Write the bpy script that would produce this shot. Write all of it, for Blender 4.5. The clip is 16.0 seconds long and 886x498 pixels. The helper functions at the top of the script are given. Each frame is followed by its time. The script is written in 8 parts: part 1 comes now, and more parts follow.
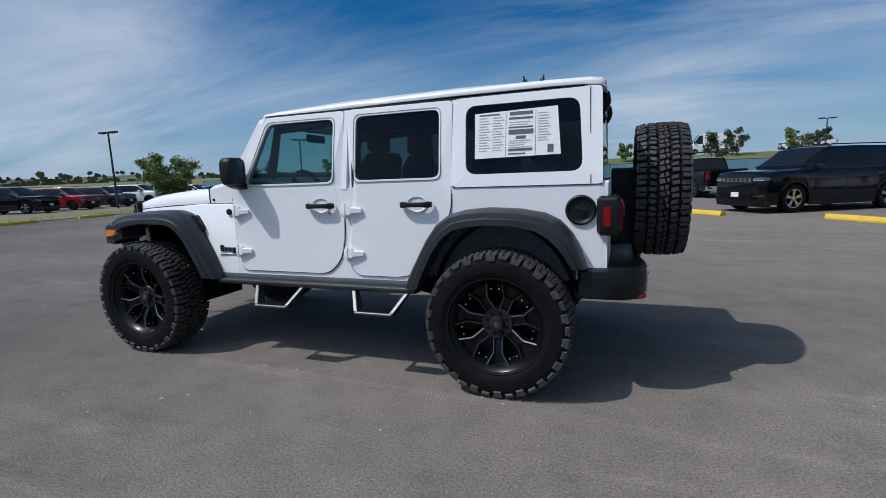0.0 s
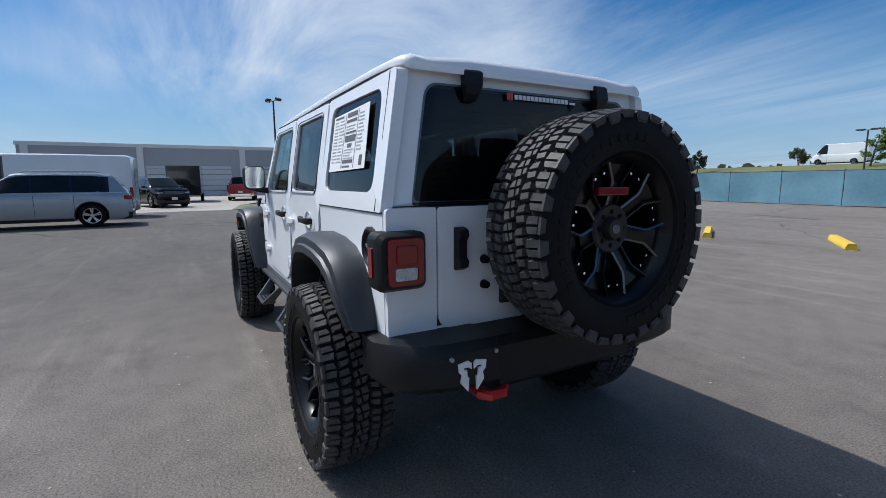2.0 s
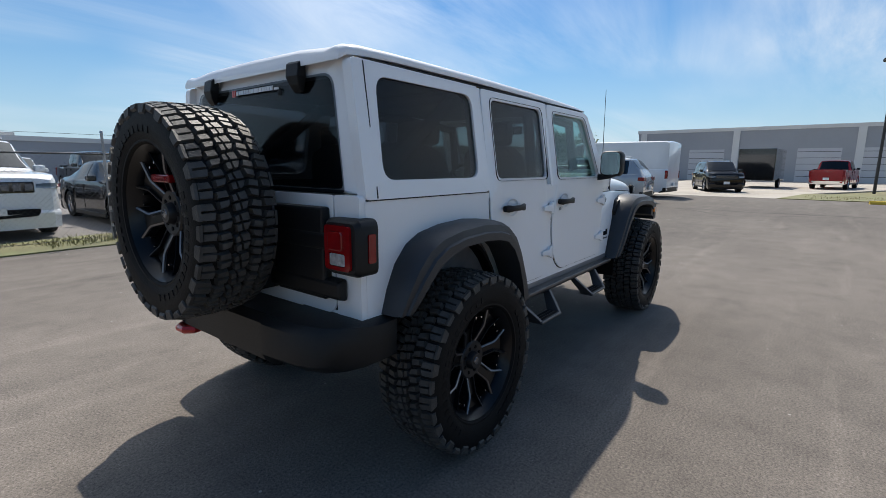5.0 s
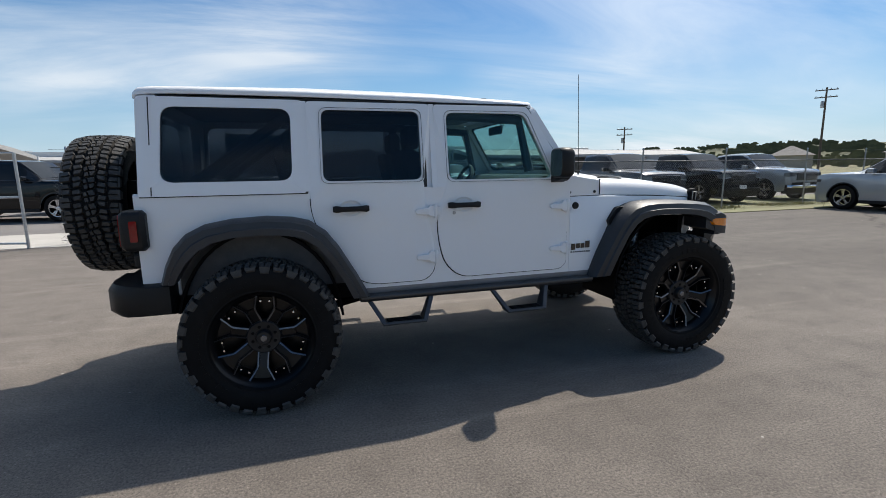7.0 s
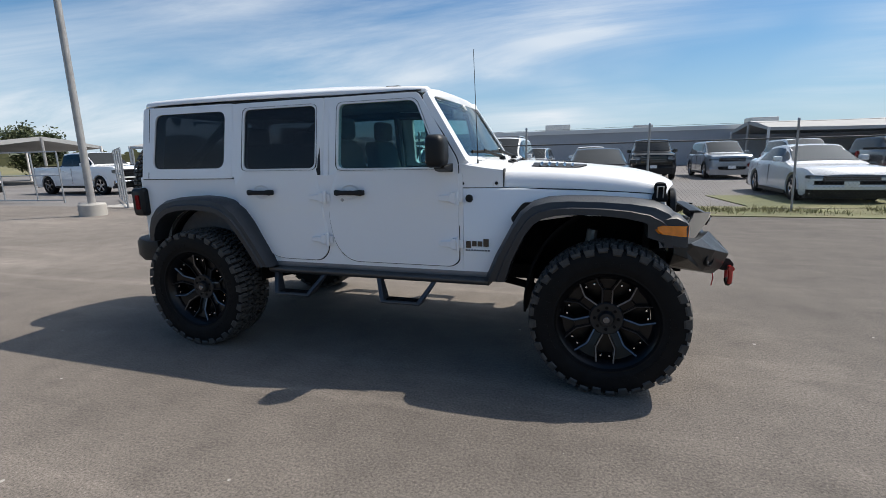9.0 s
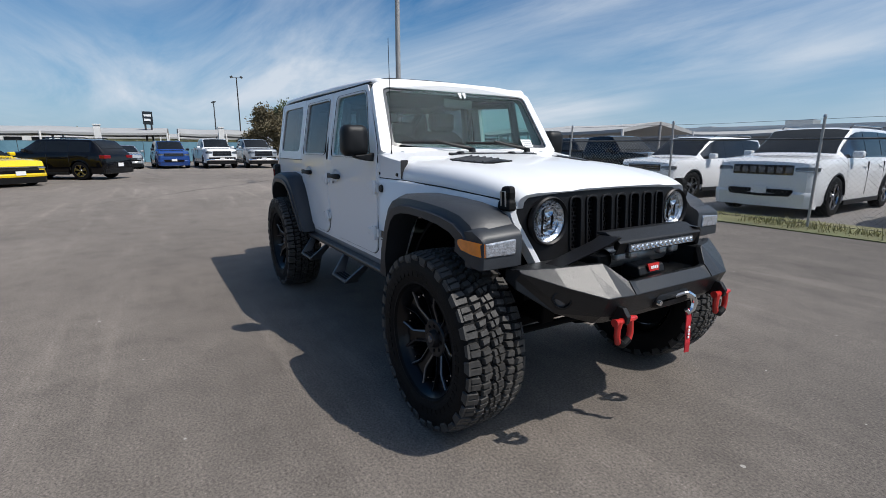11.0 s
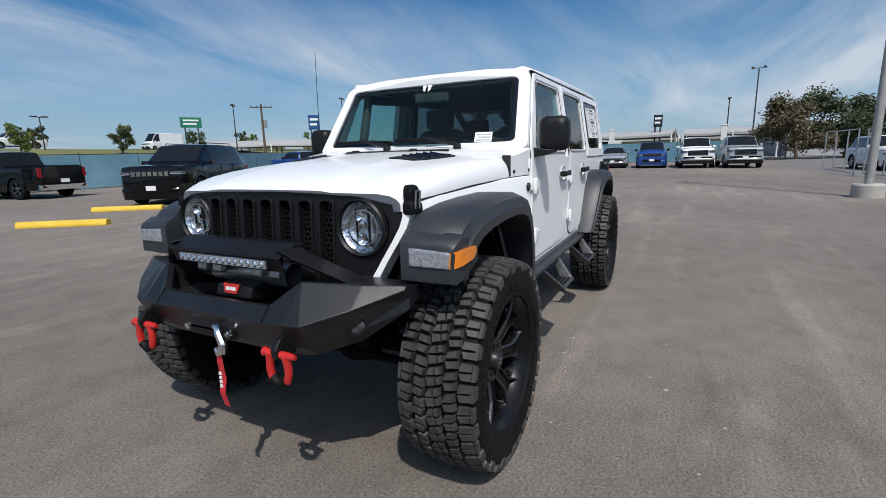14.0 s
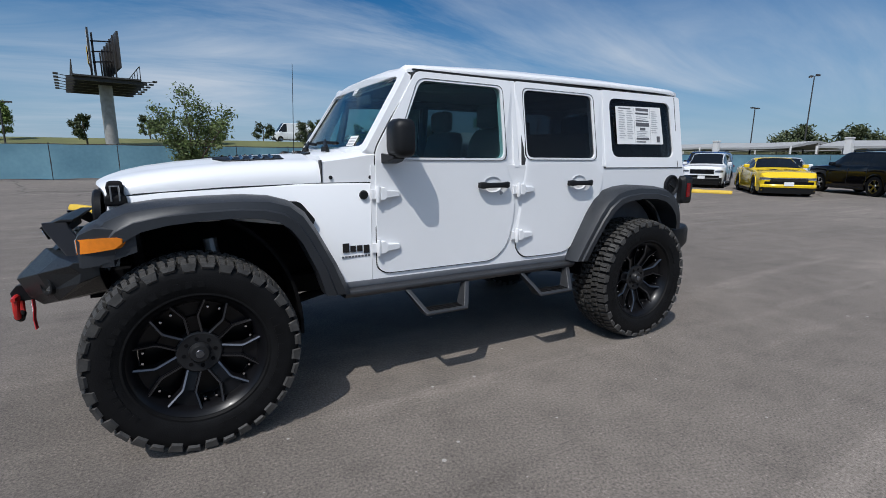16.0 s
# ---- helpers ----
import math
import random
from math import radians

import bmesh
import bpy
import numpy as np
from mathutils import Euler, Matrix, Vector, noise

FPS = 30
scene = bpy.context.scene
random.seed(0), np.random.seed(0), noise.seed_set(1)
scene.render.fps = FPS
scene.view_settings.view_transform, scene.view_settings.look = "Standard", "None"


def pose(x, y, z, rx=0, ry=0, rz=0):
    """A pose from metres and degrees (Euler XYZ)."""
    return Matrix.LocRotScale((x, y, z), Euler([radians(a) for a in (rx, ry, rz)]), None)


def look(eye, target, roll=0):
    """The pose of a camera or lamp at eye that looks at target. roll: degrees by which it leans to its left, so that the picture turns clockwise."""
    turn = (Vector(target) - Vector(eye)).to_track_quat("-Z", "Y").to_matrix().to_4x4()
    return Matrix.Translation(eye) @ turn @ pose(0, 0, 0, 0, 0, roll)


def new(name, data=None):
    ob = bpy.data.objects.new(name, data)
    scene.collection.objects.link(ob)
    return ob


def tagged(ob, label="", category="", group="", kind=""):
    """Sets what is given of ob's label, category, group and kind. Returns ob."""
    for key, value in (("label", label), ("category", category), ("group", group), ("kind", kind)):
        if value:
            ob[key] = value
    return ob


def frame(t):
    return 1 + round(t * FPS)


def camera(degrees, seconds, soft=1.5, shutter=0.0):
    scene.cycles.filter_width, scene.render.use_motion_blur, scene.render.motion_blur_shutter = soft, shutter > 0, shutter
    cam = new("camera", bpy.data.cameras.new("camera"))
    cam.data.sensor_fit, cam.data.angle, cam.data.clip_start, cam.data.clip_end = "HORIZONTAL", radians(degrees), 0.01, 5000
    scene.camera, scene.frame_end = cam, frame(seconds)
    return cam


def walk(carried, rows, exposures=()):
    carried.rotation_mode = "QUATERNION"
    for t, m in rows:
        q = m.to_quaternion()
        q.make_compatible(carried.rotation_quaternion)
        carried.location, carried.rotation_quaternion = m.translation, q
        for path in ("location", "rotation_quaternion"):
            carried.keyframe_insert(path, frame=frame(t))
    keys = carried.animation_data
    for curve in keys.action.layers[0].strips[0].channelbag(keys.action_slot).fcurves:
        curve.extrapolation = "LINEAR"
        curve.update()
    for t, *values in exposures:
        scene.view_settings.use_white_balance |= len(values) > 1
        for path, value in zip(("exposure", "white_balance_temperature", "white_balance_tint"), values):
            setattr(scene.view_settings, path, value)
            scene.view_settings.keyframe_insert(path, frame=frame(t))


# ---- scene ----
cam = camera(86.8, 16.0, soft=0.85)
PATH = [
    (0, (2.185, -3.617, 1.351), (1.49, -1.766, 1.053), -2.0),
    (0.5, (2.627, -3.223, 1.364), (1.71, -1.469, 1.08), -2.1),
    (1, (3.082, -2.64, 1.368), (1.846, -1.093, 1.09), -1.9),
    (1.5, (3.441, -2.107, 1.405), (1.953, -0.801, 1.123), -1.1),
    (2, (3.796, -1.458, 1.41), (2.07, -0.488, 1.125), -0.4),
    (2.5, (3.972, -0.883, 1.41), (2.098, -0.255, 1.107), -1.0),
    (3, (4.107, -0.195, 1.408), (2.137, -0.01, 1.115), -1.5),
    (3.2, (4.089, 0.102, 1.37), (2.109, 0.072, 1.085), -1.4),
    (5.3, (3.13, 2.444, 1.433), (1.705, 1.091, 1.062), -1.0),
    (5.5, (2.937, 2.634, 1.426), (1.613, 1.183, 1.046), -2.2),
    (6, (2.426, 3.103, 1.427), (1.366, 1.451, 1.041), -3.0),
    (6.5, (1.86, 3.429, 1.402), (1.015, 1.653, 1.039), -2.4),
    (7, (1.219, 3.75, 1.412), (0.668, 1.856, 1.082), -0.9),
    (7.5, (0.593, 3.909, 1.39), (0.315, 1.955, 1.064), -0.2),
    (8, (-0.117, 3.947, 1.411), (-0.077, 1.978, 1.06), -1.1),
    (8.2, (-0.386, 3.933, 1.424), (-0.236, 1.972, 1.063), -1.4),
    (10.3, (-2.873, 2.817, 1.433), (-1.54, 1.386, 1.017), 0.1),
    (10.5, (-3.054, 2.632, 1.434), (-1.627, 1.291, 1.024), 0.3),
    (11, (-3.439, 2.05, 1.409), (-1.78, 1.016, 0.987), 0.3),
    (11.5, (-3.736, 1.463, 1.403), (-1.918, 0.742, 0.982), 0.4),
    (12, (-3.887, 0.78, 1.386), (-1.964, 0.417, 0.977), 1.0),
    (12.5, (-3.961, 0.187, 1.379), (-2.006, 0.121, 0.964), 1.0),
    (13, (-3.853, -0.472, 1.362), (-1.92, -0.18, 0.939), -0.1),
    (13.5, (-3.687, -1.034, 1.379), (-1.82, -0.449, 0.963), -1.1),
    (14, (-3.319, -1.594, 1.352), (-1.579, -0.693, 0.954), -1.6),
    (14.5, (-3.011, -2.09, 1.367), (-1.41, -0.954, 0.984), -1.7),
    (15, (-2.536, -2.581, 1.35), (-1.142, -1.203, 0.953), -1.5),
    (15.5, (-2.097, -2.919, 1.363), (-0.889, -1.375, 0.969), -0.6),
    (16, (-1.52, -3.237, 1.358), (-0.561, -1.525, 0.972), 0.5),
]
walk(cam, [(t, look(eye, target, roll)) for t, eye, target, roll in PATH],
     [(0.0, -0.02, 6150, 10), (1.5, 0.20, 6150, 10), (3.0, 0.52, 6500, 10), (5.5, 0.68, 7100, 10), (8.0, 0.68, 7150, 10), (10.5, 0.38, 6750, 10), (12.5, 0.22, 6600, 10), (14.0, 0.18, 6600, 10), (16.0, 0.02, 6350, 10)])

# ---- light ----
SUN = Vector((-0.578, -0.426, 1.0)).normalized()
world = bpy.data.worlds.new("world")
scene.world = world
world.use_nodes = True
wn, wl = world.node_tree.nodes, world.node_tree.links
sky = wn.new("ShaderNodeTexSky")
sky.sky_type, sky.sun_disc = "NISHITA", False
sky.sun_elevation = math.asin(SUN.z)
sky.sun_rotation = math.atan2(SUN.x, SUN.y) % (2 * math.pi)
sky.altitude, sky.air_density, sky.dust_density, sky.ozone_density = 200.0, 0.9, 0.4, 2.6
back = wn["Background"]
back.inputs["Strength"].default_value = 0.108


def wnode(kind, **sockets):
    n = wn.new(kind)
    for k, v in sockets.items():
        n.inputs[int(k[1:]) if k[0] == "i" and k[1:].isdigit() else k].default_value = v
    return n


# thin cirrus: streaks in the plane of the cloud layer, a veil towards the horizon
tc = wn.new("ShaderNodeTexCoord")
sep = wn.new("ShaderNodeSeparateXYZ")
wl.new(tc.outputs["Generated"], sep.inputs[0])
zc = wnode("ShaderNodeMath", i1=0.0)
zc.operation = "MAXIMUM"
wl.new(sep.outputs["Z"], zc.inputs[0])
za = wnode("ShaderNodeMath", i1=0.16)
za.operation = "ADD"
wl.new(zc.outputs[0], za.inputs[0])
flat = []
for axis in "XY":
    d = wn.new("ShaderNodeMath")
    d.operation = "DIVIDE"
    wl.new(sep.outputs[axis], d.inputs[0])
    wl.new(za.outputs[0], d.inputs[1])
    flat.append(d)
com = wn.new("ShaderNodeCombineXYZ")
wl.new(flat[0].outputs[0], com.inputs[0])
wl.new(flat[1].outputs[0], com.inputs[1])
mp = wn.new("ShaderNodeMapping")
mp.inputs["Rotation"].default_value = (0, 0, radians(28))
mp.inputs["Scale"].default_value = (0.55, 1.7, 1)
wl.new(com.outputs[0], mp.inputs[0])
n1 = wnode("ShaderNodeTexNoise", Scale=0.62, Detail=9.0, Roughness=0.62, Distortion=0.7)
wl.new(mp.outputs[0], n1.inputs["Vector"])
n2 = wnode("ShaderNodeTexNoise", Scale=0.42, Detail=3.0, Roughness=0.5, Distortion=0.2)
wl.new(com.outputs[0], n2.inputs["Vector"])
mul = wn.new("ShaderNodeMath")
mul.operation = "MULTIPLY"
r1 = wn.new("ShaderNodeMapRange")
r1.inputs["From Min"].default_value, r1.inputs["From Max"].default_value = 0.36, 0.66
r2 = wn.new("ShaderNodeMapRange")
r2.inputs["From Min"].default_value, r2.inputs["From Max"].default_value = 0.36, 0.60
# a little more cirrus towards the south-west
lean = wn.new("ShaderNodeVectorMath")
lean.operation = "DOT_PRODUCT"
lean.inputs[1].default_value = (-0.008, -0.03, 0.0)
wl.new(tc.outputs["Generated"], lean.inputs[0])
# bright thin-cloud aureole round the sun, out of view, added to fill shade
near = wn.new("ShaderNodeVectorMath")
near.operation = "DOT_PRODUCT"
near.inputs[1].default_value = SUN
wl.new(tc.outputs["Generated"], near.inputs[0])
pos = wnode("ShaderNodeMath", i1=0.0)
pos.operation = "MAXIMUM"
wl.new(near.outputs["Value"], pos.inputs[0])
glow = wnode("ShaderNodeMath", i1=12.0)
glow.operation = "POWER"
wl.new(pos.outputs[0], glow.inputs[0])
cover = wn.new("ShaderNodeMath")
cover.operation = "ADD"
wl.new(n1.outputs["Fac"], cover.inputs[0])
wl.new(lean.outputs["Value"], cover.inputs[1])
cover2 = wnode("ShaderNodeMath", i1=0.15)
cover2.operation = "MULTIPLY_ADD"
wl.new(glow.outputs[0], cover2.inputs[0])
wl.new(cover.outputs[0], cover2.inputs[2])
wl.new(cover2.outputs[0], r1.inputs["Value"])
wl.new(n2.outputs["Fac"], r2.inputs["Value"])
wl.new(r1.outputs[0], mul.inputs[0])
wl.new(r2.outputs[0], mul.inputs[1])
veil = wn.new("ShaderNodeMapRange")
veil.inputs["From Min"].default_value, veil.inputs["From Max"].default_value = 0.0, 0.30
veil.inputs["To Min"].default_value, veil.inputs["To Max"].default_value = 0.85, 0.0
wl.new(sep.outputs["Z"], veil.inputs["Value"])
soft = wnode("ShaderNodeMath", i1=0.92)
soft.operation = "MULTIPLY"
wl.new(mul.outputs[0], soft.inputs[0])
mixc = wn.new("ShaderNodeMix")
mixc.data_type = "RGBA"
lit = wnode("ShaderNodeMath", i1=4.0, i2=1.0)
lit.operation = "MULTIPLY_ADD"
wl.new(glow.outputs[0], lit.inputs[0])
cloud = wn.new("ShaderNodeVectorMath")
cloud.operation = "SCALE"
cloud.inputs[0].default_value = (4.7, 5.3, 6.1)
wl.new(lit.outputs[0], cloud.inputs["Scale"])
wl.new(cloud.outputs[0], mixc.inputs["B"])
hue = wnode("ShaderNodeHueSaturation", Saturation=1.45, Value=0.70)
wl.new(sky.outputs[0], hue.inputs["Color"])
wl.new(soft.outputs[0], mixc.inputs["Factor"])
# blue haze low over the horizon
low = wn.new("ShaderNodeMix")
low.data_type = "RGBA"
low.inputs["B"].default_value = (2.2, 3.45, 4.9, 1)
wl.new(veil.outputs[0], low.inputs["Factor"])
wl.new(hue.outputs[0], low.inputs["A"])
wl.new(low.outputs["Result"], mixc.inputs["A"])
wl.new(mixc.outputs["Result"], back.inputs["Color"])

sun_data = bpy.data.lights.new("sun", "SUN")
sun_data.energy, sun_data.angle, sun_data.color = 3.2, radians(0.55), (1.0, 0.965, 0.92)
sun = new("sun", sun_data)
sun.matrix_world = look((0, 0, 40), Vector((0, 0, 40)) - SUN)


# ---- materials ----
def mat(name, color, rough=0.5, metal=0.0, vary=0.0, scale=6.0, bump=0.0, bump_scale=60.0, coat=0.0, second=None, rough_vary=0.0, detail=4.0, spec=None, rand=0.0):
    """A surface whose colour drifts at a large and a fine scale, with relief of its own."""
    m = bpy.data.materials.new(name)
    m.use_nodes = True
    nt = m.node_tree
    b = nt.nodes["Principled BSDF"]
    b.inputs["Base Color"].default_value = (*color, 1)
    b.inputs["Roughness"].default_value = rough
    b.inputs["Metallic"].default_value = metal
    b.inputs["Coat Weight"].default_value = coat
    b.inputs["Coat Roughness"].default_value = 0.03
    if spec is not None:
        b.inputs["Specular IOR Level"].default_value = spec
    t = nt.nodes.new("ShaderNodeTexCoord")
    if vary or second or rough_vary:
        big = nt.nodes.new("ShaderNodeTexNoise")
        big.inputs["Scale"].default_value, big.inputs["Detail"].default_value = scale, detail
        nt.links.new(t.outputs["Object"], big.inputs["Vector"])
        fine = nt.nodes.new("ShaderNodeTexNoise")
        fine.inputs["Scale"].default_value, fine.inputs["Detail"].default_value = scale * 11, 3
        nt.links.new(t.outputs["Object"], fine.inputs["Vector"])
        add = nt.nodes.new("ShaderNodeMath")
        add.operation = "MULTIPLY_ADD"
        add.inputs[1].default_value = 0.45
        nt.links.new(fine.outputs["Fac"], add.inputs[0])
        half = nt.nodes.new("ShaderNodeMath")
        half.operation = "MULTIPLY_ADD"
        half.inputs[1].default_value, half.inputs[2].default_value = 1.5, -0.475
        nt.links.new(big.outputs["Fac"], half.inputs[0])
        nt.links.new(half.outputs[0], add.inputs[2])
        mix = nt.nodes.new("ShaderNodeMix")
        mix.data_type = "RGBA"
        lo = [c * (1 - vary) for c in color]
        hi = second or [min(1, c * (1 + vary)) for c in color]
        mix.inputs["A"].default_value, mix.inputs["B"].default_value = (*lo, 1), (*hi, 1)
        nt.links.new(add.outputs[0], mix.inputs["Factor"])
        out = mix.outputs["Result"]
        if rand:
            info = nt.nodes.new("ShaderNodeObjectInfo")
            hs = nt.nodes.new("ShaderNodeHueSaturation")
            mr = nt.nodes.new("ShaderNodeMapRange")
            mr.inputs["To Min"].default_value, mr.inputs["To Max"].default_value = 1 - rand, 1 + rand
            nt.links.new(info.outputs["Random"], mr.inputs["Value"])
            nt.links.new(mr.outputs[0], hs.inputs["Value"])
            nt.links.new(out, hs.inputs["Color"])
            out = hs.outputs["Color"]
        nt.links.new(out, b.inputs["Base Color"])
        if rough_vary:
            rr = nt.nodes.new("ShaderNodeMapRange")
            rr.inputs["To Min"].default_value, rr.inputs["To Max"].default_value = rough - rough_vary, rough + rough_vary
            nt.links.new(add.outputs[0], rr.inputs["Value"])
            nt.links.new(rr.outputs[0], b.inputs["Roughness"])
    if bump:
        bn = nt.nodes.new("ShaderNodeTexNoise")
        bn.inputs["Scale"].default_value, bn.inputs["Detail"].default_value = bump_scale, 4
        nt.links.new(t.outputs["Object"], bn.inputs["Vector"])
        bu = nt.nodes.new("ShaderNodeBump")
        bu.inputs["Strength"].default_value, bu.inputs["Distance"].default_value = bump, 0.01
        nt.links.new(bn.outputs["Fac"], bu.inputs["Height"])
        nt.links.new(bu.outputs["Normal"], b.inputs["Normal"])
    return m


def glass_mat(name, tint, rough=0.0, alpha=0.25, ior=1.40):
    """Tinted car glass: part clear, part dark film, with a glossy face."""
    m = bpy.data.materials.new(name)
    m.use_nodes = True
    nt = m.node_tree
    b = nt.nodes["Principled BSDF"]
    b.inputs["Base Color"].default_value = (*[c * 0.03 for c in tint], 1)
    b.inputs["Roughness"].default_value = 0.02
    b.inputs["Specular IOR Level"].default_value = 0.0
    tr = nt.nodes.new("ShaderNodeBsdfTransparent")
    tr.inputs["Color"].default_value = (*tint, 1)
    mx = nt.nodes.new("ShaderNodeMixShader")
    mx.inputs[0].default_value = alpha
    nt.links.new(b.outputs[0], mx.inputs[1])
    nt.links.new(tr.outputs[0], mx.inputs[2])
    lw = nt.nodes.new("ShaderNodeLayerWeight")
    lw.inputs["Blend"].default_value = 0.5
    steep = nt.nodes.new("ShaderNodeMath")
    steep.operation = "POWER"
    steep.inputs[1].default_value = 5.0
    nt.links.new(lw.outputs["Facing"], steep.inputs[0])
    fr = nt.nodes.new("ShaderNodeMath")
    fr.operation = "MULTIPLY_ADD"
    fr.inputs[1].default_value, fr.inputs[2].default_value = 0.9, ((ior - 1) / (ior + 1)) ** 2
    nt.links.new(steep.outputs[0], fr.inputs[0])
    gl = nt.nodes.new("ShaderNodeBsdfGlossy")
    gl.inputs["Roughness"].default_value = 0.01
    m2 = nt.nodes.new("ShaderNodeMixShader")
    nt.links.new(fr.outputs[0], m2.inputs[0])
    nt.links.new(mx.outputs[0], m2.inputs[1])
    nt.links.new(gl.outputs[0], m2.inputs[2])
    nt.links.new(m2.outputs[0], nt.nodes["Material Output"].inputs[0])
    return m


M = {}
M["white_paint"] = mat("white_paint", (0.81, 0.814, 0.822), 0.30, coat=0.35, vary=0.015, scale=1.3, spec=0.35)
M["black_plastic"] = mat("black_plastic", (0.009, 0.0095, 0.0105), 0.46, vary=0.25, scale=9, bump=0.12, bump_scale=420, spec=0.28)
M["flare_plastic"] = mat("flare_plastic", (0.026, 0.029, 0.034), 0.44, vary=0.2, scale=5, bump=0.10, bump_scale=500, spec=0.45)
M["black_powder"] = mat("black_powder", (0.007, 0.007, 0.008), 0.42, vary=0.25, scale=7, bump=0.10, bump_scale=380, spec=0.3)
M["rim_black"] = mat("rim_black", (0.005, 0.005, 0.006), 0.30, coat=0.12, vary=0.2, scale=4, spec=0.22)
M["gloss_black"] = mat("gloss_black", (0.008, 0.008, 0.009), 0.12, coat=0.6, vary=0.2, scale=4)
M["hub_black"] = mat("hub_black", (0.016, 0.0165, 0.018), 0.36, spec=0.3, vary=0.2, scale=20)
M["rubber"] = mat("rubber", (0.007, 0.007, 0.0075), 0.6, vary=0.35, scale=14, bump=0.2, bump_scale=160, spec=0.13)
M["tread"] = mat("tread", (0.036, 0.035, 0.034), 0.55, vary=0.35, scale=18, bump=0.25, bump_scale=140, second=(0.075, 0.072, 0.068), spec=0.34)
M["under"] = mat("under", (0.004, 0.004, 0.0045), 0.7, vary=0.4, scale=8, spec=0.1)
M["machined"] = mat("machined", (0.50, 0.51, 0.54), 0.24, metal=1.0, vary=0.2, scale=30)
M["dark_tint"] = mat("dark_tint", (0.16, 0.17, 0.19), 0.26, metal=0.9, vary=0.2, scale=30)
M["edge_metal"] = mat("edge_metal", (0.15, 0.155, 0.17), 0.36, metal=1.0, vary=0.2, scale=30)
M["chrome"] = mat("chrome", (0.82, 0.83, 0.85), 0.08, metal=1.0, vary=0.05, scale=8)
M["steel"] = mat("steel", (0.42, 0.43, 0.44), 0.38, metal=0.9, vary=0.25, scale=12)
M["red_enamel"] = mat("red_enamel", (0.50, 0.022, 0.018), 0.32, coat=0.5, vary=0.2, scale=16)
M["red_lens"] = mat("red_lens", (0.21, 0.004, 0.006), 0.14, coat=0.25, vary=0.2, scale=30)
M["clear_lens"] = mat("clear_lens", (0.46, 0.48, 0.52), 0.16, metal=0.55, coat=1.0, vary=0.45, scale=55, bump=0.5, bump_scale=90)
M["amber_lens"] = mat("amber_lens", (0.78, 0.22, 0.012), 0.16, coat=1.0, vary=0.15, scale=40)
M["tint_glass"] = glass_mat("tint_glass", (0.44, 0.47, 0.50), alpha=0.85, ior=1.40)
M["front_glass"] = glass_mat("front_glass", (0.66, 0.82, 0.82), alpha=0.94)
M["screen_glass"] = glass_mat("screen_glass", (0.78, 0.89, 0.87), alpha=0.95, ior=1.36)
M["reflector"] = mat("reflector", (0.84, 0.87, 0.92), 0.17, metal=1.0, vary=0.25, scale=45, bump=1.0, bump_scale=40)
M["wire"] = mat("wire", (0.09, 0.09, 0.09), 0.55, metal=0.3, vary=0.3, scale=9)
M["dark_lens"] = mat("dark_lens", (0.07, 0.073, 0.078), 0.08, coat=1.0, vary=0.5, scale=30)
M["car_glass"] = mat("car_glass", (0.010, 0.012, 0.014), 0.04, vary=0.2, scale=2, spec=0.32)
M["lamp_glass"] = glass_mat("lamp_glass", (0.92, 0.94, 0.96), alpha=0.95)
M["silver_rocker"] = mat("silver_rocker", (0.20, 0.21, 0.23), 0.35, metal=0.3, vary=0.2, scale=6)
M["bumper_steel"] = mat("bumper_steel", (0.010, 0.011, 0.0125), 0.34, vary=0.25, scale=6, bump=0.14, bump_scale=420, spec=0.5)
M["step_black"] = mat("step_black", (0.030, 0.031, 0.034), 0.36, vary=0.2, scale=8, bump=0.1, bump_scale=380, spec=0.7)
M["red_strap"] = mat("red_strap", (0.55, 0.02, 0.03), 0.8, vary=0.2, scale=60, bump=0.3, bump_scale=500)
M["seal"] = mat("seal", (0.008, 0.008, 0.009), 0.6, vary=0.2, scale=20, spec=0.15)
M["seam"] = mat("seam", (0.012, 0.0125, 0.014), 0.7, vary=0.2, scale=9)
M["headliner"] = mat("headliner", (0.13, 0.13, 0.13), 0.9, vary=0.1, scale=12)
M["cabin"] = mat("cabin", (0.085, 0.085, 0.09), 0.75, vary=0.3, scale=12)
M["paper"] = mat("paper", (0.78, 0.78, 0.77), 0.6, vary=0.03, scale=8)
M["ink"] = mat("ink", (0.10, 0.10, 0.11), 0.7, vary=0.2, scale=40)
M["grey_ink"] = mat("grey_ink", (0.42, 0.42, 0.43), 0.7, vary=0.2, scale=40)
M["white_decal"] = mat("white_decal", (0.78, 0.78, 0.78), 0.5, vary=0.03, scale=20)
M["yellow_paint"] = mat("yellow_paint", (0.72, 0.46, 0.03), 0.62, vary=0.16, scale=5, bump=0.3, bump_scale=70, second=(0.80, 0.55, 0.07))
M["concrete"] = mat("concrete", (0.40, 0.38, 0.35), 0.85, vary=0.2, scale=0.9, bump=0.3, bump_scale=40)
M["galvanised"] = mat("galvanised", (0.40, 0.41, 0.42), 0.42, metal=0.7, vary=0.25, scale=14)
M["pole_paint"] = mat("pole_paint", (0.34, 0.33, 0.32), 0.5, metal=0.3, vary=0.25, scale=2.5)
M["dark_pole"] = mat("dark_pole", (0.035, 0.033, 0.032), 0.55, vary=0.3, scale=4)
M["wood_pole"] = mat("wood_pole", (0.10, 0.075, 0.055), 0.85, vary=0.35, scale=5, bump=0.4, bump_scale=30)
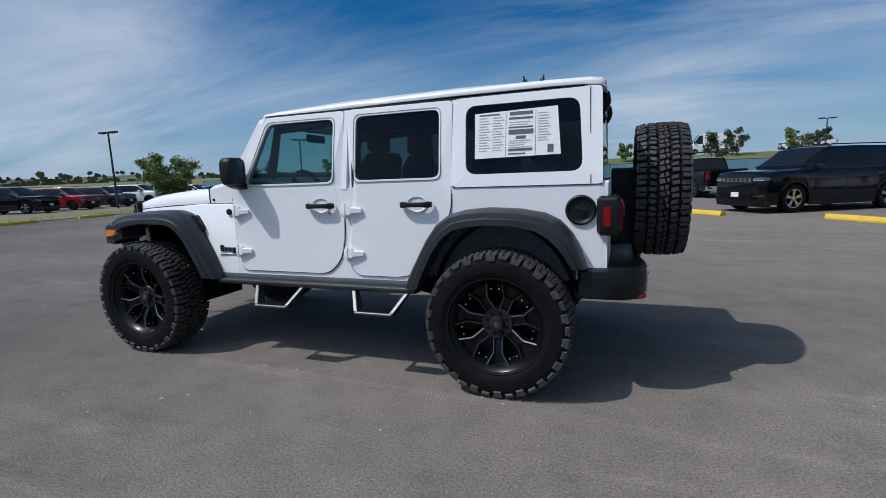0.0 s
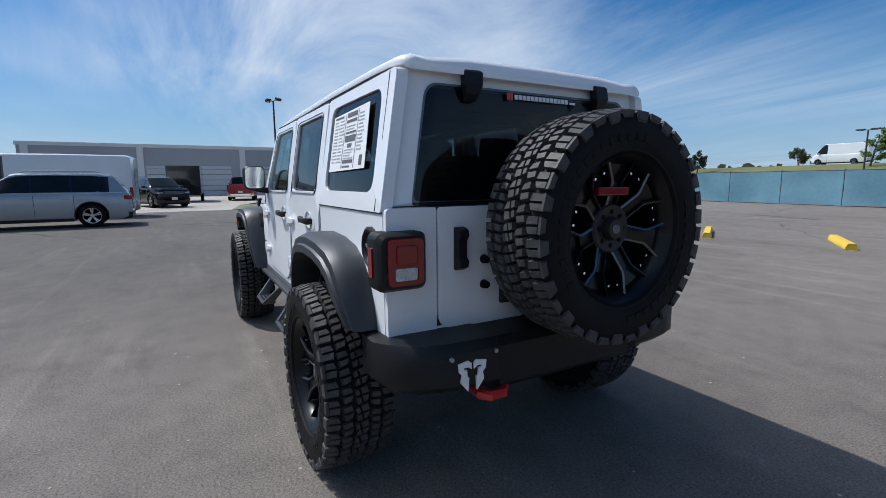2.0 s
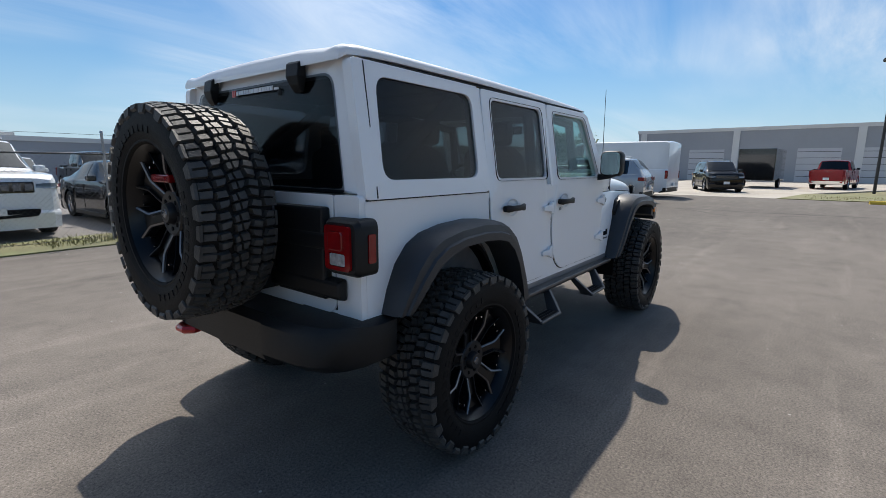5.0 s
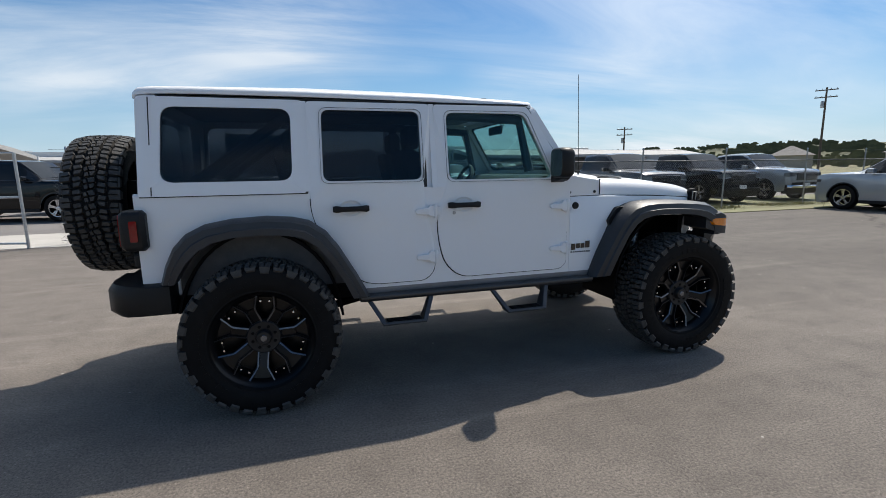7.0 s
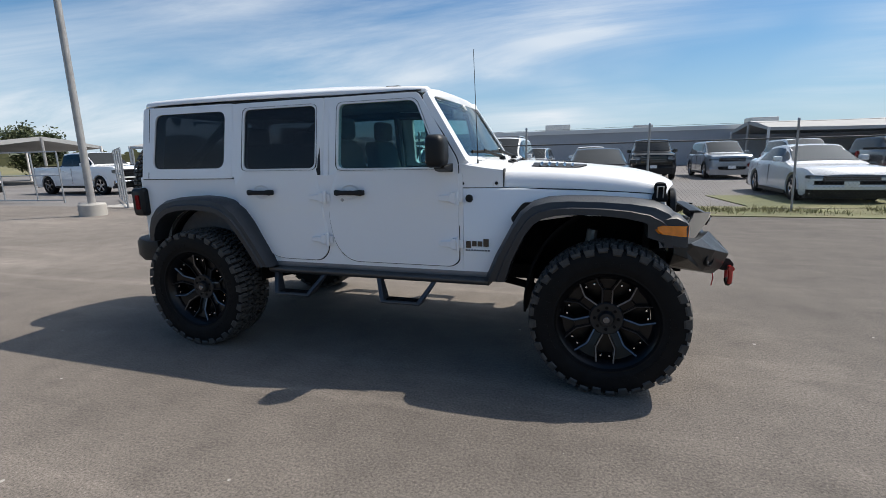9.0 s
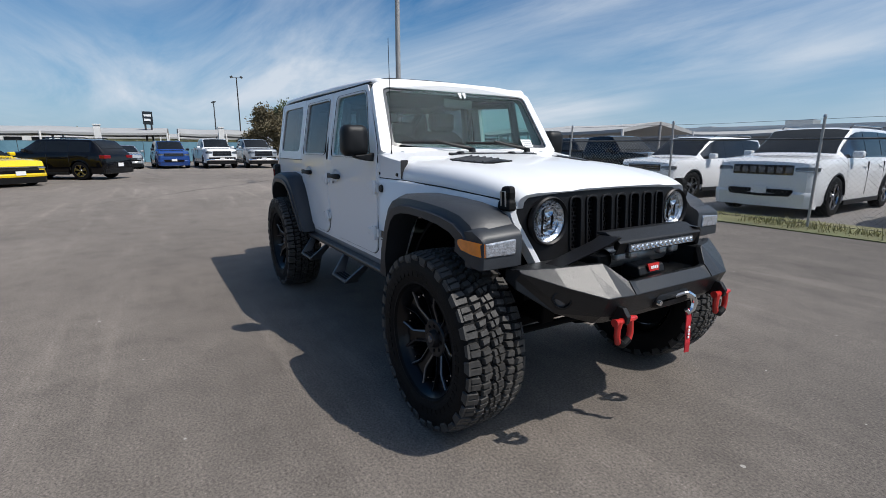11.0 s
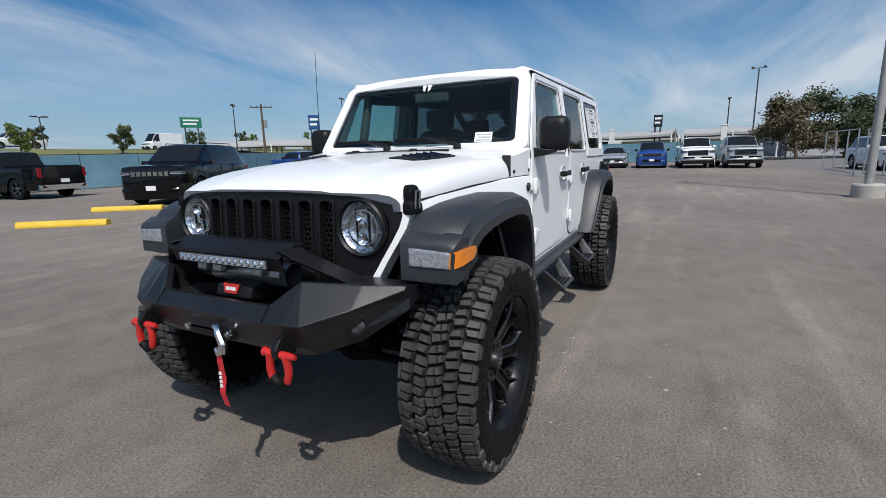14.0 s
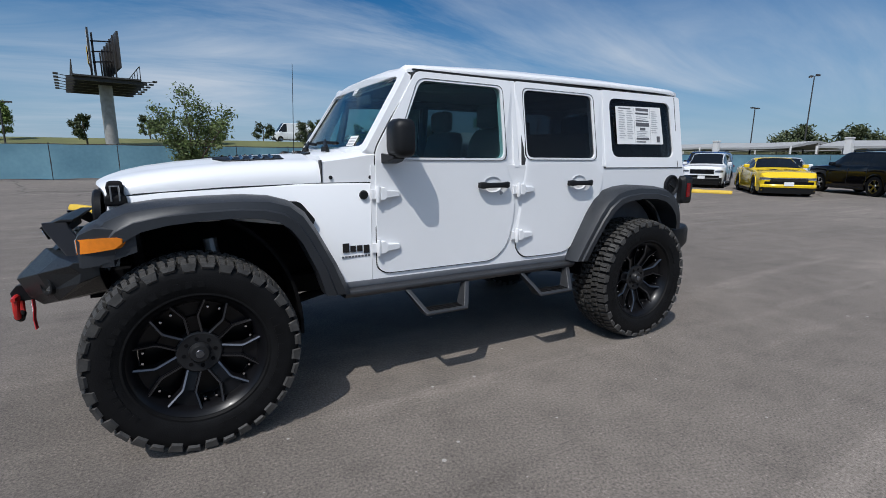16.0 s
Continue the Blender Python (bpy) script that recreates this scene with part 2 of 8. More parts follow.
M["mesh_screen"] = mat("mesh_screen", (0.085, 0.215, 0.30), 0.7, vary=0.25, scale=0.5, bump=0.2, bump_scale=9, second=(0.17, 0.33, 0.40))
M["canvas"] = mat("canvas", (0.36, 0.36, 0.355), 0.8, vary=0.08, scale=0.4)
M["stucco"] = mat("stucco", (0.36, 0.37, 0.39), 0.9, vary=0.08, scale=0.25, bump=0.2, bump_scale=12)
M["white_wall"] = mat("white_wall", (0.68, 0.67, 0.65), 0.85, vary=0.07, scale=0.3)
M["house_wall"] = mat("house_wall", (0.36, 0.32, 0.27), 0.85, vary=0.12, scale=0.3)
M["shutter"] = mat("shutter", (0.55, 0.55, 0.56), 0.6, vary=0.08, scale=0.6)
M["bark"] = mat("bark", (0.095, 0.072, 0.052), 0.9, vary=0.35, scale=7, bump=0.5, bump_scale=25)
M["leaf"] = mat("leaf", (0.075, 0.12, 0.035), 0.6, vary=0.45, scale=0.9, second=(0.15, 0.20, 0.055))
M["leaf_bright"] = mat("leaf_bright", (0.11, 0.17, 0.035), 0.6, vary=0.4, scale=0.9, second=(0.21, 0.28, 0.07))
M["leaf_dark"] = mat("leaf_dark", (0.04, 0.065, 0.026), 0.65, vary=0.45, scale=0.6, second=(0.10, 0.12, 0.045))
M["far_leaf"] = mat("far_leaf", (0.06, 0.078, 0.034), 0.8, vary=0.5, scale=0.05, second=(0.16, 0.155, 0.075), detail=6)
M["leaf_brown"] = mat("leaf_brown", (0.11, 0.095, 0.05), 0.7, vary=0.45, scale=0.6, second=(0.19, 0.15, 0.08))
M["grass"] = mat("grass", (0.085, 0.115, 0.036), 0.85, vary=0.4, scale=0.35, second=(0.20, 0.19, 0.09))
M["straw"] = mat("straw", (0.24, 0.20, 0.11), 0.85, vary=0.4, scale=1.4, second=(0.16, 0.18, 0.07), detail=8)
M["weed"] = mat("weed", (0.16, 0.17, 0.06), 0.8, vary=0.4, scale=1.6, second=(0.34, 0.30, 0.14))
M["sign_green"] = mat("sign_green", (0.01, 0.16, 0.09), 0.5, vary=0.1, scale=3)
M["sign_blue"] = mat("sign_blue", (0.012, 0.07, 0.20), 0.4, vary=0.1, scale=3)
M["roofing"] = mat("roofing", (0.20, 0.19, 0.18), 0.85, vary=0.2, scale=1)
for key, col in (("white", (0.76, 0.77, 0.78)), ("black", (0.004, 0.004, 0.005)), ("silver", (0.36, 0.38, 0.40)), ("grey", (0.050, 0.052, 0.058)),
                 ("yellow", (0.78, 0.53, 0.012)), ("blue", (0.015, 0.055, 0.22)), ("red", (0.30, 0.015, 0.018)), ("navy", (0.010, 0.016, 0.032)), ("bronze", (0.10, 0.085, 0.07))):
    M["car_" + key] = mat("car_" + key, col, 0.10 if key in ("black", "navy") else 0.25, metal=0.35 if key in ("silver", "grey", "bronze") else 0.0, coat=0.15 if key in ("black", "navy") else 0.8, vary=0.05, scale=1.0, spec=0.3)


# ---- mesh helpers ----
def part(name, bm, material, parent=None, label="", smooth=False, bevel=0.0, seg=2, at=None, angle=35):
    """Links a bmesh as one mesh object under a thing or under a part."""
    me = bpy.data.meshes.new(name)
    bmesh.ops.recalc_face_normals(bm, faces=bm.faces)
    bm.to_mesh(me)
    bm.free()
    me.materials.append(M[material] if isinstance(material, str) else material)
    if smooth:
        for p in me.polygons:
            p.use_smooth = True
        me.set_sharp_from_angle(angle=radians(angle))
    ob = new(name, me)
    if bevel:
        mod = ob.modifiers.new("bevel", "BEVEL")
        mod.width, mod.segments, mod.limit_method, mod.angle_limit = bevel, seg, "ANGLE", radians(30)
        mod.harden_normals = False
    if parent is not None:
        ob.parent = parent
    if at is not None:
        ob.matrix_basis = at
    if label:
        tagged(ob, label)
    return ob


def thing(name, label, category, group="", at=None, kind=""):
    ob = new(name)
    ob.empty_display_size = 0.2
    tagged(ob, label, category, group, kind)
    if at is not None:
        ob.matrix_basis = at
    return ob


def add_box(bm, x0, x1, y0, y1, z0, z1, m=None):
    vs = [bm.verts.new(m @ Vector((x, y, z)) if m else (x, y, z)) for x in (x0, x1) for y in (y0, y1) for z in (z0, z1)]
    for f in ((0, 1, 3, 2), (4, 6, 7, 5), (0, 4, 5, 1), (2, 3, 7, 6), (0, 2, 6, 4), (1, 5, 7, 3)):
        bm.faces.new([vs[i] for i in f])
    return vs


def box(x0, x1, y0, y1, z0, z1, m=None):
    bm = bmesh.new()
    add_box(bm, x0, x1, y0, y1, z0, z1, m)
    return bm


def add_loft(bm, rings, caps=True, closed=True):
    """Joins rings of equally many points, one after another."""
    rows = [[bm.verts.new(p) for p in r] for r in rings]
    n = len(rows[0])
    for a, b in zip(rows, rows[1:]):
        for i in range(n if closed else n - 1):
            j = (i + 1) % n
            bm.faces.new((a[i], a[j], b[j], b[i]))
    if caps:
        bm.faces.new(list(reversed(rows[0])))
        bm.faces.new(rows[-1])
    return rows


def loft(rings, caps=True, closed=True):
    bm = bmesh.new()
    add_loft(bm, rings, caps, closed)
    return bm


def add_tube(bm, pts, r, n=8, caps=True):
    """A round bar along a line of points; r is one radius or one for each point."""
    pts = [Vector(p) for p in pts]
    rs = r if isinstance(r, (list, tuple)) else [r] * len(pts)
    rings, side = [], None
    for i, p in enumerate(pts):
        d = (pts[min(i + 1, len(pts) - 1)] - pts[max(i - 1, 0)]).normalized()
        if side is None:
            side = d.orthogonal().normalized()
        side = (side - d * side.dot(d)).normalized()
        up = d.cross(side)
        rings.append([p + (side * math.cos(2 * math.pi * k / n) + up * math.sin(2 * math.pi * k / n)) * rs[i] for k in range(n)])
    add_loft(bm, rings, caps)


def tube(pts, r, n=8):
    bm = bmesh.new()
    add_tube(bm, pts, r, n)
    return bm


def add_prism(bm, outline, a, b, axis="y"):
    """A flat outline pushed from a to b along an axis. The outline is in the two other axes, in order."""
    def put(u, v, w):
        return {"x": (w, u, v), "y": (u, w, v), "z": (u, v, w)}[axis]
    add_loft(bm, [[put(u, v, a) for u, v in outline], [put(u, v, b) for u, v in outline]])


def prism(outline, a, b, axis="y"):
    bm = bmesh.new()
    add_prism(bm, outline, a, b, axis)
    return bm


def add_lathe(bm, profile, n=32, axis="y", centre=(0, 0, 0), closed=False):
    """Turns (radius, along) pairs about an axis."""
    rings = []
    for k in range(n):
        c, s = math.cos(2 * math.pi * k / n), math.sin(2 * math.pi * k / n)
        ring = []
        for r, h in profile:
            p = {"y": (r * c, h, r * s), "x": (h, r * c, r * s), "z": (r * c, r * s, h)}[axis]
            ring.append(Vector(p) + Vector(centre))
        rings.append(ring)
    rows = [[bm.verts.new(p) for p in r] for r in rings]
    m = len(profile)
    for k in range(n):
        a, b = rows[k], rows[(k + 1) % n]
        for i in range(m if closed else m - 1):
            bm.faces.new((a[i], a[(i + 1) % m], b[(i + 1) % m], b[i]))


def lathe(profile, n=32, axis="y", centre=(0, 0, 0), closed=False):
    bm = bmesh.new()
    add_lathe(bm, profile, n, axis, centre, closed)
    bmesh.ops.remove_doubles(bm, verts=bm.verts, dist=1e-5)
    return bm


def rounded(u0, u1, v0, v1, r, n=4):
    """The outline of a rectangle with round corners; r may be one radius or four (from u0 v0, anticlockwise)."""
    rs = r if isinstance(r, (list, tuple)) else [r] * 4
    out = []
    for (cu, cv, a0), q in zip(((u0, v0, 180), (u1, v0, 270), (u1, v1, 0), (u0, v1, 90)), rs):
        c = (cu + (q if cu == u0 else -q), cv + (q if cv == v0 else -q))
        for k in range(n + 1):
            a = radians(a0 + 90 * k / n)
            out.append((c[0] + q * math.cos(a), c[1] + q * math.sin(a)))
    return out


def lerp(table, x):
    """Reads a table of (x, value) pairs between its rows."""
    if x <= table[0][0]:
        return table[0][1]
    for (a, va), (b, vb) in zip(table, table[1:]):
        if x <= b:
            return va + (vb - va) * (x - a) / (b - a)
    return table[-1][1]


# ---- the white off-road suv: nose towards -x, middle of the wheelbase at the origin ----
def plate(outer, holes, place, back):
    """A sheet with holes: loops of (u, v), place(u, v, depth) puts them in space, back is its thickness."""
    bm = bmesh.new()
    loops = []
    for lp in [outer, *holes]:
        fr = [bm.verts.new((u, v, 0)) for u, v in lp]
        edges = [bm.edges.new((fr[i], fr[(i + 1) % len(fr)])) for i in range(len(fr))]
        loops.append((lp, fr, edges))
    bmesh.ops.triangle_fill(bm, use_beauty=True, use_dissolve=False, edges=[e for l in loops for e in l[2]], normal=(0, 0, 1))
    front = list(bm.faces)
    twin = {}
    for _, fr, _ in loops:
        for v in fr:
            twin[v] = bm.verts.new((v.co.x, v.co.y, 1))
    for f in front:
        bm.faces.new([twin[v] for v in reversed(f.verts)])
    for _, fr, _ in loops:
        n = len(fr)
        for i in range(n):
            a, b = fr[i], fr[(i + 1) % n]
            bm.faces.new((a, b, twin[b], twin[a]))
    for v in bm.verts:
        v.co = place(v.co.x, v.co.y, back * v.co.z)
    return bm


def ring_plate(outer, inner, place, back):
    """A flat band between two outlines of equally many points."""
    rows = [[place(u, v, 0) for u, v in outer], [place(u, v, 0) for u, v in inner], [place(u, v, back) for u, v in inner], [place(u, v, back) for u, v in outer]]
    return loft(rows + rows[:1], caps=False)


def smooth_loop(pts, r=0.04, n=5):
    """Rounds the corners of an outline; a point may carry its own radius."""
    out = []
    k = len(pts)
    for i, p in enumerate(pts):
        a, b, c = Vector(pts[i - 1][:2]), Vector(p[:2]), Vector(pts[(i + 1) % k][:2])
        q = p[2] if len(p) > 2 else r
        u, v = (a - b), (c - b)
        d = min(q, u.length * 0.48, v.length * 0.48)
        p0, p1 = b + u.normalized() * d, b + v.normalized() * d
        for j in range(n + 1):
            t = j / n
            s = p0.lerp(b, t).lerp(b.lerp(p1, t), t)
            out.append((s.x, s.y))
    return out


def skin(z):
    """Half the body's width at a height: flat flanks, glass leaning in."""
    return 0.776 if z < 1.315 else 0.776 - (z - 1.315) * 0.165


def flank(s, off=0.0):
    return lambda u, v, d: Vector((u, s * (skin(v) + off - d), v))


def bars(parent, name, material, place, rows, depth=0.004):
    for u0, u1, v0, v1 in rows:
        bm = bmesh.new()
        pts = [place(u, v, d) for d in (-depth, 0.002) for u, v in ((u0, v0), (u1, v0), (u1, v1), (u0, v1))]
        add_loft(bm, [pts[:4], pts[4:]])
        part(name, bm, material, parent)


lifted_car = thing("off_road_suv", "white lifted four-door off-road suv with black flares and winch bumper", "suv")

# tub, lower flanks
tub = smooth_loop([(-0.60, 0.655, 0.01), (0.955, 0.655, 0.01), (1.10, 0.93, 0.08), (1.24, 1.06, 0.08), (1.48, 1.085, 0.1), (1.74, 1.055, 0.08), (1.92, 0.93, 0.05), (1.985, 0.755, 0.01), (2.105, 0.755, 0.01), (2.105, 1.2870, 0.01), (1.20, 1.2870, 0.005), (1.195, 1.3095, 0.005), (-0.60, 1.3095, 0.01)])
for s in (-1, 1):
    part("body_side", plate(tub, [], flank(s), 0.06), "white_paint", lifted_car, bevel=0.008)
    # rocker strip and pinch weld
    part("rocker", loft([[(x, s * y, z) for y, z in ((0.70, 0.60), (0.765, 0.615), (0.779, 0.638), (0.778, 0.668), (0.70, 0.668))] for x in (-0.80, -0.6, 0.2, 0.93)]), "silver_rocker" if "silver_rocker" in M else "white_paint", lifted_car, smooth=True)
part("floor_pan", box(-0.62, 2.08, -0.70, 0.70, 0.60, 0.70), "under", lifted_car)
part("tailgate_sill", box(1.95, 2.135, -0.72, 0.72, 0.70, 0.83), "white_paint", lifted_car, bevel=0.02)

# doors with their frames
front_door = [(-0.572, 0.735, 0.07), (-0.52, 0.698, 0.05), (0.235, 0.698, 0.12), (0.345, 0.80, 0.12), (0.388, 0.98, 0.1), (0.388, 1.838, 0.03), (-0.285, 1.838, 0.03), (-0.572, 1.385, 0.05)]
front_hole = [(-0.462, 1.352, 0.05), (0.303, 1.352, 0.05), (0.303, 1.788, 0.05), (-0.262, 1.788, 0.05)]
rear_door = [(0.414, 0.76, 0.07), (0.48, 0.694, 0.07), (0.80, 0.694, 0.08), (0.90, 0.715, 0.06), (1.10, 0.97, 0.25), (1.188, 1.14, 0.1), (1.188, 1.840, 0.03), (0.414, 1.840, 0.03)]
rear_hole = [(0.487, 1.358, 0.05), (1.106, 1.358, 0.05), (1.098, 1.790, 0.05), (0.485, 1.790, 0.05)]
quarter = [(1.212, 1.2915, 0.01), (2.105, 1.2915, 0.02), (2.092, 1.848, 0.03), (1.212, 1.845, 0.01)]
quarter_hole = [(1.286, 1.368, 0.07), (1.994, 1.368, 0.07), (1.968, 1.792, 0.07), (1.276, 1.792, 0.07)]


def grown(pts, d):
    c = Vector((sum(p[0] for p in pts) / len(pts), sum(p[1] for p in pts) / len(pts)))
    return [(p[0] + math.copysign(d, p[0] - c.x), p[1] + math.copysign(d, p[1] - c.y), *p[2:]) for p in pts]


for s in (-1, 1):
    for nm, out, hole, glass in (("front_door", front_door, front_hole, "front_glass"), ("rear_door", rear_door, rear_hole, "tint_glass")):
        door = part(nm, plate(smooth_loop(out), [smooth_loop(hole)], flank(s, 0.010), 0.05), "white_paint", lifted_car, bevel=0.006)
        part("door_gap", plate(smooth_loop(grown(out, 0.0055)), [smooth_loop(grown(hole, 0.02))], flank(s, 0.0015), 0.03), "seam", door)
        part("window_seal", ring_plate(smooth_loop(grown(hole, 0.0125)), smooth_loop(grown(hole, -0.014)), flank(s, 0.0135), 0.022), "seal", door)
        part("window_glass", plate(smooth_loop(grown(hole, 0.004)), [], flank(s, -0.004), 0.005), glass, door)
        x0, x1 = ((0.097, 0.321) if nm == "front_door" else (0.839, 1.060))
        zh = 1.187
        cup = bmesh.new()
        add_lathe(cup, [(0.0, 0.0), (0.040, 0.001), (0.052, 0.007), (0.056, 0.013)], 20, "y", (0, 0, 0))
        for v in cup.verts:
            v.co = Vector(((x0 + x1) / 2 + v.co.x * 1.25, s * (skin(zh) + 0.004 + v.co.y * 0.7), zh + 0.002 + v.co.z * 0.9))
        part("handle_cup", cup, "white_paint", door, smooth=True)
        bm = bmesh.new()
        add_loft(bm, [[(x, s * (0.790 + y), zh + z) for y, z in rounded(oy, oy + 0.026, -hz, hz, 0.008, 2)] for x, oy, hz in ((x0, 0.0, 0.017), (x0 + 0.02, 0.012, 0.021), (x0 + 0.06, 0.020, 0.016), (x1 - 0.06, 0.020, 0.016), (x1 - 0.02, 0.012, 0.021), (x1, 0.0, 0.017))])
        part("door_handle", bm, "black_plastic", door, smooth=True)
        if nm == "front_door":
            part("key_lock", lathe([(0, 0.018), (0.010, 0.018), (0.012, 0.012)], 12, "y", (0.275, 0, 1.135)) if s > 0 else lathe([(0, -0.018), (0.010, -0.018), (0.012, -0.012)], 12, "y", (0.275, 0, 1.135)), "steel", door, at=pose(0, s * 0.775, 0))
        xg = -0.575 if nm == "front_door" else 0.400
        for zc in (1.152, 0.850):
            hinge = bmesh.new()
            prof = [(0.0, 0.036), (0.028, 0.040), (0.040, 0.022), (0.118, 0.016), (0.122, 0.0), (0.118, -0.016), (0.040, -0.022), (0.028, -0.034), (0.0, -0.034)]
            add_loft(hinge, [[(xg + 0.018 + u, s * (0.784 + q * (1.0 if u < 0.05 else 0.6)), zc + v) for u, v in prof] for q in (0.0, 0.026)])
            hp = part("hinge", hinge, "white_paint", door, bevel=0.005)
            part("hinge_pin", lathe([(0, 0.046), (0.011, 0.046), (0.013, 0.04), (0.013, -0.040), (0.011, -0.046), (0, -0.046)], 10, "z", (xg + 0.008, s * 0.800, zc)), "white_paint", hp, smooth=True)
            part("hinge_leaf", box(xg - 0.028, xg + 0.004, s * 0.786 - 0.006, s * 0.786 + 0.006, zc - 0.028, zc + 0.028), "white_paint", hp, bevel=0.003)
    # hardtop side with its fixed window
    top_side = part("hardtop_side", plate(smooth_loop(quarter), [smooth_loop(quarter_hole)], flank(s, 0.006), 0.05), "white_paint", lifted_car, bevel=0.006)
    part("window_frame", plate(smooth_loop(grown(quarter_hole, 0.010)), [smooth_loop(grown(quarter_hole, -0.05 if s < 0 else -0.018))], flank(s, 0.003), 0.012), "gloss_black", top_side)
    part("window_glass", plate(smooth_loop(grown(quarter_hole, 0.004)), [], flank(s, -0.006), 0.005), "tint_glass", top_side)
    part("belt_seam", plate([(1.20, 1.2860), (2.10, 1.2860), (2.10, 1.2925), (1.20, 1.2925)], [], flank(s, 0.0045), 0.03), "seam", lifted_car)
    part("hardtop_seam", plate([(2.036, 1.296), (2.042, 1.296), (2.030, 1.842), (2.024, 1.842)], [], flank(s, 0.0075), 0.01), "seam", top_side)
    # drip line under the roof edge
    part("drip_seam", loft([[(x, s * (skin(1.85) + o), 1.846 + z) for o, z in ((0.004, 0), (0.004, 0.006), (-0.03, 0.006), (-0.03, 0))] for x in (-0.30, 0.8, 1.98)]), "seam", lifted_car)
    # pillar between the doors and the hardtop
    part("pillar", plate([(0.384, 1.30), (0.418, 1.30), (0.418, 1.84), (0.384, 1.84)], [], flank(s, 0.004), 0.04), "white_paint", lifted_car)
    part("pillar", plate([(1.184, 1.30), (1.215, 1.30), (1.215, 1.84), (1.184, 1.84)], [], flank(s, 0.003), 0.04), "white_paint", lifted_car)

# roof
roof = []
for x, edge, crown, w in [(a, b - 0.004 + 0.009 * (a + 0.345), c + 0.0 + 0.009 * (a + 0.345), d) for a, b, c, d in ((-0.345, 1.845, 1.862, 0.655), (-0.325, 1.858, 1.885, 0.672), (-0.2, 1.864, 1.905, 0.678), (0.2, 1.872, 1.928, 0.682), (0.39, 1.875, 1.934, 0.683), (1.2, 1.878, 1.936, 0.683), (1.8, 1.874, 1.922, 0.68), (2.02, 1.868, 1.908, 0.676), (2.085, 1.860, 1.892, 0.668), (2.112, 1.842, 1.866, 0.65))]:
    half = [(w, edge - 0.022), (w + 0.004, edge - 0.006), (w - 0.006, edge + 0.010), (w - 0.03, edge + 0.022), (w - 0.10, crown - 0.018), (w - 0.28, crown - 0.004)]
    roof.append([(x, -y, z) for y, z in half] + [(x, 0, crown)] + [(x, y, z) for y, z in reversed(half)])
part("roof", loft(roof), "white_paint", lifted_car, smooth=True, angle=50)
for x in (-0.02, 0.395):
    part("roof_seam", loft([[(x + o, y, lerp([(-0.68, 1.886), (-0.4, 1.927), (0, 1.934), (0.4, 1.927), (0.68, 1.886)], y) + (0.012 if x > 0 else 0.0) + z) for o, z in ((-0.003, -0.03), (0.003, -0.03), (0.003, 0.003), (-0.003, 0.003))] for y in (-0.6, -0.4, 0, 0.4, 0.6)]), "seam", lifted_car)

# rear of the hardtop and liftglass
def rear_place(u, v, d):
    return Vector((2.118 - (v - 1.32) * 0.055 - 0.03 * (u / 0.70) ** 4 - d, u * (1 - max(0, v - 1.315) * 0.16), v))


rear_top = part("hardtop_rear", plate(smooth_loop([(-0.772, 1.3125, 0.02), (0.772, 1.3125, 0.02), (0.756, 1.866, 0.07), (-0.756, 1.866, 0.07)]), [smooth_loop([(-0.640, 1.330, 0.03), (0.640, 1.330, 0.03), (0.605, 1.795, 0.06), (-0.605, 1.795, 0.06)])], rear_place, 0.06), "white_paint", lifted_car, bevel=0.012)
part("liftglass", plate(smooth_loop([(-0.648, 1.312, 0.03), (0.648, 1.312, 0.03), (0.616, 1.803, 0.06), (-0.616, 1.803, 0.06)]), [], lambda u, v, d: rear_place(u, v, d) + Vector((0.004, 0, 0)), 0.006), "tint_glass", lifted_car)
for s in (-1, 1):
    bm = bmesh.new()
    add_loft(bm, [[rear_place(s * 0.40 + q * w, z, -t) for q, t in ((-1, 0.0), (-1, h), (1, h), (1, 0.0))] for z, w, h in ((1.870, 0.040, 0.016), (1.852, 0.046, 0.040), (1.80, 0.044, 0.046), (1.765, 0.034, 0.034), (1.735, 0.026, 0.014))])
    part("glass_hinge", bm, "black_plastic", lifted_car, bevel=0.004)
bars(lifted_car, "window_lettering", "white_decal", lambda u, v, d: rear_place(u, v, d) + Vector((0.006, 0, 0)), [(-0.150 + 0.0245 * k, -0.150 + 0.0245 * k + 0.018, 1.764, 1.784) for k in range(14)] + [(0.20, 0.236, 1.764, 1.774)], 0.002)
bars(lifted_car, "window_emblem", "red_enamel", lambda u, v, d: rear_place(u, v, d) + Vector((0.006, 0, 0)), [(-0.195, -0.180, 1.758, 1.790), (-0.176, -0.161, 1.758, 1.790)], 0.002)
part("washer_nozzle", lathe([(0, 0.02), (0.014, 0.016), (0.016, 0.0)], 10, "x", (2.073, 0.21, 1.752)), "black_plastic", lifted_car)

# tailgate
def gate_place(u, v, d):
    return Vector((2.142 - 0.008 * (u / 0.78) ** 4 - d, u, v))


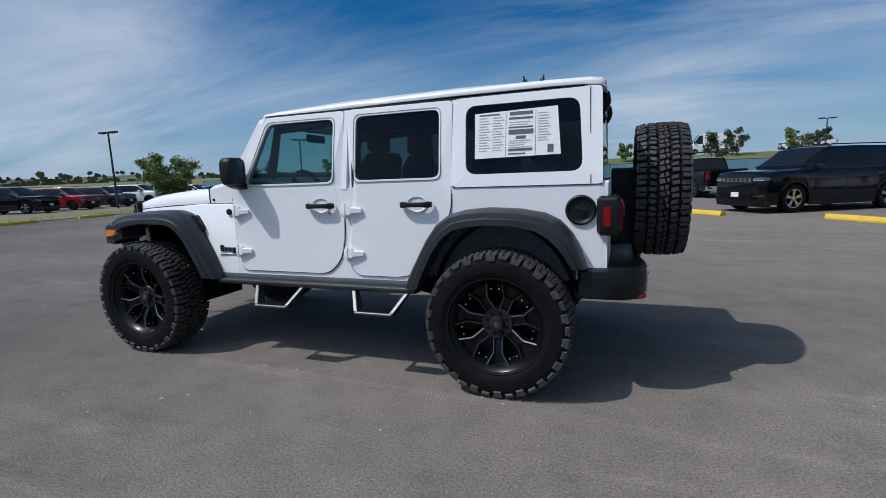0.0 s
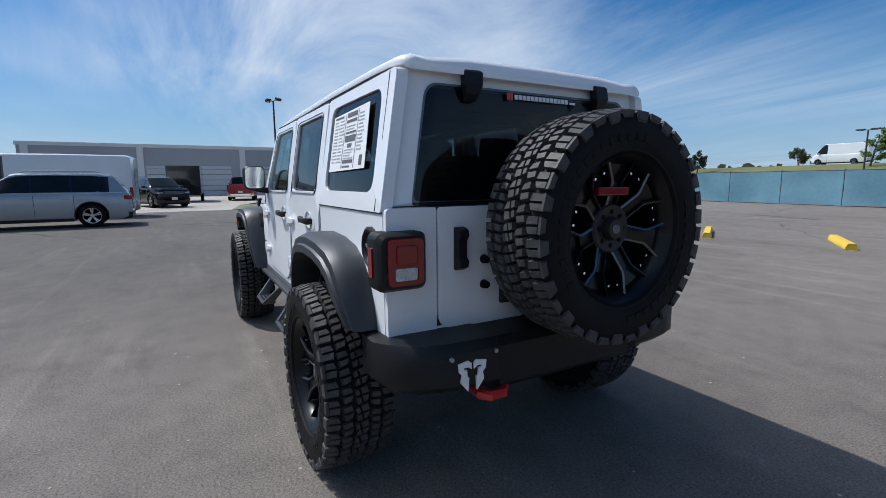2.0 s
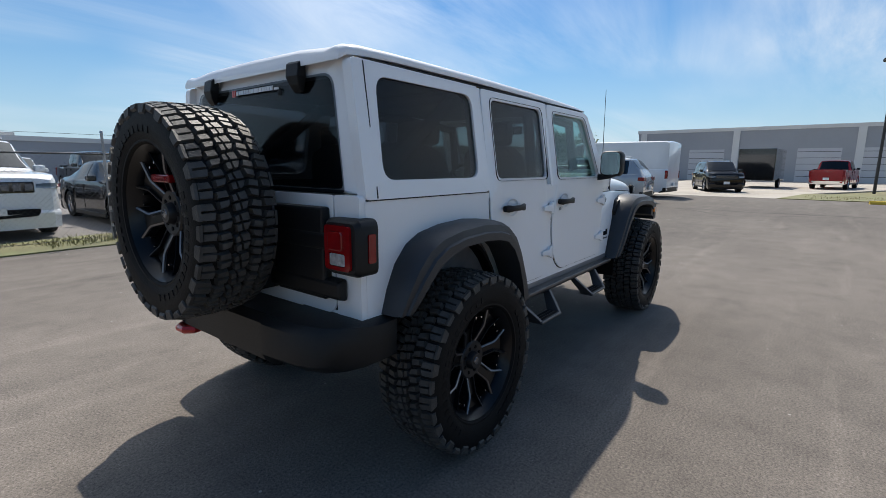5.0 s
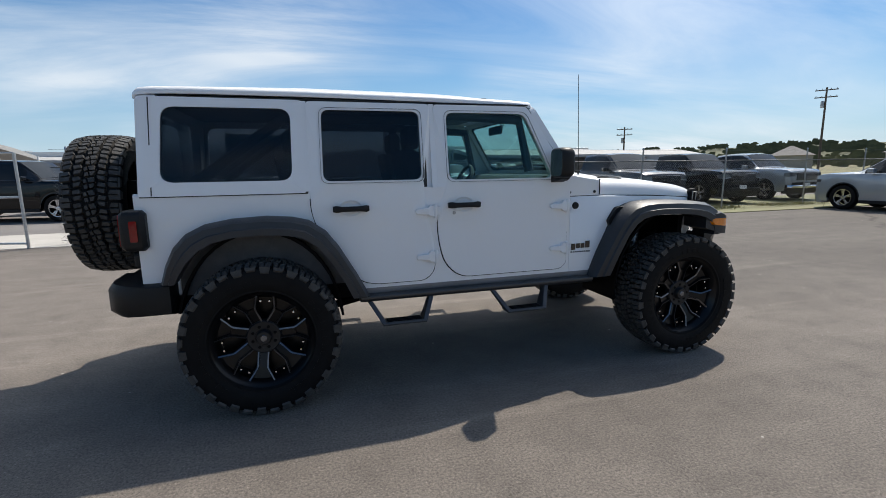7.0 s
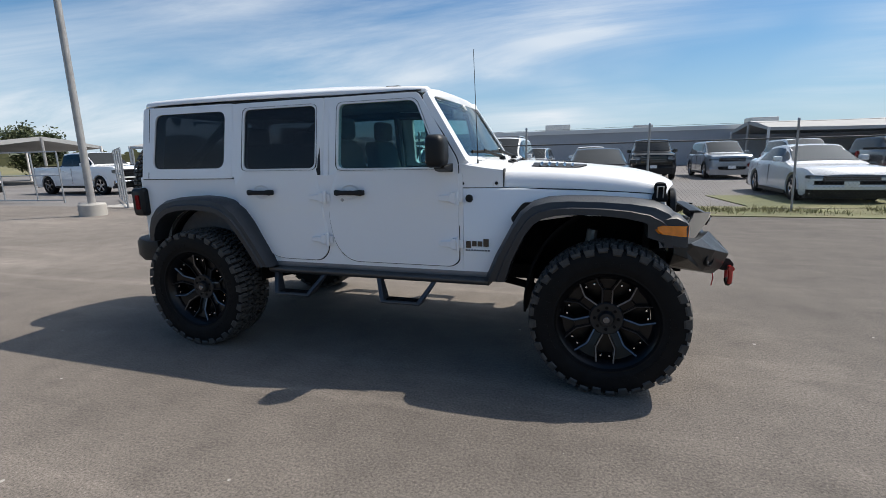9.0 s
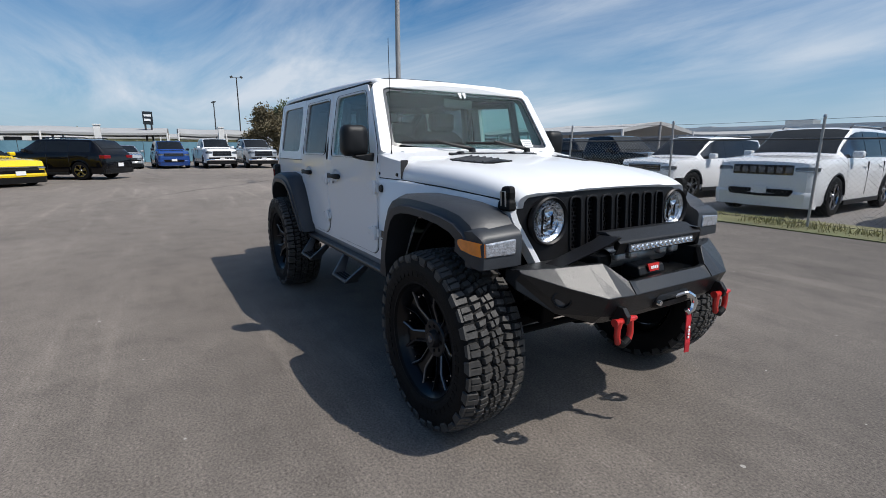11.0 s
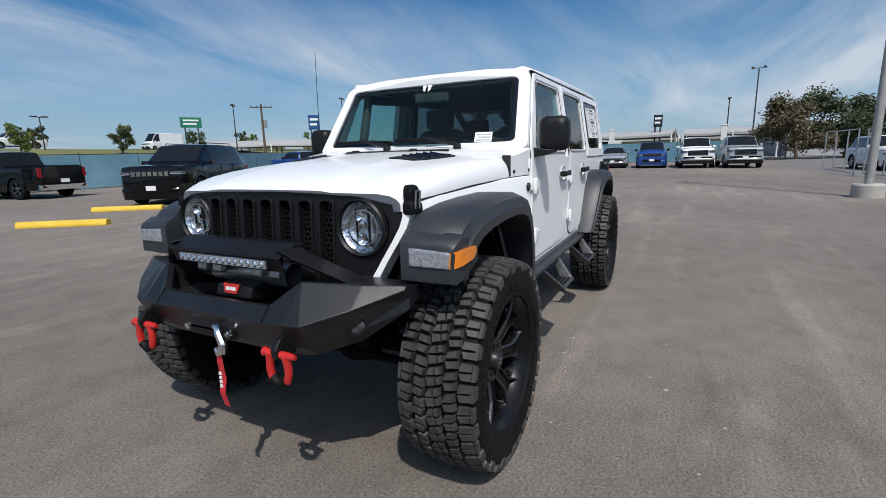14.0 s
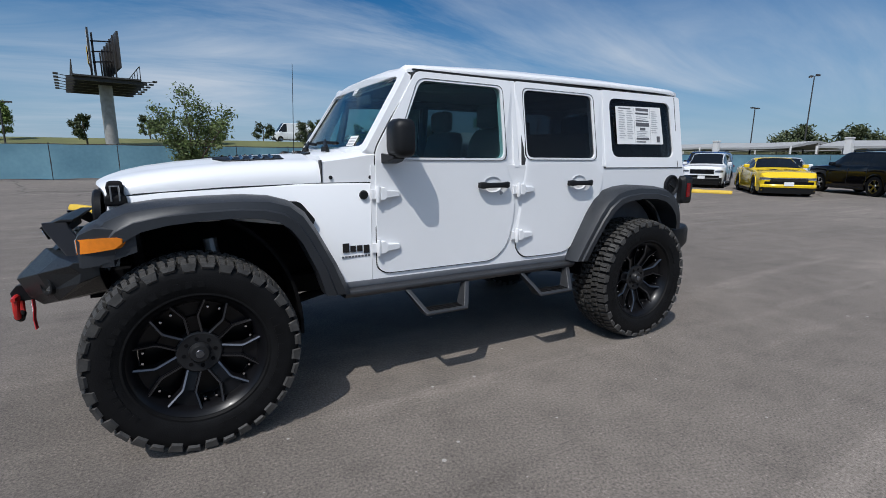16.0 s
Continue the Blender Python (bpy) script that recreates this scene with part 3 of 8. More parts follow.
part("rear_corner", plate(smooth_loop([(-0.774, 0.755, 0.03), (-0.558, 0.755, 0.01), (-0.558, 1.3085, 0.01), (-0.774, 1.3085, 0.02)]), [], gate_place, 0.08), "white_paint", lifted_car, bevel=0.018, seg=3)
part("rear_corner", plate(smooth_loop([(0.63, 0.755, 0.01), (0.774, 0.755, 0.03), (0.774, 1.3085, 0.02), (0.63, 1.3085, 0.01)]), [], gate_place, 0.08), "white_paint", lifted_car, bevel=0.018, seg=3)
gate = part("tailgate", plate(smooth_loop([(-0.553, 0.80, 0.07), (0.625, 0.80, 0.07), (0.625, 1.3085, 0.02), (-0.553, 1.3085, 0.02)]), [], lambda u, v, d: gate_place(u, v, d) + Vector((0.004, 0, 0)), 0.06), "white_paint", lifted_car, bevel=0.008)
part("tailgate_gap", plate([(-0.562, 0.79), (0.634, 0.79), (0.634, 1.310), (-0.562, 1.310)], [], lambda u, v, d: gate_place(u, v, d) + Vector((-0.006, 0, 0)), 0.03), "seam", lifted_car)
bm = bmesh.new()
add_loft(bm, [[(2.145 + q, -0.455 + y, z) for q, y in ((0.0, -0.026), (h, -0.022), (h, 0.022), (0.0, 0.026))] for z, h in ((1.045, 0.012), (1.06, 0.045), (1.085, 0.052), (1.10, 0.034), (1.17, 0.034), (1.19, 0.052), (1.215, 0.045), (1.225, 0.012))])
part("gate_handle", bm, "black_plastic", gate, bevel=0.004)
for z in (1.08, 0.97):
    part("bump_stop", lathe([(0, 0.03), (0.016, 0.028), (0.02, 0.0)], 10, "x", (2.145, -0.33, z)), "rubber", gate)
bm = bmesh.new()
add_box(bm, 2.14, 2.36, -0.14, 0.18, 1.06, 1.38)
add_box(bm, 2.14, 2.30, -0.18, 0.22, 0.86, 1.16)
part("spare_carrier", bm, "black_plastic", gate, bevel=0.012)
for z in (1.12, 0.92):
    part("hinge_arm", loft([[(2.14 + q, y, z + w) for q, w in ((0, -0.05), (0.05, -0.035), (0.05, 0.035), (0, 0.05))] for y in (-0.25, 0.0, 0.70)]), "black_plastic", lifted_car, bevel=0.012)
part("hinge_cover", box(2.14, 2.185, 0.26, 0.606, 0.87, 1.26), "black_plastic", lifted_car, bevel=0.012)

# tail lamps
for s in (-1, 1):
    lamp = part("tail_lamp", loft([[(x, s * y, z) for y, z in rounded(0.628 + i, 0.836 - i, 0.995 + i, 1.222 - i, 0.03, 3)] for x, i in ((2.075, 0.02), (2.095, 0.0), (2.180, 0.0), (2.202, 0.014))]), "black_plastic", lifted_car, smooth=True, label="black tail lamp housing with red and clear lenses")
    part("red_lens", plate(smooth_loop([(0.652, 1.02, 0.02), (0.800, 1.02, 0.02), (0.800, 1.198, 0.02), (0.652, 1.198, 0.02)]), [smooth_loop([(0.676, 1.036, 0.01), (0.772, 1.036, 0.01), (0.772, 1.088, 0.01), (0.676, 1.088, 0.01)])], lambda u, v, d: Vector((2.214 - d, s * u, v)), 0.012), "red_lens", lamp)
    part("reverse_lens", loft([[(x, s * y, z) for y, z in rounded(0.678, 0.770, 1.038, 1.086, 0.008, 2)] for x in (2.19, 2.211)]), "clear_lens", lamp)
    part("brake_lens", loft([[(x, s * y, z) for y, z in rounded(0.682, 0.768, 1.10, 1.175, 0.012, 2)] for x in (2.20, 2.224)]), "red_lens", lamp, bevel=0.004)
    part("side_marker", loft([[(x, s * y, z) for x, z in rounded(2.112, 2.150, 1.05, 1.165, 0.006, 2)] for y in (0.82, 0.842)]), "red_lens", lamp)

# rear bumper
bm = bmesh.new()
rings = []
side = [(0.838, 2.02, 2.07, 0.70, 0.80), (0.832, 1.99, 2.14, 0.675, 0.83), (0.812, 1.98, 2.215, 0.665, 0.84), (0.775, 1.97, 2.280, 0.658, 0.846), (0.715, 1.97, 2.330, 0.652, 0.848), (0.62, 1.97, 2.356, 0.648, 0.848), (0.40, 1.97, 2.365, 0.640, 0.848), (0.38, 1.97, 2.34, 0.60, 0.838)]
for y, x0, x1, z0, z1 in [(-q[0], *q[1:]) for q in side] + side[::-1]:
    rings.append([(x0, y, z0), (x1 - 0.05, y, z0), (x1, y, z0 + 0.04), (x1, y, z1 - 0.035), (x1 - 0.03, y, z1), (x0, y, z1)])
rear_bumper = part("rear_bumper", loft(rings), "black_plastic", lifted_car, smooth=True, angle=40, label="black steel rear bumper with a white emblem")
for q in (-1, 1):
    bm = bmesh.new()
    o = [(0.002, 0.026), (0.002, 0.050), (0.014, 0.060), (0.058, 0.052), (0.055, 0.020), (0.042, 0.008), (0.048, -0.022), (0.016, -0.062), (0.012, -0.006), (0.020, -0.002), (0.022, 0.026), (0.036, 0.028), (0.036, 0.036), (0.016, 0.036)]
    add_prism(bm, [(-0.528 + q * (u + 0.004), 0.722 + v) for u, v in o], 2.358, 2.368, "x")
    part("emblem", bm, "white_decal", rear_bumper)
for y in (-0.62, -0.42):
    part("bumper_bolt", lathe([(0, 0.01), (0.008, 0.01), (0.01, 0)], 8, "x", (2.362, y, 0.80)), "steel", rear_bumper)
rear_bumper.matrix_basis = pose(0, 0, -0.045)
part("tow_hook", tube([(2.20, -0.44, 0.565), (2.32, -0.46, 0.565), (2.35, -0.43, 0.565), (2.35, -0.37, 0.565), (2.32, -0.34, 0.565), (2.20, -0.36, 0.565)], 0.022, 8), "red_enamel", lifted_car, "red tow hook under the bumper", smooth=True)

# cowl, hood, front quarters
part("cowl", loft([[(x, -w, zb), (x, -w, zt - 0.03), (x, -w + 0.05, zt), (x, 0, zt + 0.012), (x, w - 0.05, zt), (x, w, zt - 0.03), (x, w, zb)] for x, w, zb, zt in ((-0.56, 0.770, 1.20, 1.40), (-0.62, 0.768, 1.20, 1.392), (-0.74, 0.758, 1.20, 1.372), (-0.858, 0.742, 1.20, 1.356))]), "white_paint", lifted_car, smooth=True)
part("cowl_grille", loft([[(x, y, lerp([(-0.86, 1.368), (-0.62, 1.404)], x) + z) for x, z in ((-0.852, 0.002), (-0.822, 0.006), (-0.822, -0.02), (-0.852, -0.02))] for y in (-0.36, 0, 0.38)]), "black_plastic", lifted_car)
for y in (-0.13, 0.30):
    part("washer_nozzle", loft([[(x, y + u, z + v) for u, v in ((-w, 0), (-w * 0.6, h), (w * 0.6, h), (w, 0))] for x, z, w, h in ((-0.878, 1.366, 0.018, 0.008), (-0.855, 1.368, 0.028, 0.020), (-0.82, 1.372, 0.024, 0.014))]), "black_plastic", lifted_car, bevel=0.003)
HOOD = [(-0.864, 0.738, 1.222, 1.372), (-0.9, 0.735, 1.222, 1.37), (-1.1, 0.72, 1.216, 1.358), (-1.35, 0.701, 1.206, 1.338), (-1.55, 0.686, 1.196, 1.316), (-1.70, 0.672, 1.187, 1.293), (-1.80, 0.661, 1.178, 1.268), (-1.855, 0.652, 1.168, 1.247), (-1.880, 0.645, 1.162, 1.232), (-1.888, 0.640, 1.160, 1.224)]


def hood_half(x):
    """Half a cross section of the hood: upright edge, round shoulder, flat flank, raised middle."""
    w, edge, crown = (lerp([(-h[0], h[i]) for h in HOOD], -x) for i in (1, 2, 3))
    k = min(1.0, (crown - edge) / 0.142)
    return [(w, edge - 0.02), (w, edge + 0.012 * k), (w - 0.004, edge + 0.034 * k), (w - 0.014, edge + 0.062 * k), (w - 0.036, edge + 0.090 * k), (w - 0.085, edge + 0.110 * k), (w * 0.69, edge + 0.117 * k), (w * 0.56, crown - 0.020 * k), (w * 0.49, crown - 0.007 * k), (w * 0.40, crown - 0.003 * k), (0.0, crown)]


def hood_z(x, y):
    return lerp(sorted(hood_half(x))[:-1], abs(y))


rings = []
for x in [h[0] for h in HOOD]:
    bow = 0.075 * min(1.0, max(0.0, (-1.45 - x) / 0.42))
    half = [(x + bow * (y / 0.65) ** 4, y, z) for y, z in hood_half(x)]
    rings.append([(px, -y, z) for px, y, z in half] + list(reversed(half[:-1])))
hood_ob = part("hood", loft(rings), "white_paint", lifted_car, smooth=True, angle=40)
for s in (-1, 1):
    # long slanted louvred vent beside the raised middle
    rows = [(-1.00, 0.365, 0.485), (-1.05, 0.350, 0.500), (-1.16, 0.320, 0.485), (-1.28, 0.295, 0.430), (-1.35, 0.285, 0.340)]
    vent = part("hood_vent", loft([[(x, s * y, hood_z(x, y) + d) for y, d in ((y0, 0.007), (y0 * 0.5 + y1 * 0.5, 0.008), (y1, 0.007), (y1, -0.02), (y0, -0.02))] for x, y0, y1 in rows]), "black_plastic", hood_ob, bevel=0.003)
    for k in range(5):
        x = -1.06 - 0.05 * k
        y0, y1 = lerp([(-r[0], r[1]) for r in rows], -x) + 0.012, lerp([(-r[0], r[2]) for r in rows], -x) - 0.014
        part("louvre", loft([[(x + u, s * y, hood_z(x, y) + v) for u, v in ((-0.010, 0.004), (0.006, 0.016), (0.012, 0.013), (0.0, 0.0))] for y in (y0, (y0 + y1) / 2, y1)]), "gloss_black", vent)
    # fender apron: white strip from the door to the nose
    rings = []
    for x, y, z0, z1 in ((-0.602, 0.776, 0.655, 1.214), (-0.66, 0.776, 0.655, 1.214), (-0.80, 0.772, 0.655, 1.214), (-0.90, 0.766, 0.72, 1.214), (-1.02, 0.744, 1.0, 1.212), (-1.3, 0.717, 1.04, 1.202), (-1.6, 0.687, 1.04, 1.188), (-1.765, 0.664, 1.02, 1.172), (-1.80, 0.654, 1.02, 1.162)):
        rings.append([(x, s * (y - 0.022), z0), (x, s * y, z0), (x, s * y, z1 - 0.012), (x, s * (y - 0.01), z1), (x, s * (y - 0.022), z1)])
    quarter_ob = part("front_quarter", loft(rings), "white_paint", lifted_car, smooth=True, angle=40)
    part("hood_gap", loft([[(x, s * (y + 0.001), z), (x, s * (y + 0.001), z + 0.006), (x, s * (y - 0.03), z + 0.006), (x, s * (y - 0.03), z)] for x, y, z in ((-0.575, 0.771, 1.214), (-0.858, 0.747, 1.212), (-1.3, 0.713, 1.199), (-1.70, 0.671, 1.174), (-1.812, 0.642, 1.152))]), "seam", lifted_car)
    part("cowl_gap", box(-0.864, -0.858, min(s * 0.70, s * 0.747), max(s * 0.70, s * 0.747), 1.222, 1.335), "seam", lifted_car)
    for x, z in ((-0.60, 1.245), (-0.815, 1.245)):
        part("cowl_bolt", lathe([(0, s * 0.008), (0.009, s * 0.008), (0.011, 0)], 10, "y", (x, s * lerp([(-0.86, 0.745), (-0.56, 0.770)], x), z)), "black_plastic", lifted_car)
    part("side_badge", lathe([(0, s * 0.012), (0.022, s * 0.011), (0.026, 0.0)], 18, "y", (-0.643, s * 0.777, 1.150)), "black_plastic", quarter_ob, smooth=True)
    # plain bars where the maker's lettering sits
    pl = lambda u, v, d: Vector((u, s * (0.7765 - d), v))
    bars(quarter_ob, "lettering", "gloss_black", pl, [(-0.770, -0.735, 0.838, 0.888), (-0.727, -0.697, 0.838, 0.872), (-0.689, -0.659, 0.838, 0.872), (-0.651, -0.618, 0.826, 0.872)])
    bars(quarter_ob, "lettering", "ink", pl, [(-0.776 + 0.0185 * k, -0.776 + 0.0185 * k + 0.013, 0.806, 0.816) for k in range(9)], 0.002)
    part("fender_vent", loft([[(u, s * y, v) for u, v in smooth_loop([(-0.914, 1.030, 0.012), (-0.990, 1.127, 0.02), (-1.100, 1.130, 0.006), (-1.060, 1.040, 0.01), (-0.942, 0.972, 0.006)], n=3)] for y in (0.74, 0.790)]), "black_plastic", lifted_car, bevel=0.006)

# wheel flares
def flare(name, outer, inner, y_in, y_out, tilt=0.0):
    for s in (-1, 1):
        rings = []
        for (xo, zo), (xi, zi), yi, yo in zip(outer, inner, y_in, y_out):
            m = Vector((xo, 0, zo)).lerp(Vector((xi, 0, zi)), 0.22)
            n = Vector((xo, 0, zo)).lerp(Vector((xi, 0, zi)), 0.55)
            e = Vector((xo, 0, zo)).lerp(Vector((xi, 0, zi)), 0.62)
            rings.append([(xo, s * yi, zo), (xo, s * (yi + (yo - yi) * 0.62), zo), (m.x, s * (yi + (yo - yi) * 0.90), m.z), (n.x, s * (yo - 0.012), n.z), (e.x, s * yo, e.z), (xi, s * yo, zi), (xi, s * (yo - 0.03), zi), (xi, s * yi, zi)])
        part(name, loft(rings), "flare_plastic", lifted_car, smooth=True, angle=42)


flare("rear_flare",
      [(0.862, 0.640), (0.93, 0.775), (1.038, 0.965), (1.11, 1.06), (1.205, 1.128), (1.30, 1.152), (1.446, 1.164), (1.64, 1.154), (1.785, 1.128), (1.872, 1.085), (1.942, 1.010), (1.992, 0.910), (2.026, 0.805)],
      [(0.968, 0.640), (1.02, 0.755), (1.10, 0.895), (1.165, 0.98), (1.244, 1.036), (1.33, 1.056), (1.46, 1.066), (1.62, 1.060), (1.735, 1.034), (1.812, 0.99), (1.875, 0.925), (1.918, 0.86), (1.948, 0.805)],
      [0.765] * 13, [0.90, 0.915, 0.93, 0.935, 0.94, 0.94, 0.94, 0.94, 0.935, 0.93, 0.925, 0.91, 0.89])
flare("front_flare",
      [(-0.752, 0.625), (-0.828, 0.80), (-0.928, 0.99), (-0.985, 1.082), (-1.05, 1.136), (-1.14, 1.162), (-1.26, 1.170), (-1.45, 1.166), (-1.62, 1.156), (-1.74, 1.140), (-1.82, 1.105), (-1.872, 1.045), (-1.892, 0.97), (-1.892, 0.895)],
      [(-0.892, 0.635), (-0.935, 0.77), (-1.01, 0.93), (-1.065, 1.005), (-1.12, 1.045), (-1.20, 1.066), (-1.30, 1.074), (-1.45, 1.070), (-1.58, 1.058), (-1.68, 1.035), (-1.74, 1.00), (-1.775, 0.96), (-1.785, 0.93), (-1.785, 0.895)],
      [0.765, 0.76, 0.755, 0.75, 0.74, 0.735, 0.72, 0.71, 0.70, 0.695, 0.69, 0.69, 0.69, 0.69], [0.875, 0.90, 0.915, 0.922, 0.926, 0.928, 0.928, 0.928, 0.926, 0.922, 0.918, 0.912, 0.908, 0.904])
for s in (-1, 1):
    # front face of the flare with its lamp
    tip = part("flare_tip", loft([[(x, s * y, z) for y, z in ((0.685, z0), (yo, z0), (yo, z1), (yo - 0.02, z1 + 0.012), (0.685, z1 + 0.02))] for x, z0, z1, yo in ((-1.70, 0.95, 1.04, 0.904), (-1.84, 0.905, 1.060, 0.908), (-1.892, 0.898, 1.035, 0.902), (-1.905, 0.902, 1.015, 0.892))]), "flare_plastic", lifted_car, smooth=True, angle=40)
    part("daytime_lamp", loft([[(x, s * y, z) for y, z in ((0.722, 0.955), (0.884, 0.956), (0.888, 1.016), (0.722, 1.024))] for x in (-1.87, -1.912)]), "clear_lens", tip, "clear lamp lens", bevel=0.006)
    part("turn_lamp", loft([[(-1.86, s * 0.876, 0.956), (-1.908, s * 0.885, 0.956), (-1.908, s * 0.889, 1.016), (-1.86, s * 0.876, 1.016)], [(-1.84, s * 0.890, 0.957), (-1.892, s * 0.904, 0.958), (-1.888, s * 0.906, 1.018), (-1.84, s * 0.890, 1.018)], [(-1.80, s * 0.900, 0.962), (-1.855, s * 0.916, 0.962), (-1.850, s * 0.917, 1.020), (-1.80, s * 0.900, 1.020)], [(-1.75, s * 0.90, 0.972), (-1.778, s * 0.922, 0.972), (-1.770, s * 0.923, 1.020), (-1.75, s * 0.90, 1.020)], [(-1.735, s * 0.90, 0.992), (-1.750, s * 0.922, 0.992), (-1.748, s * 0.922, 1.012), (-1.735, s * 0.90, 1.012)]]), "amber_lens", tip, "amber turn lamp", smooth=True)
    for xc in (-1.504, 1.504):
        bm = bmesh.new()
        arc = [radians(a) for a in (range(-4, 116, 7) if xc < 0 else range(14, 185, 9))]
        r0 = 0.60 if xc > 0 else 0.615
        add_loft(bm, [[(xc + math.cos(t) * r * (0.78 if xc > 0 else 0.80), s * y, 0.46 + math.sin(t) * r) for r, y in ((r0, 0.36), (r0, 0.775), (r0 + 0.02, 0.775), (r0 + 0.02, 0.36))] for t in arc])
        part("wheel_liner", bm, "under", lifted_car, smooth=True)
    part("engine_bay_side", box(-1.78, -0.60, min(s * 0.30, s * 0.40), max(s * 0.30, s * 0.40), 0.62, 1.16), "under", lifted_car)

# grille and head lamps
def nose(u, v, d):
    return Vector((-1.886 + (v - 1.0) * 0.07 + 0.075 * (u / 0.65) ** 4 + d, u, v))


SLOTS = [-0.327 + 0.109 * k for k in range(7)]
g_out = smooth_loop([(-0.470, 0.80, 0.04), (0.470, 0.80, 0.04), (0.650, 1.10, 0.15), (0.646, 1.198, 0.09), (0.30, 1.218, 0.2), (-0.30, 1.218, 0.2), (-0.646, 1.198, 0.09), (-0.650, 1.10, 0.15)], n=7)
slots = [smooth_loop([(y - 0.030, 0.93, 0.02), (y + 0.030, 0.93, 0.02), (y + 0.032, 1.180, 0.026), (y - 0.032, 1.180, 0.026)]) for y in SLOTS]
eyes = [[(sy * 0.486 + 0.106 * math.cos(2 * math.pi * k / 28), 1.078 + 0.106 * math.sin(2 * math.pi * k / 28)) for k in range(28)] for sy in (-1, 1)]
grille = part("grille", plate(g_out, slots + eyes, nose, 0.05), "black_powder", lifted_car, "matte black seven-slot grille", bevel=0.006)
for s in (-1, 1):
    # white body edge that shows round the grille
    rings = []
    for v, u0, u1 in ((0.80, 0.484, 0.512), (0.88, 0.528, 0.556), (0.95, 0.566, 0.592), (1.02, 0.604, 0.630), (1.08, 0.634, 0.661), (1.12, 0.645, 0.671), (1.152, 0.645, 0.670)):
        f0, f1 = nose(s * u0, v, -0.010), nose(s * u1, v, -0.012)
        rings.append([f0, f1, f1 + Vector((0.07, 0, 0)), f0 + Vector((0.07, 0, 0))])
    part("nose_surround", loft(rings), "white_paint", lifted_car, smooth=True, angle=40)
part("radiator", box(-1.74, -1.70, -0.62, 0.62, 0.80, 1.19), "under", lifted_car)
for y in SLOTS:
    rim = part("slot_rim", plate(smooth_loop([(y - 0.039, 0.921, 0.026), (y + 0.039, 0.921, 0.026), (y + 0.041, 1.189, 0.032), (y - 0.041, 1.189, 0.032)]), [smooth_loop([(y - 0.029, 0.931, 0.02), (y + 0.029, 0.931, 0.02), (y + 0.031, 1.179, 0.026), (y - 0.031, 1.179, 0.026)])], lambda u, v, d: nose(u, v, d) - Vector((0.009, 0, 0)), 0.03), "black_powder", grille, bevel=0.003)
    bm = bmesh.new()
    for k in range(13):
        z = 0.935 + 0.0205 * k
        for q in (-1.5, -0.5, 0.5, 1.5) if k % 2 else (-1, 0, 1):
            cy = y + q * 0.019
            ring = [(cy + 0.0085 * math.cos(a), z + 0.0115 * math.sin(a)) for a in [radians(60 * j + 30) for j in range(6)]]
            outer6 = [(cy + 0.0122 * math.cos(a), z + 0.0150 * math.sin(a)) for a in [radians(60 * j + 30) for j in range(6)]]
            add_loft(bm, [[nose(u, v, 0.018) for u, v in outer6], [nose(u, v, 0.018) for u, v in ring], [nose(u, v, 0.030) for u, v in ring]], caps=False)
    part("mesh_insert", bm, "black_powder", grille)
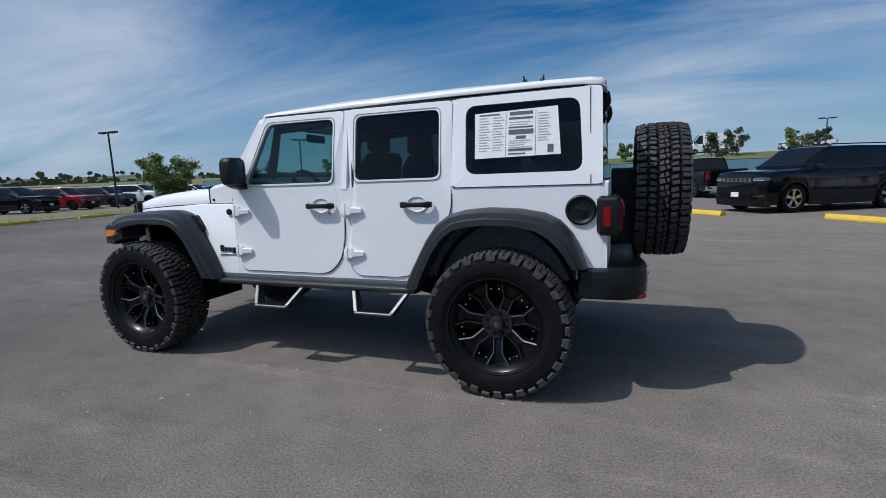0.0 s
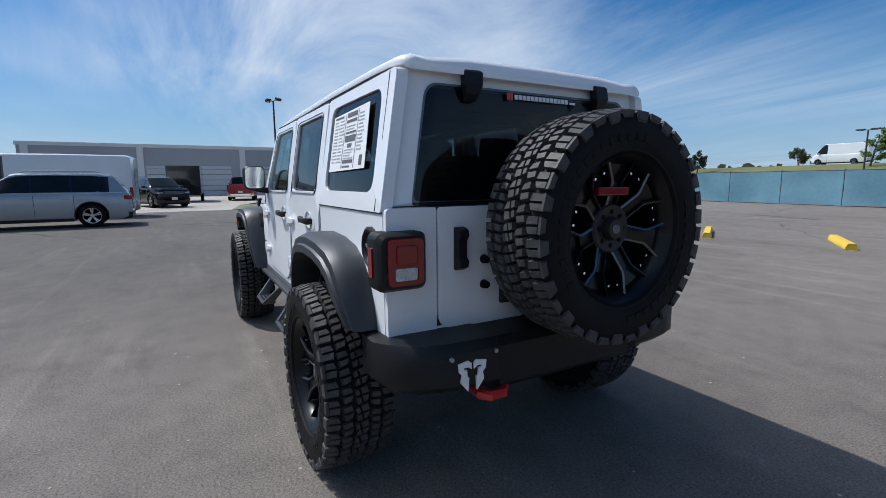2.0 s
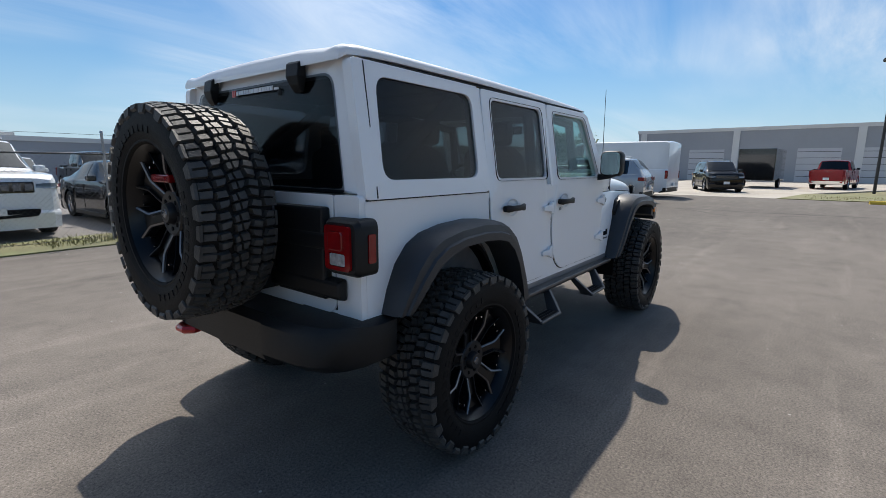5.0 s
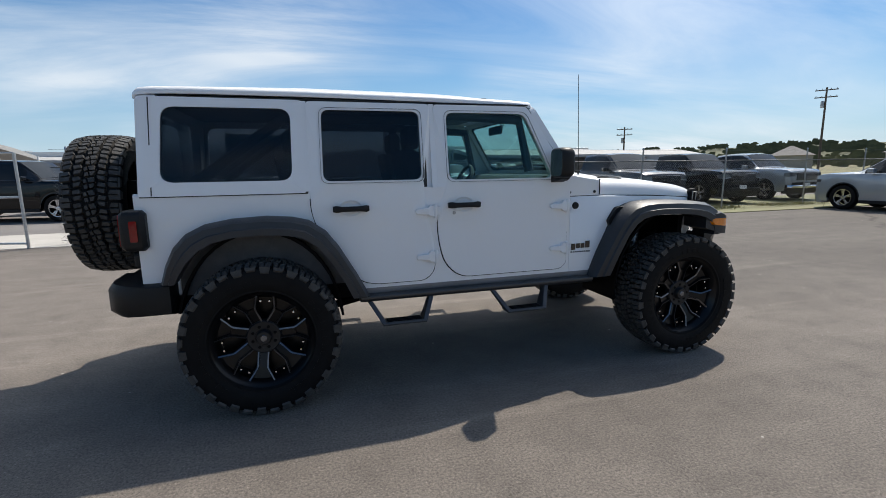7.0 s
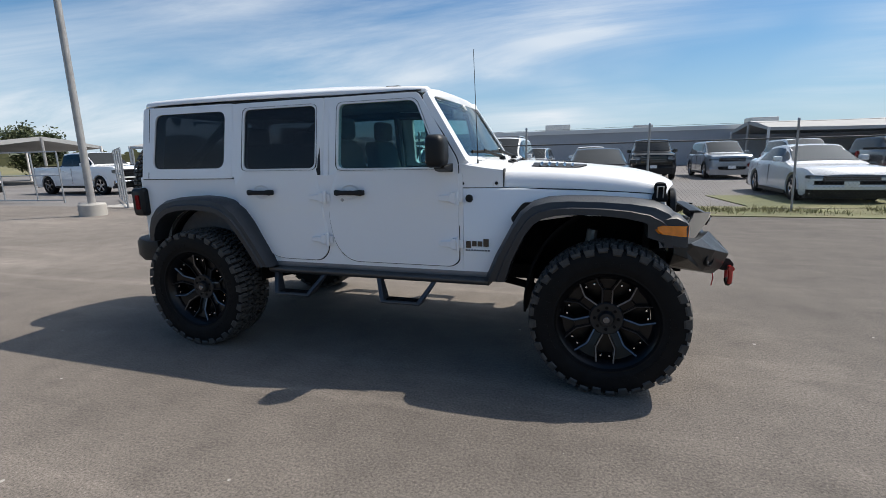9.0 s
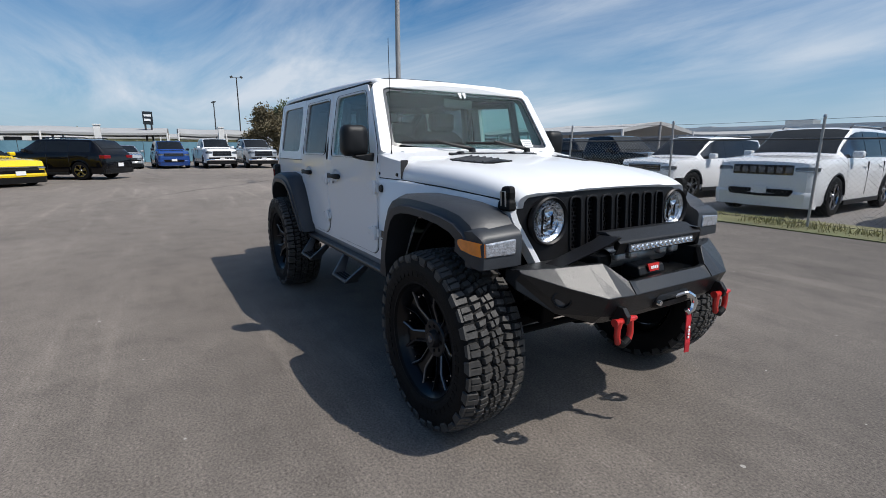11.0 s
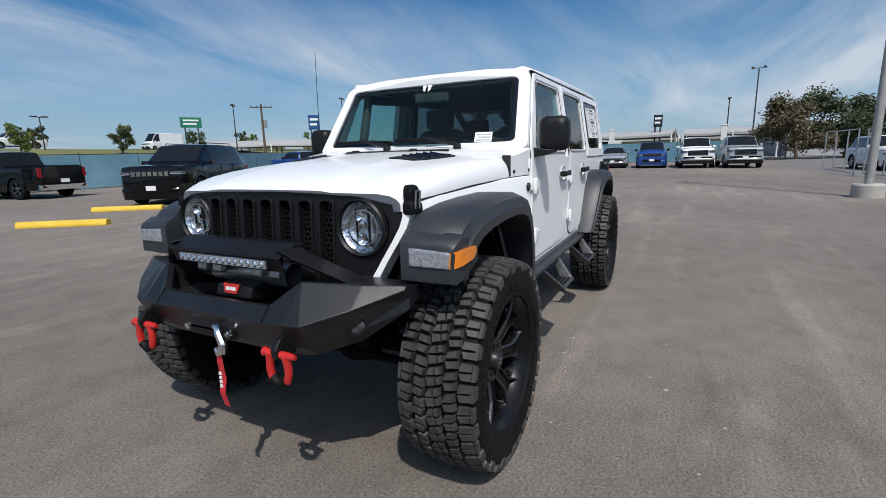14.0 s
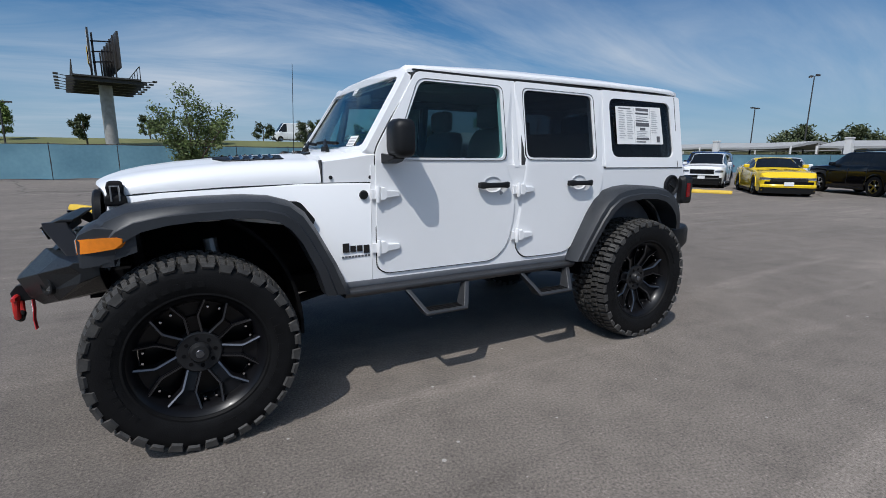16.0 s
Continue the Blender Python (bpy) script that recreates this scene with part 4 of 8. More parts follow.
for s in (-1, 1):
    c = nose(s * 0.486, 1.078, 0)
    bowl = part("head_lamp", lathe([(0.118, -0.008), (0.110, -0.014), (0.104, -0.004), (0.09, 0.010), (0.05, 0.022), (0.0, 0.026)], 32, "x", (c.x, c.y, c.z)), "reflector", lifted_car, "round head lamp with clear reflector glass", smooth=True)
    part("lamp_ring", lathe([(0.116, 0.012), (0.119, -0.014), (0.112, -0.022), (0.104, -0.014), (0.103, 0.01)], 32, "x", (c.x, c.y, c.z)), "black_powder", bowl, smooth=True)
    bm = bmesh.new()
    for k in (-1, 1):
        h = math.sqrt(max(0.0, 0.080 ** 2 - (k * 0.03) ** 2))
        add_box(bm, c.x + 0.000, c.x + 0.012, c.y + k * 0.03 - 0.0012, c.y + k * 0.03 + 0.0012, c.z - h, c.z + h)
    part("reflector_ribs", bm, "under", bowl)
    part("bulb_shield", lathe([(0, -0.006), (0.014, -0.002), (0.017, 0.01), (0.017, 0.03)], 16, "x", (c.x, c.y, c.z + 0.012)), "chrome", bowl, smooth=True)
    part("reflector_ring", lathe([(0.072 + 0.004 * math.cos(t), 0.002 + 0.004 * math.sin(t)) for t in [radians(60 * k) for k in range(6)]], 28, "x", (c.x, c.y, c.z), closed=True), "chrome", bowl, smooth=True)
    for q in (-1, 1):
        part("reflector_cup", lathe([(0.0, 0.016), (0.016, 0.012), (0.026, 0.0), (0.028, -0.003)], 16, "x", (c.x, c.y, c.z + q * 0.046)), "chrome", bowl, smooth=True)
    glass = part("lens", lathe([(0.0, -0.030), (0.05, -0.026), (0.085, -0.018), (0.104, -0.010)], 32, "x", (c.x, c.y, c.z)), "lamp_glass", bowl, smooth=True)
    glass.visible_shadow = False
    bowl.matrix_basis = Matrix.Translation(c) @ Matrix.Diagonal((1, 0.97, 0.97, 1)) @ Matrix.Translation(-c)
    # rubber hood latch
    bm = bmesh.new()
    xl, yl = -1.775, 0.655
    add_loft(bm, [[(xl + u * 1.0, s * (yl + o), z) for u, o in ((-0.038 * w, -0.01), (-0.042 * w, 0.034 * w), (0.042 * w, 0.034 * w), (0.038 * w, -0.01))] for z, w in ((1.128, 0.95), (1.14, 1.05), (1.168, 1.0), (1.18, 0.75), (1.212, 0.85), (1.232, 0.7), (1.240, 0.5))])
    latch = part("hood_latch", bm, "rubber", lifted_car, bevel=0.006)
    part("latch_wire", tube([(xl - 0.016, s * (yl + 0.034), 1.150), (xl - 0.016, s * (yl + 0.040), 1.218), (xl + 0.016, s * (yl + 0.040), 1.218), (xl + 0.016, s * (yl + 0.034), 1.150)], 0.004, 6), "steel", latch)

# windscreen and its frame
def screen(u, v, d):
    return Vector((-0.628 + 0.298 * v - 0.045 * (1 - (u / 0.76) ** 2) + d * 0.85, u * (1 - 0.084 * v), 1.388 + 0.468 * v - d * 0.5))


frame_ob = part("windshield_frame", plate(smooth_loop([(-0.768, -0.02, 0.05), (-0.25, -0.03, 0.1), (0.25, -0.03, 0.1), (0.768, -0.02, 0.05), (0.757, 0.985, 0.09), (0.25, 1.0, 0.1), (-0.25, 1.0, 0.1), (-0.757, 0.985, 0.09)], n=6), [smooth_loop([(-0.692, 0.055, 0.06), (0.692, 0.055, 0.06), (0.684, 0.915, 0.07), (-0.684, 0.915, 0.07)], n=6)], screen, 0.05), "white_paint", lifted_car, bevel=0.012, seg=3)
part("screen_border", plate(smooth_loop([(-0.70, 0.047, 0.06), (0.70, 0.047, 0.06), (0.692, 0.925, 0.07), (-0.692, 0.925, 0.07)], n=6), [smooth_loop([(-0.664, 0.115, 0.05), (0.664, 0.115, 0.05), (0.656, 0.875, 0.06), (-0.656, 0.875, 0.06)], n=6)], lambda u, v, d: screen(u, v, d + 0.012), 0.004), "gloss_black", frame_ob)
rows = []
for v in [0.047 + 0.878 * i / 10 for i in range(11)]:
    half_w = 0.70 - 0.008 * v - (0.03 if v < 0.05 or v > 0.92 else 0.0)
    us = [half_w * (i / 8 - 1) for i in range(17)]
    rows.append([screen(u, v, 0.018) for u in us] + [screen(u, v, 0.024) for u in reversed(us)])
part("windshield", loft(rows), "screen_glass", frame_ob, smooth=True, angle=40)
for q in (-1, 1):
    o = [(0.001, 0.012), (0.001, 0.026), (0.008, 0.034), (0.034, 0.036), (0.032, 0.004), (0.025, -0.006), (0.028, -0.030), (0.010, -0.060), (0.008, -0.014), (0.012, -0.006)]
    bm = bmesh.new()
    lp = [(q * (u + 0.003), 0.872 + v) for u, v in o]
    add_loft(bm, [[screen(u, v, 0.006) for u, v in lp], [screen(u, v, 0.012) for u, v in lp]])
    part("screen_emblem", bm, "white_decal", frame_ob)
part("paper_tag", plate([(-0.545, 0.075), (-0.435, 0.075), (-0.435, 0.20), (-0.545, 0.20)], [], lambda u, v, d: screen(u, v, d + 0.012), 0.002), "paper", frame_ob, "small white paper tag inside the windshield")
bars(frame_ob, "tag_print", "grey_ink", lambda u, v, d: screen(u, v, d + 0.0105), [(-0.535, -0.445, 0.16, 0.175), (-0.535, -0.46, 0.125, 0.14), (-0.535, -0.445, 0.092, 0.105)], 0.001)
for y0, y1 in ((0.13, 0.62), (-0.37, 0.12)):
    base = Vector((-0.735, y0, 1.398))
    tip_at = screen(y0 + 0.25, 0.115, -0.030)
    arm = part("wiper", tube([base, base + Vector((0.012, 0.02, 0.012)), base.lerp(tip_at, 0.55), tip_at], [0.015, 0.014, 0.012, 0.008], 8), "black_plastic", lifted_car)
    part("wiper_blade", tube([screen(y0 + 0.02, 0.085, -0.014), screen(y0 + 0.25, 0.10, -0.018), screen(y1, 0.105, -0.014)], 0.010, 6), "rubber", arm)
    part("wiper_pivot", lathe([(0, 0.03), (0.02, 0.028), (0.026, 0.0)], 12, "z", base - Vector((0, 0, 0.015))), "black_plastic", arm)
for y in (-0.60, 0.60):
    part("screen_bracket", box(-0.70, -0.66, y - 0.045, y + 0.045, 1.378, 1.392), "white_paint", lifted_car, bevel=0.004)
part("antenna", tube([(-0.690, 0.725, 1.36), (-0.690, 0.725, 1.40), (-0.668, 0.725, 2.06)], [0.008, 0.003, 0.0018], 6), "black_plastic", lifted_car)

# mirrors
for s in (-1, 1):
    shell = [[(x, s * y, z) for y, z in rounded(0.800 + i, 0.972 - i, 1.352 + i, 1.552 - i, 0.045 - i * 0.5, 4)] for x, i in ((-0.530, 0.040), (-0.520, 0.016), (-0.497, 0.0), (-0.435, 0.0), (-0.420, 0.008))]
    mir = part("mirror", loft(shell), "black_plastic", lifted_car, smooth=True, angle=50, label="black door mirror")
    part("mirror_glass", loft([[(x, s * y, z) for y, z in rounded(0.812, 0.960, 1.366, 1.54, 0.036, 4)] for x in (-0.422, -0.4175)]), "chrome", mir)
    part("mirror_arm", loft([[(x, s * 0.776, z) for x, z in ((-0.54, 1.318), (-0.44, 1.318), (-0.44, 1.366), (-0.54, 1.376))], [(x, s * 0.85, z) for x, z in ((-0.53, 1.330), (-0.44, 1.330), (-0.44, 1.364), (-0.53, 1.364))], [(x, s * 0.90, z) for x, z in ((-0.52, 1.345), (-0.45, 1.345), (-0.45, 1.360), (-0.52, 1.360))]]), "black_plastic", mir, bevel=0.006)

# fuel filler on the driver's flank
fuel = part("fuel_door", lathe([(0.088, 0.0), (0.088, -0.012), (0.078, -0.018), (0.068, -0.012), (0.062, -0.004), (0.0, -0.003)], 32, "y", (1.985, -0.776, 1.142)), "black_plastic", lifted_car, "round black fuel filler", smooth=True)
part("fuel_cap", lathe([(0.0, -0.012), (0.034, -0.010), (0.038, 0.01)], 20, "y", (1.985, -0.776, 1.142)), "black_plastic", fuel, smooth=True)
part("cap_grip", box(1.955, 2.015, -0.796, -0.780, 1.135, 1.150), "gloss_black", fuel, bevel=0.004, at=Matrix.Translation((1.985, 0, 1.142)) @ Matrix.Rotation(radians(25), 4, "Y") @ Matrix.Translation((-1.985, 0, -1.142)))

# window sheet on the driver's rear glass
sheet_pl = lambda u, v, d: Vector((u, -(skin(v) + 0.008 - d), v))
paper = part("window_sheet", plate([(1.345, 1.462), (1.868, 1.470), (1.845, 1.752), (1.340, 1.738)], [], sheet_pl, 0.002), "paper", lifted_car, "printed white price sheet on the rear side glass")
rows = [(1.37, 1.50, 1.722, 1.730), (1.56, 1.70, 1.715, 1.735), (1.555, 1.70, 1.690, 1.702), (1.555, 1.705, 1.600, 1.628), (1.555, 1.70, 1.638, 1.646), (1.60, 1.66, 1.572, 1.590), (1.555, 1.70, 1.500, 1.515), (1.555, 1.66, 1.48, 1.488), (1.79, 1.825, 1.485, 1.53)]
bars(paper, "print_bar", "ink", lambda u, v, d: sheet_pl(u, v, d - 0.001), rows, 0.0008)
rows = [(1.37 + 0.085 * c, 1.37 + 0.085 * c + 0.05 + 0.02 * ((k * 7 + c) % 3) / 2, 1.705 - 0.0165 * k, 1.710 - 0.0165 * k) for k in range(13) for c in range(2)] + [(1.732, 1.732 + 0.055 + 0.02 * (k % 3) / 2, 1.715 - 0.016 * k, 1.720 - 0.016 * k) for k in range(11)] + [(1.56, 1.69 - 0.02 * (k % 3), 1.67 - 0.014 * k, 1.674 - 0.014 * k) for k in range(2)] + [(1.56, 1.69 - 0.02 * (k % 3), 1.56 - 0.013 * k, 1.564 - 0.013 * k) for k in range(4)]
bars(paper, "print_line", "grey_ink", lambda u, v, d: sheet_pl(u, v, d - 0.001), rows, 0.0008)
bars(paper, "column_rule", "grey_ink", lambda u, v, d: sheet_pl(u, v, d - 0.001), [(1.536, 1.539, 1.475, 1.735), (1.716, 1.719, 1.475, 1.74)], 0.0008)

# front bumper, hoop, winch
# stubby wings rise outwards; the middle is low, with an open bay behind it for the winch
half = [(0.735, -1.95, 0.895, -1.965, 0.882, -1.94, 0.800, 0.885), (0.60, -2.025, 0.902, -2.105, 0.832, -2.045, 0.700, 0.890), (0.458, -2.080, 0.910, -2.212, 0.788, -2.130, 0.655, 0.895),
        (0.390, -2.105, 0.914, -2.222, 0.790, -2.140, 0.648, 0.900), (0.372, -2.112, 0.906, -2.224, 0.788, -2.140, 0.648, 0.800), (0.298, -2.182, 0.838, -2.226, 0.785, -2.145, 0.645, 0.750), (0.262, -2.182, 0.832, -2.226, 0.785, -2.145, 0.645, 0.750)]
rings = []
for y, xt, zt, xf, zf, xl, zl, zb in [(-q[0], *q[1:]) for q in half] + half[::-1]:
    rings.append([(x - 0.05, y, z + 0.012) for x, z in ((-1.86, zl + 0.03), (xl, zl), (xf + 0.035, zl + 0.045), (xf, zf), (xt, zt), (xt + 0.03, zt - 0.004), (xt + 0.034, zb), (-1.86, zb - 0.004))])
bumper = part("front_bumper", loft(rings), "bumper_steel", lifted_car, "black powder-coated steel winch bumper", bevel=0.005)
for s in (-1, 1):
    part("weld_seam", loft([[(x, s * y, z) for x, y, z in ((-2.277, 0.300, 0.799), (-2.277, 0.296, 0.799), (-2.234, 0.296, 0.852), (-2.234, 0.300, 0.852))], [(x + 0.01, s * y, z) for x, y, z in ((-2.277, 0.300, 0.799), (-2.277, 0.296, 0.799), (-2.234, 0.296, 0.852), (-2.234, 0.300, 0.852))]]), "under", bumper)
hoop = bmesh.new()
for s in (-1, 1):
    add_loft(hoop, [[(x + dx, s * (y + dy), z) for dx, dy in ((-0.045, -0.016), (0.055, -0.016), (0.055, 0.016), (-0.045, 0.016))] for x, y, z in ((-1.985, 0.560, 0.872), (-2.00, 0.535, 0.905), (-2.115, 0.345, 1.020), (-2.13, 0.300, 1.048))])
add_loft(hoop, [[(-2.185, y, 1.020), (-2.178, y, 1.030), (-2.10, y, 1.062), (-2.05, y, 1.060), (-2.05, y, 1.046), (-2.10, y, 1.046), (-2.165, y, 1.018)] for y in (-0.315, -0.30, 0.30, 0.315)])
add_loft(hoop, [[(-2.180, y, 1.026), (-2.172, y, 1.026), (-2.150, y, 0.965), (-2.158, y, 0.965)] for y in (-0.31, 0.31)])
part("hoop_bar", hoop, "black_powder", bumper, bevel=0.004, at=pose(0, 0, -0.012))
led = part("light_bar", box(-2.178, -2.10, -0.250, 0.250, 0.974, 1.014), "black_powder", bumper, "slim led light bar under the hoop", bevel=0.004, at=pose(0, 0, -0.012))
part("light_lens", box(-2.186, -2.176, -0.243, 0.243, 0.979, 1.009), "clear_lens", led)
for k in range(14):
    part("led_cell", lathe([(0.0, -0.002), (0.008, -0.005), (0.0125, 0.0)], 10, "x", (-2.187, -0.226 + 0.0348 * k, 0.994)), "chrome", led)
for s in (-1, 1):
    for k in range(2):
        y0 = s * (0.115 + 0.095 * k)
        part("bumper_slot", box(-2.12, -2.08, y0 - 0.03, y0 + 0.03, 0.905, 0.945), "steel", bumper, bevel=0.012)
winch = part("winch", loft([[(-2.02, y, 0.87), (-2.10, y, 0.872), (-2.135, y, 0.885), (-2.12, y, 0.945 - abs(y) * 0.2), (-2.02, y, 0.955 - abs(y) * 0.2)] for y in (-0.10, -0.085, 0.085, 0.10)]), "black_plastic", bumper, "winch body with a red plate", bevel=0.008, at=pose(-0.015, 0, -0.062))
part("winch_plate", loft([[(-2.140 + (z - 0.9) * 0.22 + d, y, z) for y, z in ((-0.034, 0.902), (0.034, 0.902), (0.046, 0.938), (-0.046, 0.938))] for d in (0.0, 0.008)]), "red_enamel", winch)
bars(winch, "plate_lettering", "white_decal", lambda u, v, d: Vector((-2.142 + (v - 0.9) * 0.22 + d, u, v)), [(-0.028 + 0.0145 * k, -0.028 + 0.0145 * k + 0.010, 0.914, 0.927) for k in range(4)], 0.001)
part("winch_drum", lathe([(0.05, -0.22), (0.05, 0.22)], 16, "y", (-2.02, 0, 0.90)), "steel", bumper, smooth=True)
part("winch_cover", box(-2.06, -1.95, 0.10, 0.30, 0.865, 0.925), "black_plastic", bumper, bevel=0.012)
part("winch_cover", box(-2.06, -1.95, -0.30, -0.10, 0.865, 0.925), "black_plastic", bumper, bevel=0.012)
fair = part("fairlead", loft([[(x, y, z) for y, z in rounded(-0.135 + i, 0.135 - i, 0.690 + i, 0.770 - i, 0.03, 3)] for x, i in ((-2.235, 0.0), (-2.262, 0.006), (-2.268, 0.014))]), "black_powder", bumper, smooth=True)
for y in (-0.115, 0.115):
    part("fairlead_bolt", lathe([(0, -0.016), (0.012, -0.014), (0.014, 0.0)], 10, "x", (-2.266, y, 0.728)), "chrome", fair, smooth=True)
hook = part("winch_hook", tube([(-2.285, -0.075, 0.755), (-2.300, -0.100, 0.735), (-2.302, -0.118, 0.700), (-2.300, -0.108, 0.668), (-2.298, -0.082, 0.655), (-2.296, -0.066, 0.672)], [0.013, 0.016, 0.017, 0.016, 0.013, 0.008], 8), "chrome", bumper, smooth=True, label="polished winch hook")
part("hook_strap", loft([[(x, y - w, z), (x + 0.004, y + w, z), (x + 0.008, y + w, z), (x + 0.004, y - w, z)] for x, y, z, w in ((-2.300, -0.082, 0.672, 0.014), (-2.306, -0.088, 0.62, 0.017), (-2.304, -0.094, 0.56, 0.017), (-2.312, -0.090, 0.50, 0.016), (-2.306, -0.100, 0.447, 0.015))]), "red_strap" if "red_strap" in M else "red_enamel", hook, "red webbing hook strap")
bars(hook, "strap_print", "white_decal", lambda u, v, d: Vector((-2.309 + d, u, v)), [(-0.096, -0.084, 0.575 - 0.017 * k, 0.586 - 0.017 * k) for k in range(4)], 0.002)
part("winch_line", tube([(-2.26, -0.02, 0.735), (-2.285, -0.055, 0.752), (-2.29, -0.08, 0.752)], 0.009, 6), "steel", hook)
for s in (-1, 1):
    y = s * 0.382
    tab = part("shackle_tab", loft([[(x, y + w, z) for x, z in ((-2.20, 0.780), (-2.285, 0.770), (-2.312, 0.735), (-2.305, 0.700), (-2.26, 0.692), (-2.20, 0.70))] for w in (-0.013, 0.013)]), "black_powder", bumper, bevel=0.004, at=pose(0, 0, -0.014))
    bow = [(-2.288, y - 0.036, 0.725), (-2.289, y - 0.042, 0.695), (-2.290, y - 0.044, 0.662), (-2.290, y - 0.034, 0.632), (-2.290, y, 0.614), (-2.290, y + 0.034, 0.632), (-2.290, y + 0.044, 0.662), (-2.289, y + 0.042, 0.695), (-2.288, y + 0.036, 0.725)]
    sh = part("shackle", tube(bow, [0.018, 0.0145, 0.0140, 0.0145, 0.015, 0.0145, 0.0140, 0.0145, 0.018], 10), "red_enamel", bumper, "red bow shackle with a black isolator", smooth=True, at=pose(0, 0, -0.024))
    part("isolator", tube([(-2.290, y - 0.033, 0.634), (-2.290, y, 0.616), (-2.290, y + 0.033, 0.634)], 0.0175, 10), "rubber", sh, smooth=True)
    part("shackle_pin", tube([(-2.288, y - 0.078, 0.725), (-2.288, y - 0.052, 0.725), (-2.288, y + 0.052, 0.725), (-2.288, y + 0.066, 0.725)], [0.009, 0.014, 0.014, 0.018], 10), "red_enamel", sh, smooth=True)
    fog = nose(0, 0, 0) * 0 + Vector((-2.128, s * 0.598, 0.785))
    m = Matrix.Translation(fog) @ Matrix.Rotation(s * radians(-38), 4, "Z") @ Matrix.Rotation(radians(90), 4, "Y")
    bm = bmesh.new()
    add_lathe(bm, [(0.046, 0.035), (0.044, -0.006), (0.036, -0.008), (0.034, 0.006)], 20, "z")
    bm.transform(m)
    fl = part("fog_lamp", bm, "black_plastic", bumper, smooth=True)
    bm = bmesh.new()
    add_lathe(bm, [(0.0, -0.002), (0.025, 0.001), (0.035, 0.006)], 20, "z")
    bm.transform(m)
    part("lens", bm, "dark_lens", fl, smooth=True)
    part("bumper_bracket", box(-1.95, -1.60, min(s * 0.36, s * 0.46), max(s * 0.36, s * 0.46), 0.66, 0.84), "under", lifted_car)
# the whole assembly sits a little further back
for o in (bumper,):
    o.matrix_basis = pose(0.05, 0, -0.012)
part("crash_bar", box(-1.84, -1.76, -0.60, 0.60, 0.70, 0.82), "under", lifted_car)

# side steps
for s in (-1, 1):
    bar = part("side_step", loft([[(x, s * y, z) for y, z in ((0.715, 0.580), (0.812, 0.586), (0.828, 0.606), (0.826, 0.626), (0.775, 0.634), (0.715, 0.630))] for x in (-0.78, -0.76, 0.90, 0.92)]), "step_black" if "step_black" in M else "black_plastic", lifted_car, "black drop-step side bar", bevel=0.006)
    for xc in (0.655, -0.195):
        st = bmesh.new()
        for q in (-1, 1):
            add_loft(st, [[(xc + q * w + o, s * y, z) for o, y in ((-0.016, y0), (0.016, y0), (0.016, y1), (-0.016, y1))] for z, w, y0, y1 in ((0.592, 0.205, 0.770, 0.820), (0.475, 0.135, 0.840, 0.930), (0.455, 0.128, 0.842, 0.932))])
        add_loft(st, [[(x, s * y, z) for y, z in ((0.835, 0.452), (0.935, 0.452), (0.942, 0.462), (0.935, 0.474), (0.835, 0.474))] for x in (xc - 0.142, xc + 0.142)])
        stp = part("drop_step", st, "step_black" if "step_black" in M else "black_plastic", bar, bevel=0.005)
        for k in range(3):
            part("step_grip", box(xc - 0.11, xc + 0.11, min(s * (0.853 + 0.026 * k), s * (0.868 + 0.026 * k)), max(s * (0.853 + 0.026 * k), s * (0.868 + 0.026 * k)), 0.473, 0.478), "rubber", stp)

# chassis
rail = bmesh.new()
for s in (-1, 1):
    add_box(rail, -1.85, 2.05, min(s * 0.40, s * 0.48), max(s * 0.40, s * 0.48), 0.56, 0.67)
for x in (-1.2, -0.3, 0.7, 1.3, 2.0):
    add_box(rail, x - 0.05, x + 0.05, -0.42, 0.42, 0.57, 0.65)
add_box(rail, -0.55, 0.45, -0.30, 0.30, 0.48, 0.60)
add_box(rail, 0.55, 1.05, -0.38, 0.38, 0.50, 0.62)
add_box(rail, -1.45, -0.60, -0.28, 0.28, 0.55, 0.95)
part("chassis", rail, "under", lifted_car, bevel=0.01)
for x in (-1.504, 1.504):
    ax = part("axle", tube([(x, -0.72, 0.452), (x, 0.72, 0.452)], 0.045, 12), "under", lifted_car, smooth=True)
    part("differential", lathe([(0, -0.13), (0.09, -0.10), (0.13, 0.0), (0.09, 0.10), (0, 0.13)], 14, "x", (x, -0.18 if x < 0 else 0.0, 0.452)), "under", ax, smooth=True)
    for s in (-1, 1):
        part("shock", tube([(x + 0.16, s * 0.50, 0.46), (x + 0.10, s * 0.47, 0.92)], 0.035, 10), "galvanised", ax, smooth=True)
        part("coil_spring", tube([(x + 0.06 * math.cos(k * 0.9), s * 0.50 + 0.06 * math.sin(k * 0.9), 0.50 + 0.0075 * k) for k in range(54)], 0.011, 6), "under", ax, smooth=True)
        part("control_arm", tube([(x, s * 0.46, 0.40), (x + (0.75 if x < 0 else -0.75), s * 0.40, 0.54)], 0.028, 8), "under", ax)
part("drive_shaft", tube([(-1.4, -0.15, 0.48), (0.0, -0.10, 0.55), (1.4, 0.0, 0.50)], 0.035, 8), "under", lifted_car)
part("muffler", lathe([(0, -0.32), (0.11, -0.30), (0.11, 0.30), (0, 0.32)], 16, "y", (1.86, 0, 0.60)), "steel", lifted_car, smooth=True)
part("tie_rod", tube([(-1.66, -0.66, 0.44), (-1.66, 0.66, 0.46)], 0.02, 8), "under", lifted_car)

